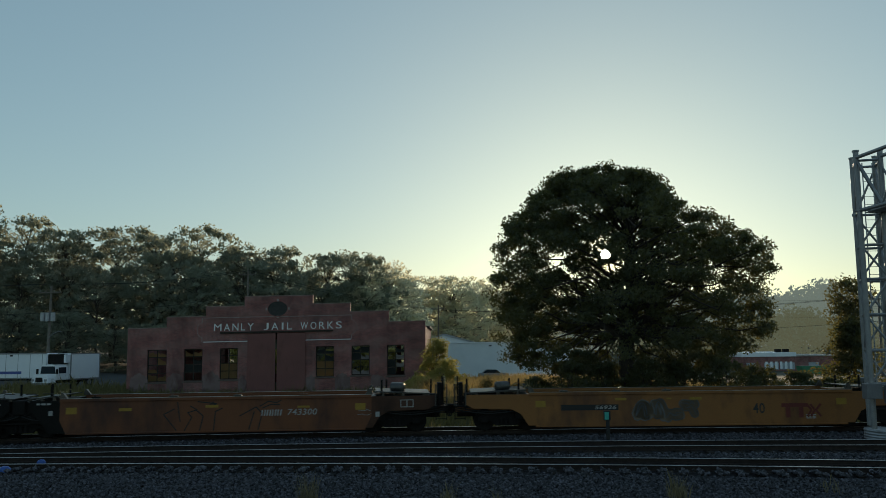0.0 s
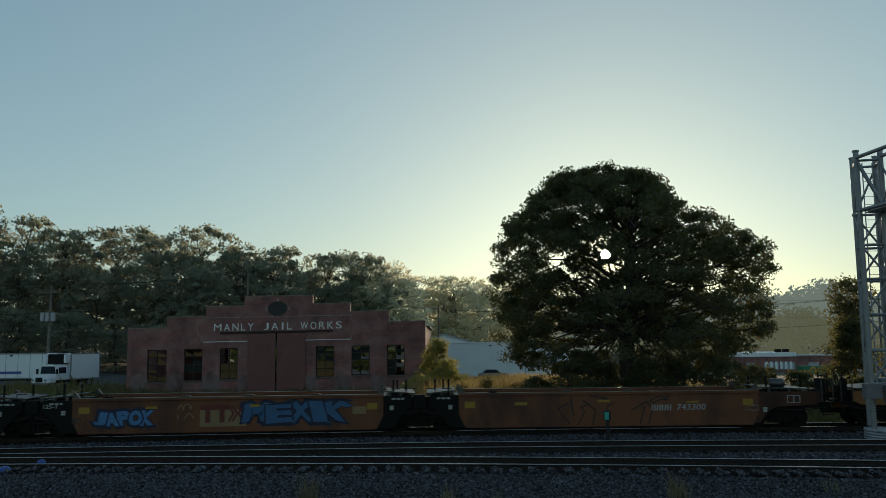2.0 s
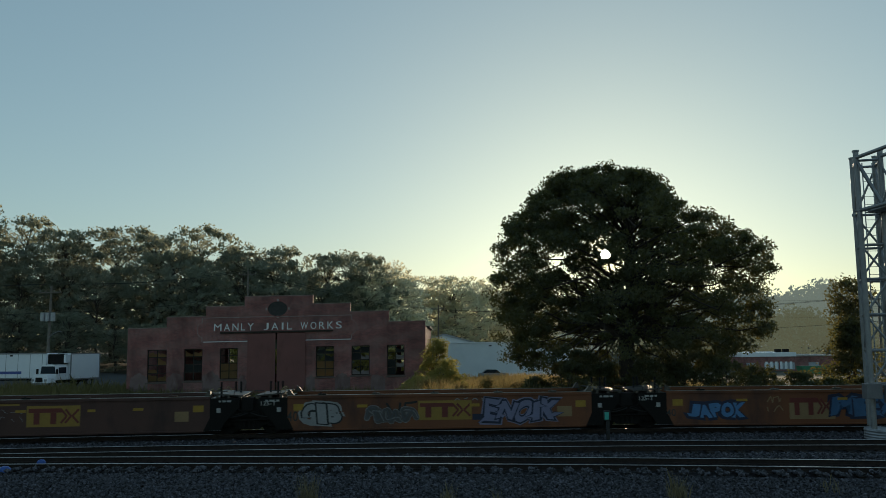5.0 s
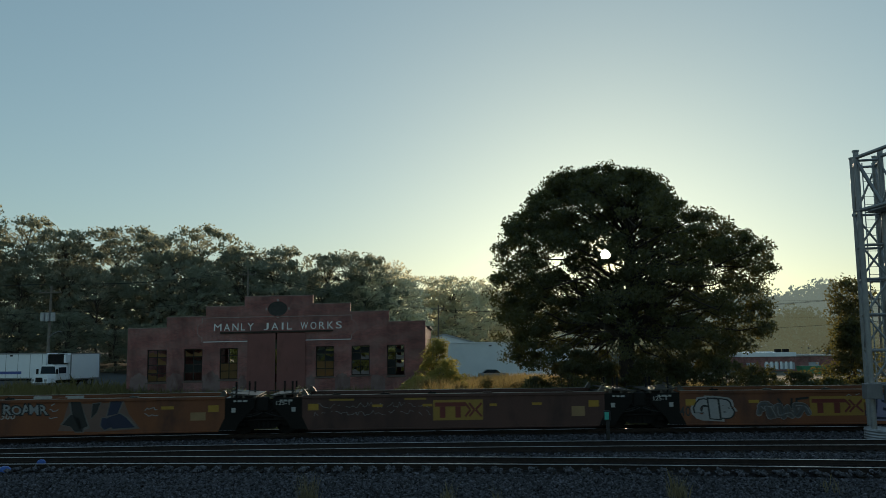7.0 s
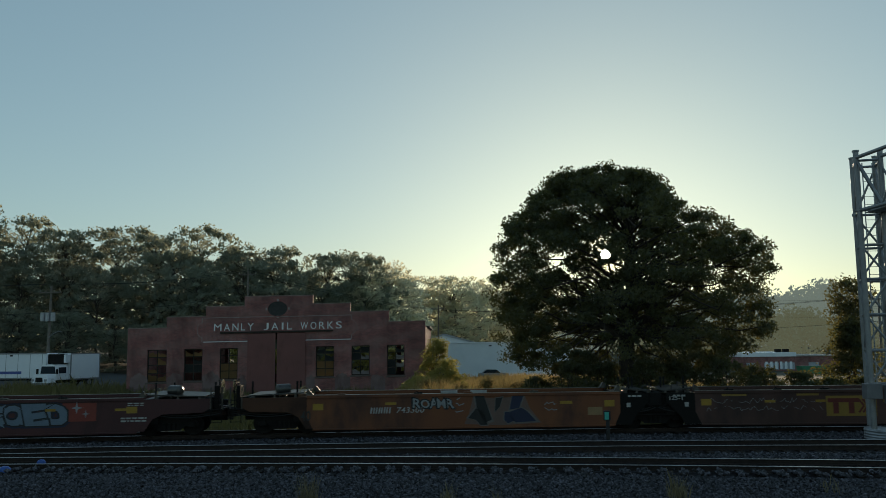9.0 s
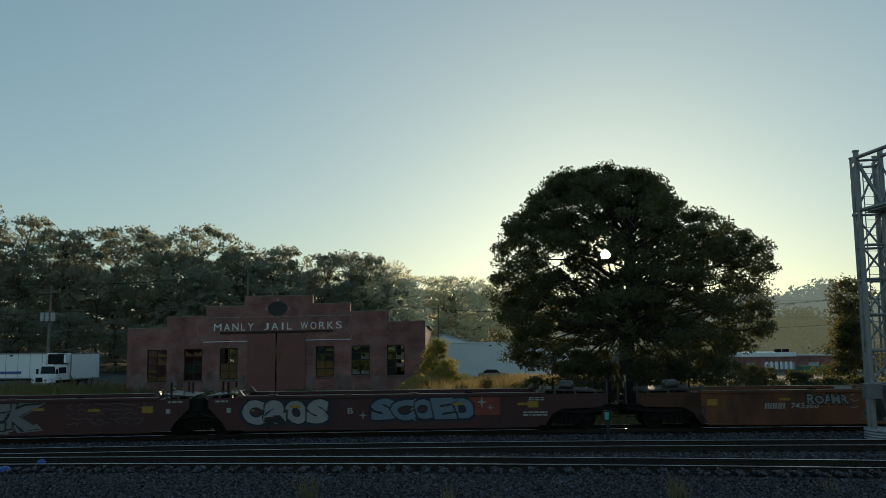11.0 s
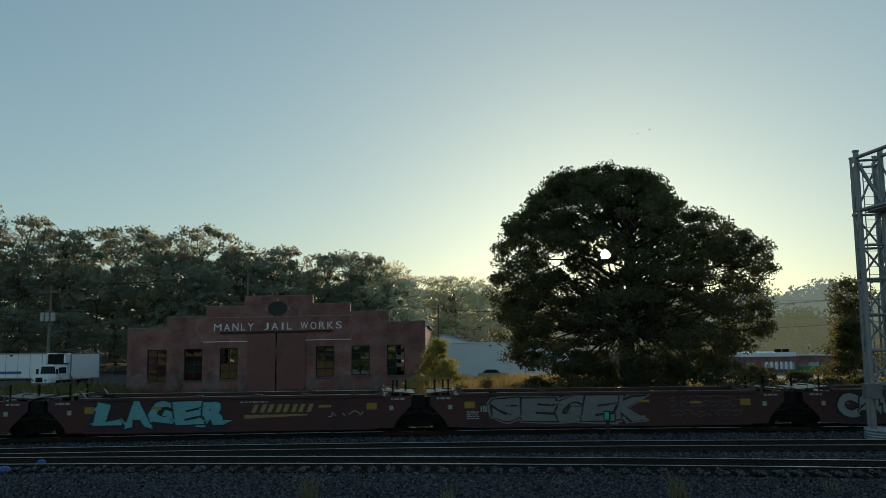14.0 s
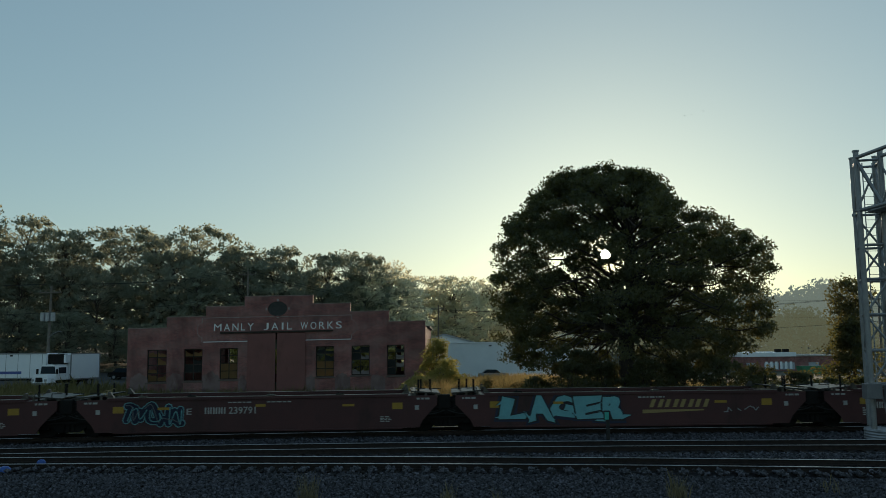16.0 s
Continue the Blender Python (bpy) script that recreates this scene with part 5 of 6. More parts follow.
# ---- signal tower by the main track ----
def signal_tower():
    t = empty("signal_tower", pose(0, 0, 0), "grey tubular signal bridge tower on a corrugated base", "signal tower")
    legs = [(16.57, 32.30), (16.07, 31.02), (17.36, 32.05), (16.88, 30.78)]
    for x, y in legs:
        bm = bmesh.new()
        tube(bm, (x, y, 0.28), (x, y, 10.85), 0.105, None, 14)
        tube(bm, (x, y, 10.85), (x, y, 10.91), 0.13, None, 14)
        tube(bm, (x, y, 8.52), (x, y, 8.62), 0.14, None, 14)
        part("leg", bm, M_SILVER, t)
    levels = [1.9, 3.2, 4.55, 5.9, 7.2, 8.55, 10.5]
    sides = [(0, 1), (1, 3), (3, 2), (2, 0)]
    for k, z in enumerate(levels):
        for i, j in sides:
            bm = bmesh.new()
            tube(bm, (*legs[i], z), (*legs[j], z), 0.05, None, 8)
            part("cross_tube", bm, M_SILVER, t)
    for k, (z0, z1) in enumerate(zip(levels, levels[1:])):
        for n, (i, j) in enumerate(sides):
            a, b = (i, j) if (k + n) % 2 else (j, i)
            bm = bmesh.new()
            tube(bm, (*legs[a], z0 + 0.05), (*legs[b], z1 - 0.05), 0.042, None, 8)
            part("brace", bm, M_SILVER, t)
    # ladder between the legs
    for dx in (-0.2, 0.2):
        bm = bmesh.new()
        tube(bm, (16.95 + dx, 31.9, 1.6), (16.95 + dx, 31.9, 10.6), 0.022, None, 6)
        part("ladder_rail", bm, M_GALV, t)
    for i in range(28):
        bm = bmesh.new()
        tube(bm, (16.75, 31.9, 1.8 + i * 0.31), (17.15, 31.9, 1.8 + i * 0.31), 0.011, None, 5)
        part("rung", bm, M_GALV, t)
    # beam over the tracks
    for x in (16.07, 16.88):
        for z in (8.55, 10.62):
            bm = bmesh.new()
            tube(bm, (x, 30.9 if x > 16.5 else 31.02, z), (x + 1.08, 20.0, z), 0.075, None, 10)
            part("bridge_chord", bm, M_SILVER, t)
        for i in range(8):
            ya, yb = 31.0 - i * 1.4, 31.0 - (i + 1) * 1.4
            za, zb = (8.6, 10.55) if i % 2 else (10.55, 8.6)
            bm = bmesh.new()
            tube(bm, (x + (31.0 - ya) * 0.0984, ya, za), (x + (31.0 - yb) * 0.0984, yb, zb), 0.045, None, 8)
            part("bridge_brace", bm, M_SILVER, t)
    bm = bmesh.new()
    box(bm, 16.3, 17.0, 27.0, 31.0, 8.44, 8.48)
    part("walkway", bm, M_GALV, t, "grating walkway")
    # cabinets low on the legs and the cable conduit
    for x0, x1, y, z0, z1 in ((15.62, 16.22, 30.7, 1.42, 1.98), (16.3, 16.95, 30.45, 1.25, 1.95)):
        bm = bmesh.new()
        box(bm, x0, x1, y - 0.18, y + 0.18, z0, z1, 0.02)
        part("cabinet", bm, M_CAB, t, "grey steel signal cabinet")
    bm = bmesh.new()
    limb(bm, [(16.5, 30.4, 1.3), (16.45, 30.35, 0.8), (16.6, 30.35, 0.3), (16.6, 30.3, -0.4)], 0.07, 0.07, 8)
    part("conduit", bm, M_SILVER, t)
    bm = bmesh.new()
    prof = []
    for i in range(15):
        prof.append((0.58 + (0.025 if i % 2 else 0.0), -0.5 + 0.052 * i))
    rings = [[bm.verts.new((16.72 + r * math.cos(a * math.tau / 24) * 1.1, 31.55 + r * math.sin(a * math.tau / 24) * 1.5, z)) for a in range(24)] for r, z in prof]
    for a, b in zip(rings, rings[1:]):
        for k in range(24):
            bm.faces.new((a[k], a[(k + 1) % 24], b[(k + 1) % 24], b[k]))
    bm.faces.new(rings[-1])
    part("foundation", bm, M_GALV, t, "corrugated steel foundation ring")


M_CAB = surface("grey_cabinet_paint", (0.13, 0.13, 0.14), (0.19, 0.19, 0.20), 0.5, 0.1, 3, 40, 0.1)
signal_tower()


def marker_post():
    p = empty("marker_post", pose(6.1, 31.0, gz(6.1, 31)), "dark post with a small green reflector between tracks", "marker post")
    bm = bmesh.new()
    box(bm, -0.06, 0.06, -0.06, 0.06, -0.1, 1.22, 0.01)
    part("post", bm, M_RUBBER, p)
    bm = bmesh.new()
    box(bm, -0.14, 0.10, -0.09, 0.09, 0.92, 1.28, 0.02)
    part("housing", bm, M_RUBBER, p)
    bm = bmesh.new()
    box(bm, -0.13, 0.03, -0.100, -0.092, 0.96, 1.23)
    part("reflector", bm, M_TEAL, p, "teal green reflector")


M_TEAL = surface("teal_reflector", (0.04, 0.34, 0.29), (0.06, 0.44, 0.37), 0.25, 0, 8, 40, 0.02)
marker_post()


def blue_bag(x, y, w, h, seed):
    rng = random.Random(seed)
    bm = bmesh.new()
    bmesh.ops.create_icosphere(bm, subdivisions=3, radius=1, matrix=Matrix.Translation((0, 0, 0.8)))
    for v in bm.verts:
        v.co += Vector((rng.uniform(-0.05, 0.05), rng.uniform(-0.05, 0.05), rng.uniform(-0.05, 0.05)))
        v.co.z = max(0.0, v.co.z)
        v.co = Vector((v.co.x * w / 2, v.co.y * w / 3, v.co.z * h / 1.8))
    b = part("plastic_bag", bm, M_BAG)
    b.matrix_basis = pose(x, y, gz(x, y) - 0.01)
    tagged(b, "crumpled blue plastic bag lying by the sleepers", "bag", "blue bags")


M_BAG = surface("blue_plastic", (0.02, 0.075, 0.30), (0.03, 0.11, 0.40), 0.35, 0, 6, 20, 0.3)
blue_bag(-13.55, 25.62, 0.42, 0.26, 1)
blue_bag(-13.25, 27.3, 0.30, 0.22, 2)
blue_bag(-14.95, 27.35, 0.25, 0.24, 3)

# ---- the sun and the far hills ----
bm = bmesh.new()
bmesh.ops.create_circle(bm, cap_ends=True, segments=48, radius=15.0)
sun_disc = part("backdrop_sun", bm, glow_material("sun_glow", (1.0, 0.93, 0.80), 40.0))
sun_disc.matrix_basis = look(EYE + SUN_WAY * 2500, EYE)
tagged(sun_disc, "bright disc of the low morning sun", "sun", kind="structure")

# a glowing see-through disc added for the bright ring of sky round the sun
m_ring, rn, rl, rp = nodes_of("sun_aureole_glow")
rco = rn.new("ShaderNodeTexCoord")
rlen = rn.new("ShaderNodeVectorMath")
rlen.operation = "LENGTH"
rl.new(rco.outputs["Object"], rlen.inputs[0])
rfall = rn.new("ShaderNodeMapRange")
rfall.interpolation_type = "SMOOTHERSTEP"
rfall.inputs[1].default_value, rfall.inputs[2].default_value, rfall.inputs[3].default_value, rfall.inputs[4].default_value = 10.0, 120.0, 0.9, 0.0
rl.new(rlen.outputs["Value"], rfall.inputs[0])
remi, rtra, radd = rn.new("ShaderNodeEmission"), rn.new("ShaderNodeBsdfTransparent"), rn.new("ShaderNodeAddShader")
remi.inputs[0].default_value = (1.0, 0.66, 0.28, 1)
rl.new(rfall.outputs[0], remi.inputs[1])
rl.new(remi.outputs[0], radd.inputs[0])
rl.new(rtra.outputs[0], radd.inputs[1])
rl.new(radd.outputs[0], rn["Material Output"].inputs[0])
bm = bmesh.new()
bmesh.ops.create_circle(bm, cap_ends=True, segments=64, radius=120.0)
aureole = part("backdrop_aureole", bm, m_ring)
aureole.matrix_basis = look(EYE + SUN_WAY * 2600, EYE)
tagged(aureole, "added glowing disc for the warm bright sky round the sun", "sky", kind="structure")


# far leaves with their haze put in as an even glow
def haze_glow_leaf(name, base, glow, strength):
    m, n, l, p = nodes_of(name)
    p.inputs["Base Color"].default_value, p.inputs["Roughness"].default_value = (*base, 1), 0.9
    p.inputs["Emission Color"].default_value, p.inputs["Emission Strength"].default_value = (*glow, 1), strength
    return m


M_HILL = haze_glow_leaf("haze_glow_hill_leaf", (0.10, 0.13, 0.08), (0.62, 0.72, 0.64), 0.20)
M_HILL2 = haze_glow_leaf("haze_glow_valley_leaf", (0.10, 0.12, 0.06), (0.60, 0.60, 0.38), 0.13)


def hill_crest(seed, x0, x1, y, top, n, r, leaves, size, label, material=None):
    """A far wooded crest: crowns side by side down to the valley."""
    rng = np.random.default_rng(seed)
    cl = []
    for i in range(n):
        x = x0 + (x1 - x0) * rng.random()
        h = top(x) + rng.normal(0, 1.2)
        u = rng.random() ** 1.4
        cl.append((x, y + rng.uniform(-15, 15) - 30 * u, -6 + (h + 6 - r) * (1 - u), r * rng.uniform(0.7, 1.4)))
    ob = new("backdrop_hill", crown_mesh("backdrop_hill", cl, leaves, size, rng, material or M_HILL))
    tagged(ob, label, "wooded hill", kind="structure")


hill_crest(5, 60, 420, 420, lambda x: 30 + 3 * math.sin(x / 13) + 2.5 * math.sin(x / 6.1 + 1), 900, 6.5, 150000, 1.0, "wooded hill beyond the valley, haze put in as glow")
hill_crest(6, -80, 120, 380, lambda x: 15 + 3 * math.sin(x / 19) + 2 * math.sin(x / 8 + 1), 500, 6.0, 40000, 1.0, "wooded hill beyond the valley, haze put in as glow")
hill_crest(7, 55, 260, 300, lambda x: 12 + 1.6 * math.sin(x / 9) + 1.2 * math.sin(x / 4.1 + 1), 700, 3.6, 80000, 0.6, "olive trees on the valley floor, haze put in as glow", M_HILL2)


# ---- shrubs, weeds and grass ----
M_WEED = leaf_material("weed_leaf", (0.075, 0.068, 0.03), (0.20, 0.145, 0.06), 0.45, (0.52, 0.37, 0.13))
bush("bush", -0.6, 66.5, 4.6, 1.9, 31, M_SHRUB, "sunlit yellow-green shrub at the corner of the workshop", 15000, 0.075)
bush("bush", 0.3, 63.0, 3.0, 2.0, 32, M_SHRUB, "sunlit yellow-green shrub beside the workshop", 11000, 0.07)
bush("bush", -2.0, 61.0, 1.9, 1.9, 33, M_SHRUB, "sunlit low shrub beside the workshop", 9000, 0.065)
tree("young_tree", pose(30.45, 61.0, -0.62), 90, 8.6, 2.6, 0.6, 95, 6200, 0.115, M_LEAF, "slender young tree beside the signal tower", lambda u: (-0.25 + 0.3 * u, 0.85 - 0.7 * u + 0.2 * math.sin(9 * u)), None, 0.12, (0.06, 0.12))
tree("young_tree", pose(29.2, 59.0, -0.62), 91, 5.6, 1.5, 0.4, 60, 6500, 0.105, M_LEAF, "low young tree beside the signal tower", lambda u: 0.95 - 0.6 * u, None, 0.09, (0.07, 0.13))


def blades(name, spots, material, label, tall, wide, category="grass"):
    """Upright bent blades at many spots, as one mesh."""
    rng = np.random.default_rng(len(spots))
    p = np.array(spots)
    n = len(p)
    h = p[:, 3] * rng.uniform(0.6, 1.2, n)
    a = rng.uniform(0, math.tau, n)
    w = wide * rng.uniform(0.6, 1.4, n)
    side = np.stack([np.cos(a) * w, np.sin(a) * w, 0 * a], 1)
    bend = rng.normal(0, 0.22, (n, 2)) * h[:, None]
    base = p[:, :3]
    mid = base + np.stack([bend[:, 0] * 0.35, bend[:, 1] * 0.35, h * 0.6], 1)
    tip = base + np.stack([bend[:, 0], bend[:, 1], h], 1)
    v = np.stack([base - side, base + side, mid + side * 0.8, tip, mid - side * 0.8], 1).reshape(-1, 3)
    me = bpy.data.meshes.new(name)
    i = np.arange(n)[:, None] * 5
    me.from_pydata(v.tolist(), [], (i + np.array([[0, 1, 2, 3, 4]])).tolist())
    me.materials.append(material)
    return tagged(new(name, me), label, category, kind="stuff")


def scatter(seed, n, x0, x1, y0, y1, h0, h1, keep=None):
    rng = np.random.default_rng(seed)
    x, y = rng.uniform(x0, x1, n), rng.uniform(y0, y1, n)
    # patches
    patch = 0.5 + 0.5 * np.sin(x * 0.9 + 1.3 * np.sin(y * 0.7)) * np.cos(y * 0.8 + x * 0.3)
    ok = rng.random(n) < 0.35 + 0.65 * patch
    if keep is not None:
        ok &= keep(x, y)
    x, y, patch = x[ok], y[ok], patch[ok]
    return np.stack([x, y, ground_z(x, y) - 0.03, h0 + (h1 - h0) * patch * rng.random(len(x))], 1).tolist()


clear = lambda x, y: y > track_y(TRACKS["main"], x) + 9.0
for bx, by, bh, bw in ((-25.5, 101.5, 4.5, 2.2), (-21.5, 102, 4.0, 2.2), (-18.0, 101.5, 4.6, 2.3), (-14.0, 102.5, 4.2, 2.2), (-10.0, 101.5, 4.5, 2.3), (-6.5, 102, 4.2, 2.2), (-3.0, 101.5, 4.4, 2.2)):
    bush("bush", bx, by, bh, bw, int(-bx * 10), M_SHRUB, "sunlit yellow-green bush behind the workshop", 5000, 0.12)
for bx, by, bh, bw in ((-2.8, 52, 1.5, 1.3), (-1.2, 55, 2.0, 1.4), (1.0, 53, 1.7, 1.3), (2.6, 50, 2.2, 0.9), (4.6, 52, 1.8, 1.0), (6.3, 50.5, 1.6, 1.2)):
    bush("bush", bx, by, bh, bw, int(bh * 100 + by), M_WEED, "olive-brown weedy bush among the dry grass", 4200, 0.055)
blades("tall_dry_weeds", scatter(1, 26000, -3.2, 8.5, 47.5, 60, 0.7, 2.1, clear), M_GRASS, "tall golden dry weeds along the railway", 1.5, 0.022)
blades("green_weeds", scatter(2, 26000, -30, -1, 50, 69, 0.3, 1.1, clear), M_GREEN, "rough green weeds before the brick workshop", 0.7, 0.022)
blades("yard_weeds", scatter(3, 26000, -46, -24, 48, 76, 0.6, 1.8, clear), M_GREEN, "rough green weeds along the yard", 0.7, 0.026)
blades("verge_weeds", scatter(4, 42000, -32, 34, 36.5, 48, 0.2, 0.75, lambda x, y: y > track_y(TRACKS["main"], x) + 3.5), M_GREEN, "low weeds on the railway verge", 0.5, 0.02)
blades("meadow_grass", scatter(8, 24000, -4, 24, 62, 110, 0.5, 1.3, clear), M_GRASS, "dry meadow grass behind the tracks", 0.9, 0.03)
blades("shade_weeds", scatter(9, 16000, 5, 34, 42, 56, 0.4, 1.4, clear), M_GREEN, "weeds in the shade below the oak", 0.7, 0.026)


def tuft(x, y, n, h, seed, r=0.28):
    rng = np.random.default_rng(seed)
    a, d = rng.uniform(0, math.tau, n), r * rng.random(n) ** 0.7
    xx, yy = x + np.cos(a) * d, y + np.sin(a) * d
    spots = np.stack([xx, yy, ground_z(xx, yy) - 0.02, h * rng.uniform(0.4, 1.0, n)], 1)
    ob = blades("grass_tuft", spots.tolist(), M_STRAW, "dry straw-coloured grass tuft growing in the ballast", 0.6, 0.006, "grass tuft")
    ob["kind"] = ""
    ob["group"] = "grass tufts"


M_STRAW = leaf_material("straw", (0.16, 0.13, 0.07), (0.30, 0.25, 0.14), 0.25, (0.30, 0.24, 0.12))
tuft(-3.65, 22.3, 160, 1.05, 51)
tuft(0.05, 22.2, 60, 0.75, 52, 0.2)
tuft(1.35, 22.0, 40, 0.7, 53, 0.2)
tuft(6.15, 22.2, 130, 0.8, 54)
tuft(-6.6, 22.0, 30, 0.5, 55, 0.2)
tuft(10.3, 22.3, 40, 0.5, 56, 0.3)


# ---- loose ballast ----
def stones(name, n, x0, x1, y0, y1, size, seed, keep, label, lift=0.0):
    rng = np.random.default_rng(seed)
    x, y = rng.uniform(x0, x1, n), rng.uniform(y0, y1, n)
    ok = keep(x, y)
    x, y = x[ok], y[ok]
    n = len(x)
    s = size * rng.uniform(0.5, 1.25, n)
    z = ground_z(x, y) + lift + s * rng.uniform(-0.1, 0.55, n)
    cube = np.array([(-1, -1, -1), (1, -1, -1), (1, 1, -1), (-1, 1, -1), (-1, -1, 1), (1, -1, 1), (1, 1, 1), (-1, 1, 1)], float)
    v = cube[None] * rng.uniform(0.45, 1.0, (n, 8, 3)) * s[:, None, None] * 0.6
    q = rng.normal(size=(n, 4))
    q /= np.linalg.norm(q, axis=1)[:, None]
    w, a, b, c = q.T
    rot = np.stack([np.stack([1 - 2 * (b * b + c * c), 2 * (a * b - c * w), 2 * (a * c + b * w)], 1), np.stack([2 * (a * b + c * w), 1 - 2 * (a * a + c * c), 2 * (b * c - a * w)], 1), np.stack([2 * (a * c - b * w), 2 * (b * c + a * w), 1 - 2 * (a * a + b * b)], 1)], 1)
    v = np.einsum("nij,nkj->nki", rot, v) + np.stack([x, y, z], 1)[:, None]
    f = np.array([(0, 3, 2, 1), (4, 5, 6, 7), (0, 1, 5, 4), (1, 2, 6, 5), (2, 3, 7, 6), (3, 0, 4, 7)])
    faces = (np.arange(n)[:, None, None] * 8 + f[None]).reshape(-1, 4)
    me = bpy.data.meshes.new(name)
    me.from_pydata(v.reshape(-1, 3).tolist(), [], faces.tolist())
    me.materials.append(M_BALLAST)
    tagged(new(name, me), label, "ballast", kind="stuff")


NEAR, MID, MAIN = (TRACKS[k] for k in ("near", "middle", "main"))
stones("ballast_shoulder", 84000, -15, 15, 20.4, 27.5, 0.064, 61, lambda x, y: (y < track_y(NEAR, x) - 1.62) & (y > track_y(NEAR, x) - 6.5), "grey crushed-stone ballast on the near shoulder")
stones("ballast_crib", 26000, -15, 15, 22.0, 28.0, 0.075, 63, lambda x, y: (y < track_y(NEAR, x) - 0.95) & (y > track_y(NEAR, x) - 1.72) & (np.abs(np.mod(x + 21.0, TIE_STEP) - TIE_STEP / 2) < 0.135), "grey ballast heaped between the sleeper ends", 0.11)
stones("ballast_between", 38000, -18, 20, 24.0, 35.5, 0.075, 62, lambda x, y: (np.abs(y - track_y(MID, x)) > 1.3) & (np.abs(y - track_y(NEAR, x)) > 1.3) & (np.abs(y - track_y(MAIN, x)) > 1.3), "grey crushed-stone ballast between the tracks")


# ---- three birds over the oak ----
BIRDS = []


def bird(dx, dz, dt):
    b = empty("bird", pose(20, 120, 20), "small dark bird flying high over the oak", "bird", "birds in the sky")
    bm = bmesh.new()
    tube(bm, (-0.08, 0, 0), (0.03, 0, 0), 0.012, 0.025, 8)
    tube(bm, (0.03, 0, 0), (0.09, 0, 0.005), 0.025, 0.006, 8)
    part("body", bm, M_BIRD, b)
    for s in (-1, 1):
        bm = bmesh.new()
        prism(bm, [(-0.04, 0), (0.035, 0), (0.012, 0.08), (-0.035, 0.125)], -0.004, 0.004)
        w = part("wing", bm, M_BIRD, b)
        w.matrix_basis = pose(0, 0, 0, -60 * s, 0, 0)
    BIRDS.append((b, dx, dz, dt))


M_BIRD = surface("dark_feathers", (0.02, 0.02, 0.02), (0.04, 0.038, 0.035), 0.8, 0, 20, 80)
for spec in ((0.0, 0.0, 0.0), (1.0, 0.05, 0.0), (2.4, 0.5, 0.1)):
    bird(*spec)


# ---- lettering and spray paint on the cars ----
def spray(name, a, b=None):
    b = b or tuple(min(1, v * 1.3) for v in a)
    return surface(name, a, b, 0.55, 0, 2.5, 25, 0.05)


G_BLUE, G_NAVY = spray("blue_spray", (0.05, 0.149, 0.307)), spray("navy_spray", (0.006, 0.01, 0.035))
G_TURQ, G_SILV = spray("turquoise_spray", (0.11, 0.30, 0.33)), spray("silver_spray", (0.22, 0.215, 0.22))
G_LILAC, G_BLK = spray("lilac_spray", (0.143, 0.143, 0.23)), spray("black_spray", (0.006, 0.006, 0.007))
G_WHITE, G_PALE = spray("white_spray", (0.198, 0.206, 0.214)), spray("pale_blue_spray", (0.103, 0.143, 0.19))
G_RED, G_TAN = spray("red_spray", (0.168, 0.025, 0.015)), spray("tan_primer", (0.208, 0.129, 0.059))
G_GOLD, G_OXIDE = spray("gold_paint", (0.238, 0.164, 0.059)), spray("oxide_red_paint", (0.109, 0.015, 0.01))
G_BGREY, G_YPATCH = spray("grey_primer", (0.099, 0.089, 0.085)), spray("yellow_paint_patch", (0.228, 0.134, 0.02))
FACE = -1.4505
G_FADE, G_FADE2 = spray("faded_grey_spray", (0.135, 0.092, 0.06)), spray("faded_blue_spray", (0.10, 0.10, 0.10))
G_SHINE = spray("pale_highlight", (0.10, 0.11, 0.125))
G_GREYSILV = spray("dull_silver_spray", (0.145, 0.142, 0.146))
G_SMEAR = spray("grey_brown_smear", (0.105, 0.062, 0.05))
G_DEEP = spray("deep_blue_spray", (0.028, 0.09, 0.19))


def strokes(bm, lines, w, y0, y1, round_ends=True):
    """Thick painted strokes along (x, z) polylines."""
    for pts in lines:
        for (xa, za), (xb, zb) in zip(pts, pts[1:]):
            d = math.hypot(xb - xa, zb - za)
            if d < 1e-4:
                continue
            nx, nz = -(zb - za) / d * w / 2, (xb - xa) / d * w / 2
            prism(bm, [(xa + nx, za + nz), (xa - nx, za - nz), (xb - nx, zb - nz), (xb + nx, zb + nz)], y0, y1)
        if round_ends:
            for x, z in pts:
                prism(bm, [(x + w / 2 * math.cos(k * math.tau / 8), z + w / 2 * math.sin(k * math.tau / 8)) for k in range(8)], y0, y1)
    return bm


def letterform(rng, x0, x1, z0, z1, soft):
    """One looping abstract stroke of a sprayed piece; it spells nothing."""
    w, h = x1 - x0, z1 - z0
    n = rng.randint(4, 6)
    key = [(x0 + w * (i / (n - 1)) + rng.uniform(-0.16, 0.16) * w, z0 + h * (rng.uniform(0.66, 1.0) if (i + rng.randint(0, 1)) % 2 else rng.uniform(0.0, 0.34))) for i in range(n)]
    out = []
    for i in range(n - 1):
        p0, p1, p2, p3 = key[max(i - 1, 0)], key[i], key[i + 1], key[min(i + 2, n - 1)]
        for k in range(5):
            t = k / 5
            out.append(tuple(0.5 * (2 * b + (c - a) * t + (2 * a - 5 * b + 4 * c - d) * t * t + (3 * b - a - 3 * c + d) * t ** 3) for a, b, c, d in zip(p0, p1, p2, p3)))
    out.append(key[-1])
    out = [(min(max(x, x0 - 0.1), x1 + 0.1), min(max(z, z0), z1)) for x, z in out]
    return [out]


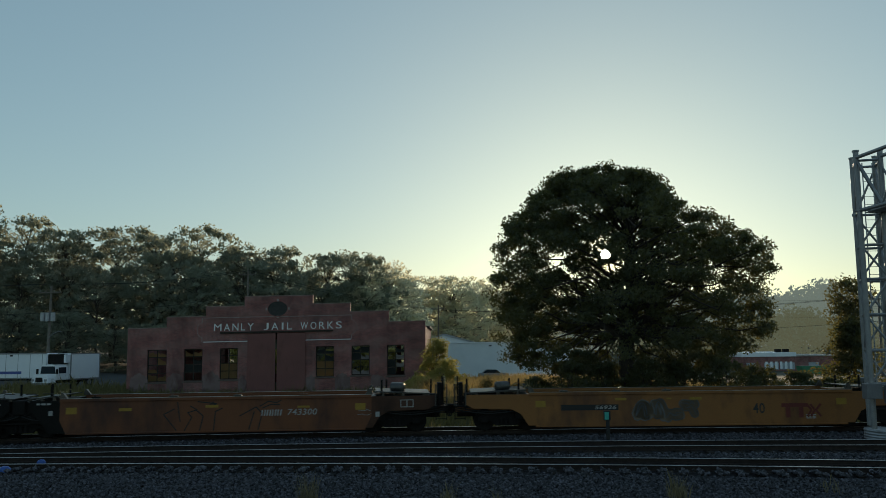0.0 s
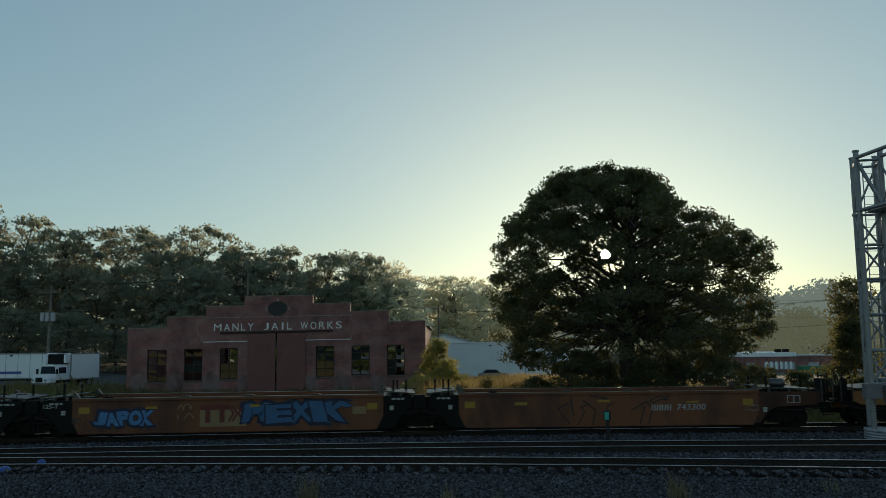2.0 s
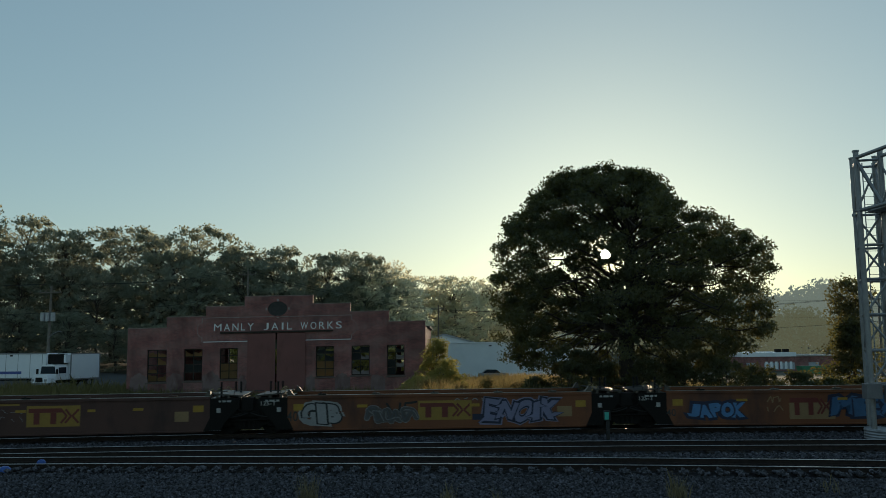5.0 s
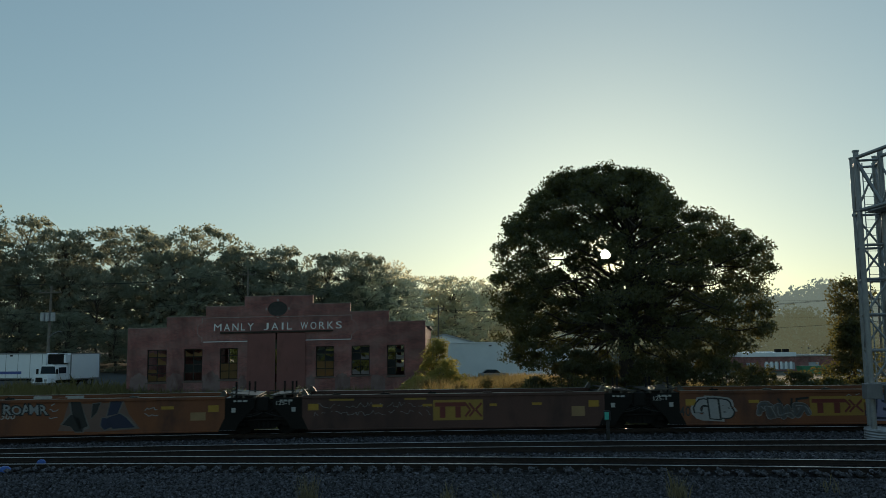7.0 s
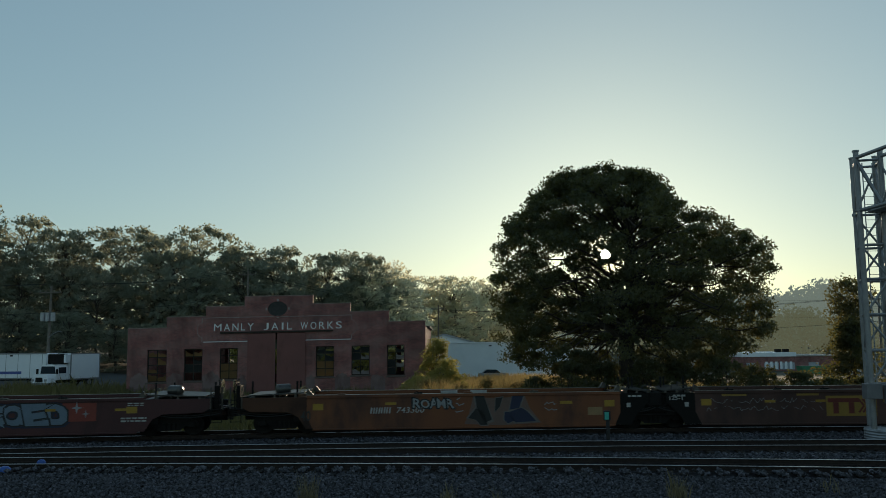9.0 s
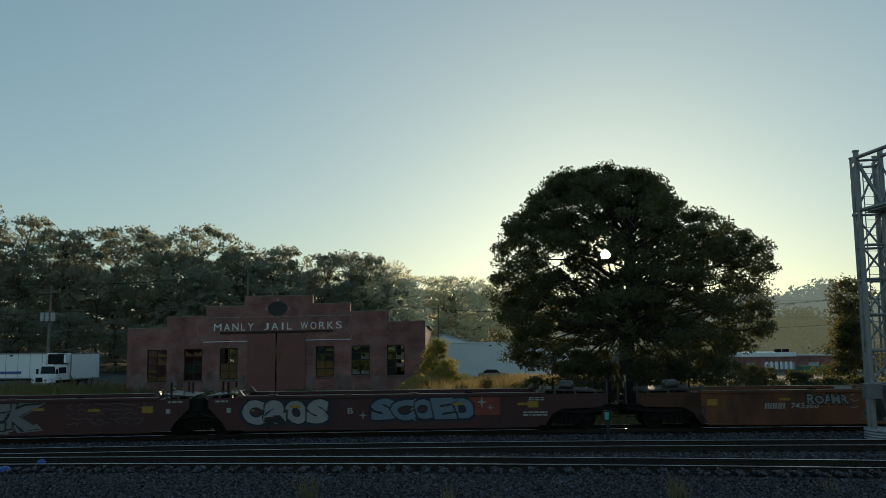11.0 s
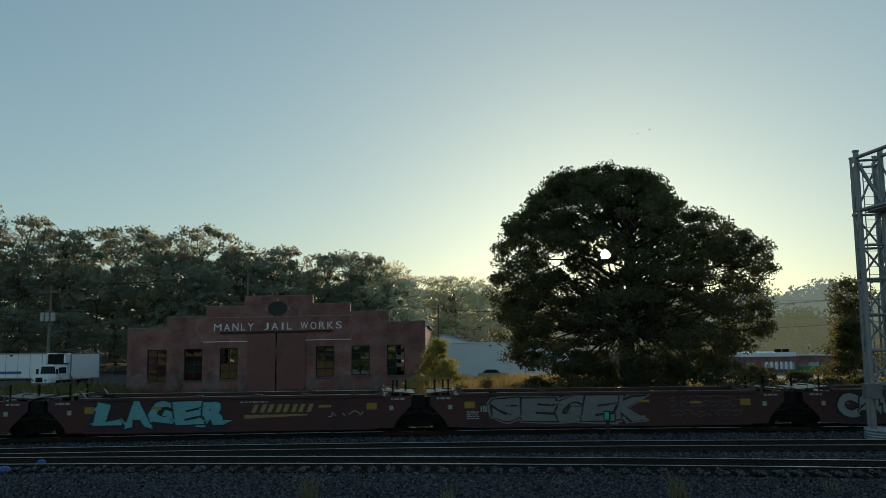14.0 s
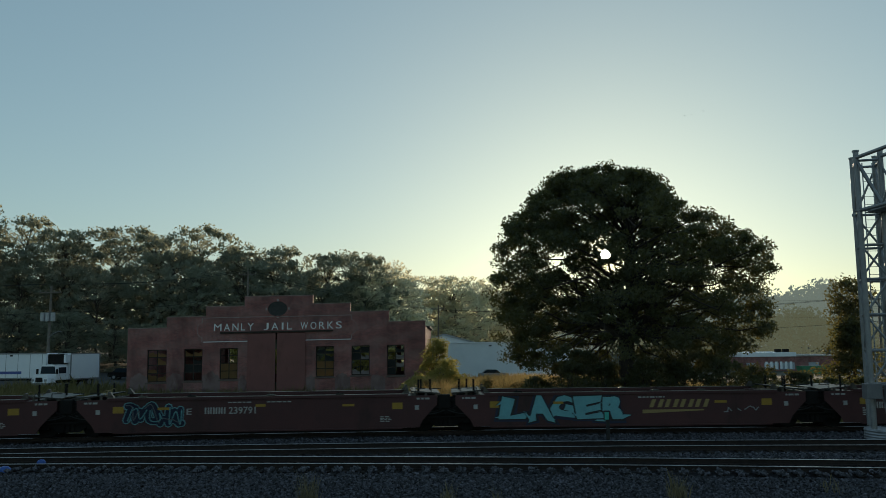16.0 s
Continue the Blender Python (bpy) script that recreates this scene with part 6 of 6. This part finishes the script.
def piece(u, x0, x1, z0, z1, n, fill, edge, seed, label, w=0.20, rim=0.09, back=None):
    """A sprayed piece of n unreadable letter shapes: an outline coat and a fill over it."""
    rng = random.Random(seed)
    g = []
    step = (x1 - x0) / n
    for i in range(n):
        a = x0 + i * step + w * 0.35
        g.append(letterform(rng, a, a + step * 1.02 - w * 0.7, z0 + w * 0.25, z1 - w * 0.55, True) + letterform(rng, a, a + step * 1.02 - w * 0.7, z0 + w * 0.3 + rng.uniform(0, 0.05), z1 - w * 0.6 - rng.uniform(0, 0.08), True))
    ob = None
    if back:
        bm = bmesh.new()
        pts = []
        m = 28
        for k in range(m):
            a = k * math.tau / m
            pts.append(((x0 + x1) / 2 + (x1 - x0) * 0.53 * math.copysign(abs(math.cos(a)) ** 0.5, math.cos(a)) + rng.uniform(-0.06, 0.06), (z0 + z1) / 2 + (z1 - z0) * 0.5 * math.copysign(abs(math.sin(a)) ** 0.6, math.sin(a))))
        prism(bm, pts, FACE - 0.003, FACE)
        part("spray_cloud", bm, back, u)
    for i, lines in enumerate(g):
        over = 0.0008 * (i % 5)
        wide = w * 1.25
        part("letter_outline", strokes(bmesh.new(), lines, wide + rim, FACE - 0.005 - over, FACE), edge, u)
        part("letter", strokes(bmesh.new(), lines, wide, FACE - 0.010 - over, FACE - 0.001), fill, u, label)
        inner = [[(x + w * 0.3, z - w * 0.1) for x, z in ln] for ln in lines[1:]]
        part("letter_line", strokes(bmesh.new(), inner, 0.04, FACE - 0.0145 - over, FACE - 0.006), edge, u)
        if w > 0.12:
            shift = [[(x - w * 0.3, z + w * 0.15) for x, z in ln] for ln in lines[:1]]
            part("letter_shine", strokes(bmesh.new(), shift, 0.03, FACE - 0.0165 - over, FACE - 0.006), G_SHINE, u)


def word(u, text, x0, x1, z0, z1, fill, edge, label, fat=0.05, shear=0.0, cloud=None, line=None, wild=1.0, lap=1.14):
    """A sprayed word of fat crooked letters, each with its own outline and lapping over the one before."""
    wide = [0.55 if ch == "I" else 1.0 for ch in text]
    unit, at = (x1 - x0) / sum(wide), x0
    rng = random.Random(text)
    for i, (ch, k) in enumerate(zip(text, wide)):
        c0, c1 = at - unit * k * (lap - 1) / 2, at + unit * k * (1 + (lap - 1) / 2)
        top, low = z1 - rng.uniform(0, 0.12) * wild, z0 + rng.uniform(0, 0.10) * wild
        lean, phase = rng.uniform(-0.16, 0.16) * wild, rng.uniform(0, 6.28)
        over = 0.0032 * (i % 2)
        at += unit * k
        coats = [(fill, fat, FACE - 0.013 - over, label, "graffiti_letter", 0.0), (edge, fat + 0.05, FACE - 0.0115 - over, "", "graffiti_outline", 0.07)]
        if line:
            coats.append((line, fat + 0.06, FACE - 0.0085, "", "graffiti_line", 0.10))
        if cloud:
            coats.append((cloud, fat + 0.09, FACE - 0.004 - 0.0006 * (i % 3), "", "spray_cloud", 0.16))
        for mat, f, y, lab, nm, pad in coats:
            ob = lettering(nm, ch, 1.0, mat, u, Matrix(), lab, f, 0.0006, 1.0, shear)
            co = np.array([v.co for v in ob.data.vertices])
            lo, hi = co.min(0), co.max(0)
            sx, sz = (c1 - c0 + 2 * pad) / (hi[0] - lo[0]), (top - low + 1.4 * pad) / (hi[2] - lo[2])
            for v in ob.data.vertices:
                px, pz = c0 - pad + (v.co.x - lo[0]) * sx, low - pad * 0.7 + (v.co.z - lo[2]) * sz
                h = (pz - low) / (top - low)
                v.co.x = px + lean * (h - 0.5) + wild * (0.05 * math.sin(5.3 * pz + phase) + 0.025 * math.sin(12 * pz + 2 * px))
                v.co.z = min(1.455, pz + wild * 0.05 * math.sin(4.6 * px + phase))
                v.co.y += y
        # barbs that run out of a wild letter's corners
        for _ in range(2 if wild > 0.85 else 0):
            up, side = rng.random() < 0.5, rng.choice((-1, 1))
            bx, bz = (c0 if side < 0 else c1) - side * 0.16, (top - 0.14 if up else low + 0.14)
            tx, tz = bx + side * rng.uniform(0.22, 0.42), min(1.44, max(0.30, bz + rng.uniform(-0.22, 0.30)))
            for mat, y, w in ((fill, FACE - 0.0142 - over, 0.085), (edge, FACE - 0.0120 - over, 0.125)):
                part("graffiti_barb", prism(bmesh.new(), [(bx, bz - w), (tx + side * (w - 0.085), tz), (bx + side * 0.03, bz + w), (bx - side * 0.12, bz)], y - 0.0006, y), mat, u)


def stencil(u, text, x0, x1, z0, z1, mat, label="white stencilled number", shear=0.0):
    ob = lettering("stencil", text, 1.0, mat, u, Matrix(), label, 0.01, 0.002, 1.05, shear)
    co = np.array([v.co for v in ob.data.vertices])
    lo, hi = co.min(0), co.max(0)
    for v in ob.data.vertices:
        v.co.x = x0 + (v.co.x - lo[0]) * (x1 - x0) / (hi[0] - lo[0])
        v.co.z = z0 + (v.co.z - lo[2]) * (z1 - z0) / (hi[2] - lo[2])
        v.co.y += FACE - 0.004


def mark_bars(u, x0, x1, z0, z1, n, mat, label="white painted owner's mark", slant=0.0):
    """An owner's mark as plain bars, two uprights for each block."""
    bm = bmesh.new()
    s = (x1 - x0) / n
    h = z1 - z0
    for i in range(n):
        a, b = x0 + i * s, x0 + (i + 0.8) * s
        w = (b - a) * 0.30
        for p, q, lo, hi in ((a, a + w * 1.1, 0.0, 1.0), (b - w * 1.1, b, 0.0, 1.0)):
            prism(bm, [(p + slant * h * lo, z0 + h * lo), (q + slant * h * lo, z0 + h * lo), (q + slant * h * hi, z0 + h * hi), (p + slant * h * hi, z0 + h * hi)], FACE - 0.004, FACE)
    part("owner_mark", bm, mat, u, label)


def logo_blocks(u, x0, x1, z0, z1, patch):
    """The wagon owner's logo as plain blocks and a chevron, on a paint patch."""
    if patch:
        sticker("logo_patch", (x0 + x1) / 2, (z0 + z1) / 2, x1 - x0 + 0.14, z1 - z0 + 0.2, patch, u, "yellow paint patch")
    w = (x1 - x0) / 3
    lift = 0.004
    bm = box(bmesh.new(), x0, x0 + w * 2.0, FACE - 0.012, FACE - 0.004, z1 - (z1 - z0) * 0.27, z1)
    part("logo_block", bm, G_OXIDE, u, "oxide red logo bar")
    for i in range(2):
        a = x0 + w * (0.32 + 1.0 * i)
        bm = box(bmesh.new(), a, a + w * 0.36, FACE - 0.012, FACE - 0.004, z0, z1 - (z1 - z0) * 0.27 - 0.003)
        part("logo_block", bm, G_OXIDE, u, "oxide red logo block")
    bm = bmesh.new()
    a, m = x0 + 2.08 * w, (z0 + z1) / 2
    strokes(bm, [[(a - w * 0.12, z1 - 0.04), (a + w * 0.22, m), (a - w * 0.12, z0 + 0.04)], [(a + w * 0.14, z1 - 0.04), (a + w * 0.48, m), (a + w * 0.14, z0 + 0.04)], [(a + w * 0.95, z1 - 0.04), (a + w * 0.56, m), (a + w * 0.95, z0 + 0.04)]], 0.085, FACE - 0.012, FACE - 0.004, False)
    part("logo_chevron", bm, G_OXIDE, u, "oxide red logo shape")


def tag_line(u, x0, x1, z0, z1, mat, seed, rows=1, w=0.035, label="thin sprayed scrawl"):
    """A thin scrawl that cannot be read."""
    rng = random.Random(seed)
    lines = []
    h = (z1 - z0) / rows
    for r in range(rows):
        pts, x = [], x0 + rng.uniform(0, 0.1)
        while x < x1:
            pts.append((x, z0 + r * h + rng.uniform(0.12, 0.88) * h))
            x += rng.uniform(0.03, 0.16)
            if rng.random() < 0.16 and len(pts) > 1:
                lines.append(pts)
                pts = []
                x += rng.uniform(0.04, 0.12)
        lines.append(pts)
    part("scrawl", strokes(bmesh.new(), lines, w, FACE - 0.004, FACE, False), mat, u, label)["kind"] = "stuff"


def small_reflectors(u, spots):
    for x, z, w, h in spots:
        sticker("reflector", x, z, w, h, M_YELLOW, u, "yellow reflective strip", 0.012)


# yellow single car
sticker("number_board", -4.16, 0.945, 2.36, 0.23, G_BLK, U0, "black number board")
mark_bars(U0, -5.25, -4.5, 0.87, 1.02, 4, M_LETTER, slant=0.2)
stencil(U0, "56926", -3.95, -3.08, 0.87, 1.02, M_LETTER, shear=0.2)
piece(U0, -2.3, 0.25, 0.42, 1.25, 4, G_FADE, G_FADE2, 3, "faded blue and grey sprayed letters", 0.204, 0.1)
stencil(U0, "40", 2.53, 3.02, 0.64, 1.06, M_BLACK, "black stencilled number")
logo_blocks(U0, 3.7, 5.3, 0.46, 1.04, None)
small_reflectors(U0, [(-2.88, 1.27, 0.46, 0.10), (0.2, 1.27, 0.5, 0.10), (-0.9, 1.27, 0.2, 0.05)])
small_print(4.9, 0.5, 0.4, 0.2, 3, U0, 4)
# first orange car
for ln in ([(-2.36, 1.37), (-2.25, 0.62)], [(-2.48, 1.11), (-2.90, 0.90), (-2.40, 0.28)], [(-1.85, 1.22), (-1.59, 1.07), (-1.95, 0.96), (-1.79, 0.77), (-2.07, 0.26)], [(-1.55, 1.39), (-0.82, 1.30), (-1.18, 1.17), (-0.94, 1.37)], [(-1.63, 1.07), (-1.34, 0.82), (-1.47, 0.26)], [(-0.58, 1.12), (-0.86, 0.99), (-0.92, 0.24)], [(0.11, 0.80), (0.76, 1.15), (1.00, 0.88), (0.84, 0.24)], [(0.68, 0.96), (0.48, 0.27)], [(0.92, 1.18), (1.25, 1.37), (1.57, 1.30), (1.75, 1.40)], [(1.02, 1.10), (1.35, 1.24), (1.70, 1.22)]):
    part("graffiti_outline", strokes(bmesh.new(), [ln], 0.045, FACE - 0.004, FACE), G_BLK, U1, "black outline of graffiti letters")
mark_bars(U1, 0.95, 1.80, 0.79, 1.03, 4, M_LETTER, slant=0.15)
stencil(U1, "743300", 2.02, 3.2, 0.80, 1.05, M_LETTER, shear=0.15)
small_reflectors(U1, [(-4.4, 1.12, 0.5, 0.12), (2.66, 1.13, 0.5, 0.08), (-1.0, 1.2, 0.5, 0.1)])
bm = window_outline(bmesh.new(), 6.58, 7.12, 1.04, 1.35, FACE - 0.008, FACE, 0.03)
box(bm, 6.83, 6.87, FACE - 0.008, FACE, 1.07, 1.32)
part("card_holder", bm, M_LETTER, U1, "white outlined routing-card box")
tag_line(U1, 4.8, 5.4, 0.7, 1.04, G_WHITE, 16, 2, 0.02)
sticker("white_square", 5.65, 0.78, 0.16, 0.2, M_LETTER, U1)
# second orange car
word(U2, "JAPOK", -5.30, -3.0, 0.46, 1.12, G_BLUE, G_NAVY, "sky-blue bubble letters with navy outline", 0.07, 0.0, G_NAVY, None, 0.7)
sticker("logo_patch", -0.25, 0.72, 1.85, 0.66, G_TAN, U2, "tan paint patch")
logo_blocks(U2, -1.15, 0.55, 0.55, 1.25, None)
word(U2, "MEXIK", 0.62, 4.70, 0.46, 1.34, G_DEEP, G_NAVY, "large blue graffiti letters with a navy shadow", 0.05, 0.0, G_NAVY, None, 1.1)
tag_line(U2, -2.15, -1.4, 0.6, 1.38, G_TAN, 24, 2, 0.04)
stencil(U2, "125-T", -7.3, -6.72, 1.20, 1.36, M_LETTER)
stencil(U2, "40", -6.2, -5.82, 0.55, 0.84, M_BLACK, "black stencilled number")
small_reflectors(U2, [(-3.1, 1.18, 0.45, 0.10), (1.0, 1.2, 0.4, 0.1)])
sticker("tan_patch", 5.2, 0.95, 0.55, 0.30, G_TAN, U2)
# third orange car
word(U3, "GIB", -5.6, -4.1, 0.44, 1.26, G_SILV, G_BLK, "pale silver bubble letters with thin outline", 0.08, 0.0, G_SILV, None, 0.6)
bm = strokes(bmesh.new(), [[(-2.2, 1.2), (-1.75, 0.5), (-1.65, 1.2)], [(-1.5, 0.5), (-1.45, 1.2), (-1.0, 1.25)]], 0.09, FACE - 0.004, FACE)
part("graffiti_outline", bm, G_BLK, U3)
piece(U3, -3.0, -1.0, 0.45, 1.1, 3, G_BGREY, G_SILV, 33, "faded grey sprayed letters", 0.156, 0.05)
logo_blocks(U3, -0.85, 1.2, 0.62, 1.20, G_YPATCH)
word(U3, "ENOIK", 1.75, 4.75, 0.42, 1.34, G_LILAC, G_NAVY, "lilac wild-style letters with navy shadow and pale rim", 0.055, 0.12, G_LILAC, G_BLK, 1.3)
sticker("paint_block", 1.55, 0.62, 0.5, 0.24, G_NAVY, U3)
stencil(U3, "125-T", -7.3, -6.7, 1.19, 1.36, M_LETTER)
stencil(U3, "40", -6.25, -5.8, 0.54, 0.94, M_BLACK, "black stencilled number")
small_reflectors(U3, [(-3.2, 1.12, 0.42, 0.12), (1.4, 1.1, 0.4, 0.12)])
sticker("tan_patch", 5.1, 0.80, 0.6, 0.42, G_TAN, U3)
tag_line(U3, 0.5, 1.9, 1.25, 1.42, G_WHITE, 37, 1, 0.03)
# brown car
logo_blocks(U4, -0.80, 1.1, 0.60, 1.22, G_YPATCH)
tag_line(U4, -5.8, -1.0, 0.68, 1.30, G_WHITE, 42, 2, 0.012)
stencil(U4, "125-T", -7.25, -6.65, 1.20, 1.37, M_LETTER)
small_reflectors(U4, [(-3.15, 1.12, 0.42, 0.10), (-1.1, 1.12, 0.4, 0.1), (3.4, 1.12, 0.4, 0.1), (1.6, 1.1, 0.3, 0.1)])
sticker("tan_patch", 5.1, 0.80, 0.55, 0.40, G_TAN, U4)
sticker("pale_strip", -4.6, 1.38, 1.0, 0.08, G_YPATCH, U4)
sticker("pale_strip", -1.6, 1.38, 0.9, 0.08, G_YPATCH, U4)
# last orange car
mark_bars(U5, -3.08, -2.23, 0.81, 1.05, 4, M_LETTER, slant=0.15)
stencil(U5, "743300", -2.0, -0.88, 0.82, 1.05, M_LETTER, shear=0.15)
word(U5, "ROAMR", -1.35, 0.35, 0.98, 1.40, G_WHITE, G_BLK, "white sprayed letters with black outline", 0.02, 0.0, None, None, 0.5, 1.0)
tag_line(U5, 0.38, 0.75, 0.75, 1.45, G_WHITE, 51, 3, 0.035)
for shard in ([(1.20, 1.48), (1.57, 1.48), (1.89, 0.50), (1.57, 0.38), (1.28, 0.97)], [(0.92, 0.58), (1.24, 0.97), (1.57, 0.81), (1.69, 0.30), (1.40, 0.30), (1.24, 0.50)], [(2.05, 1.36), (2.34, 1.40), (2.21, 1.01), (2.01, 0.81)], [(2.74, 1.48), (3.19, 1.44), (3.02, 0.97), (2.62, 0.89)], [(2.62, 0.81), (3.11, 0.97), (3.35, 0.81), (3.71, 0.42), (2.86, 0.38), (2.62, 0.58)], [(2.42, 0.81), (2.60, 0.80), (2.82, 0.46), (2.54, 0.34), (2.38, 0.50)]):
    part("paint_shard", prism(bmesh.new(), shard, FACE - 0.012, FACE - 0.004), G_BLK if shard[0][0] < 2.1 else G_NAVY, U5, "dark sprayed shape")
    mid = (sum(x for x, z in shard) / len(shard), sum(z for x, z in shard) / len(shard))
    part("spray_cloud", prism(bmesh.new(), [(mid[0] + (x - mid[0]) * 1.22, min(1.45, max(0.26, mid[1] + (z - mid[1]) * 1.15))) for x, z in shard], FACE - 0.003, FACE), G_BGREY, U5)
part("spray_cloud", prism(bmesh.new(), [(0.75, 0.34), (0.95, 0.75), (1.12, 1.42), (2.1, 1.36), (3.25, 1.45), (3.45, 0.95), (3.92, 0.36), (2.3, 0.27)], FACE - 0.0022, FACE), G_SMEAR, U5, "dull grey-brown spray haze")
for x in (0.14, 1.35):
    bm = box(bmesh.new(), x - 0.34, x + 0.34, -1.50, -1.44, 1.592, 1.70, 0.008)
    part("pale_panel", bm, M_LETTER, U5, "pale scuffed panel on the top edge")
tag_line(U5, 4.05, 4.65, 0.75, 1.24, G_WHITE, 55, 2, 0.03)
small_reflectors(U5, [(4.95, 1.16, 0.5, 0.12), (-2.25, 1.2, 0.45, 0.1)])
sticker("tan_patch", 6.15, 0.80, 0.6, 0.32, G_TAN, U5)
stencil(U5, "40", -5.9, -5.5, 0.55, 0.95, M_BLACK, "black stencilled number")
# maroon end car
word(U6, "CaOS", -6.80, -3.35, 0.40, 1.42, G_SILV, G_BLK, "large silver bubble letters with dark centres", 0.08, 0.0, G_NAVY, None, 0.5, 1.02)
stencil(U6, "B", -2.57, -2.36, 0.82, 1.05, M_LETTER, "white stencilled letter")
word(U6, "SCOED", -1.55, 2.55, 0.48, 1.42, G_PALE, G_BLK, "pale blue and silver graffiti letters", 0.065, 0.0, G_NAVY, None, 0.9)
sticker("red_patch", 3.0, 1.05, 1.3, 0.72, G_RED, U6, "red sprayed background")
for sx, sz, r in ((2.9, 1.22, 0.24), (3.25, 0.98, 0.16), (-1.95, 0.75, 0.18)):
    bm = prism(bmesh.new(), [(sx + (r if k % 2 == 0 else r * 0.25) * math.cos(k * math.tau / 8), sz + (r if k % 2 == 0 else r * 0.25) * math.sin(k * math.tau / 8)) for k in range(8)], FACE - 0.016, FACE - 0.002)
    part("star", bm, G_WHITE, U6, "white sprayed star")
small_reflectors(U6, [(-4.7, 1.13, 0.45, 0.11), (4.6, 1.12, 0.45, 0.1), (1.9, 1.15, 0.4, 0.1)])
small_print(5.1, 0.72, 1.0, 0.22, 2, U6, 5)
small_print(5.2, 1.32, 0.7, 0.16, 2, U6, 6)
# silver piece
mark_bars(U7, -5.23, -4.45, 0.80, 1.06, 4, M_LETTER)
word(U7, "SEGEK", -4.7, 1.5, 0.36, 1.44, G_GREYSILV, G_BLK, "long grey-silver graffiti letters with dark edges", 0.065, 0.0, G_GREYSILV, None, 1.3)
tag_line(U7, 2.5, 5.6, 0.5, 1.42, G_BGREY, 74, 5, 0.02, "faint small handwriting that cannot be read")
small_reflectors(U7, [(1.5, 1.18, 0.42, 0.10), (3.62, 1.11, 0.45, 0.10), (-2.2, 1.15, 0.4, 0.1)])
small_print(-5.55, 0.68, 0.5, 0.35, 4, U7, 8)
# turquoise piece and the gold logo
word(U8, "LAGER", -5.3, -0.25, 0.40, 1.44, G_TURQ, G_BLK, "turquoise wild-style letters with black outline", 0.065, 0.0, G_NAVY, None, 1.3)
mark_bars(U8, 0.75, 3.25, 0.92, 1.24, 4, G_GOLD, "gold block logo", 0.4)
bm = prism(bmesh.new(), [(0.47, 0.68), (3.0, 0.78), (3.0, 0.83), (0.47, 0.83)], FACE - 0.004, FACE)
part("logo_underline", bm, G_GOLD, U8, "gold swoosh below the logo")
tag_line(U8, 3.75, 5.3, 0.66, 1.04, G_WHITE, 86, 1, 0.04)
stencil(U8, "D", -1.2, -1.0, 0.85, 1.08, M_LETTER, "white stencilled letter")
small_print(0.85, 1.34, 1.1, 0.09, 1, U8, 9)
small_reflectors(U8, [(3.7, 1.13, 0.5, 0.10), (-3.0, 1.15, 0.4, 0.1)])
# number car
piece(U9, -5.3, -3.0, 0.45, 1.40, 3, G_NAVY, G_TURQ, 92, "dark letters with turquoise outline", 0.187, 0.07)
stencil(U9, "E", -2.89, -2.69, 0.88, 1.12, M_LETTER, "white stencilled letter")
mark_bars(U9, -2.17, -1.31, 0.89, 1.15, 4, M_LETTER)
stencil(U9, "239791", -1.22, -0.15, 0.88, 1.16, M_LETTER)
small_reflectors(U9, [(-3.8, 1.13, 0.45, 0.10), (3.58, 1.16, 0.48, 0.09), (0.05, 1.2, 0.4, 0.1)])
small_print(-0.75, 1.34, 1.0, 0.07, 1, U9, 10)
small_print(0.8, 1.34, 1.0, 0.08, 1, U9, 11)
small_print(5.1, 0.58, 0.45, 0.24, 4, U9, 12)
small_reflectors(U10, [(3.6, 1.13, 0.45, 0.10), (-3.4, 1.13, 0.45, 0.1)])
small_print(5.1, 0.58, 0.45, 0.24, 4, U10, 12)


# ---- what moves ----
def motions():
    for u, rear, front in UNITS:
        walk(u, unit_rows(rear, front))
    for b, dx, dz, dt in BIRDS:
        rows = []
        for i in range(17):
            k = i - 11.5 + dt
            x, z = 18.3 + 4.1 * k, 31.0 + 1.4 * k
            if i <= 12:
                x, z = 22.0 + 0.1 * (i - 12), 24.0 + 0.3 * (i - 12)
            rows.append((float(i), pose(x + dx, 120.0, z + dz, 0, 0, 0)))
        walk(b, rows)
    rows = []
    for i in range(17):
        x = -44.1 + 8.9 * (i - 15.5)
        rows.append((float(i), pose(x, 103.0, gz(x, 103.0) + (0.05 if x > -90 else 0.0))))
    walk(PASSING, rows)
    step = 1 / 15
    for w in WHEELSETS:
        x, z = w.matrix_basis.translation.x, w.matrix_basis.translation.z
        walk(w, [(i * step, pose(x, 0, z) @ Matrix.Rotation(run(i * step) / 0.42, 4, "Y")) for i in range(241)])


motions()
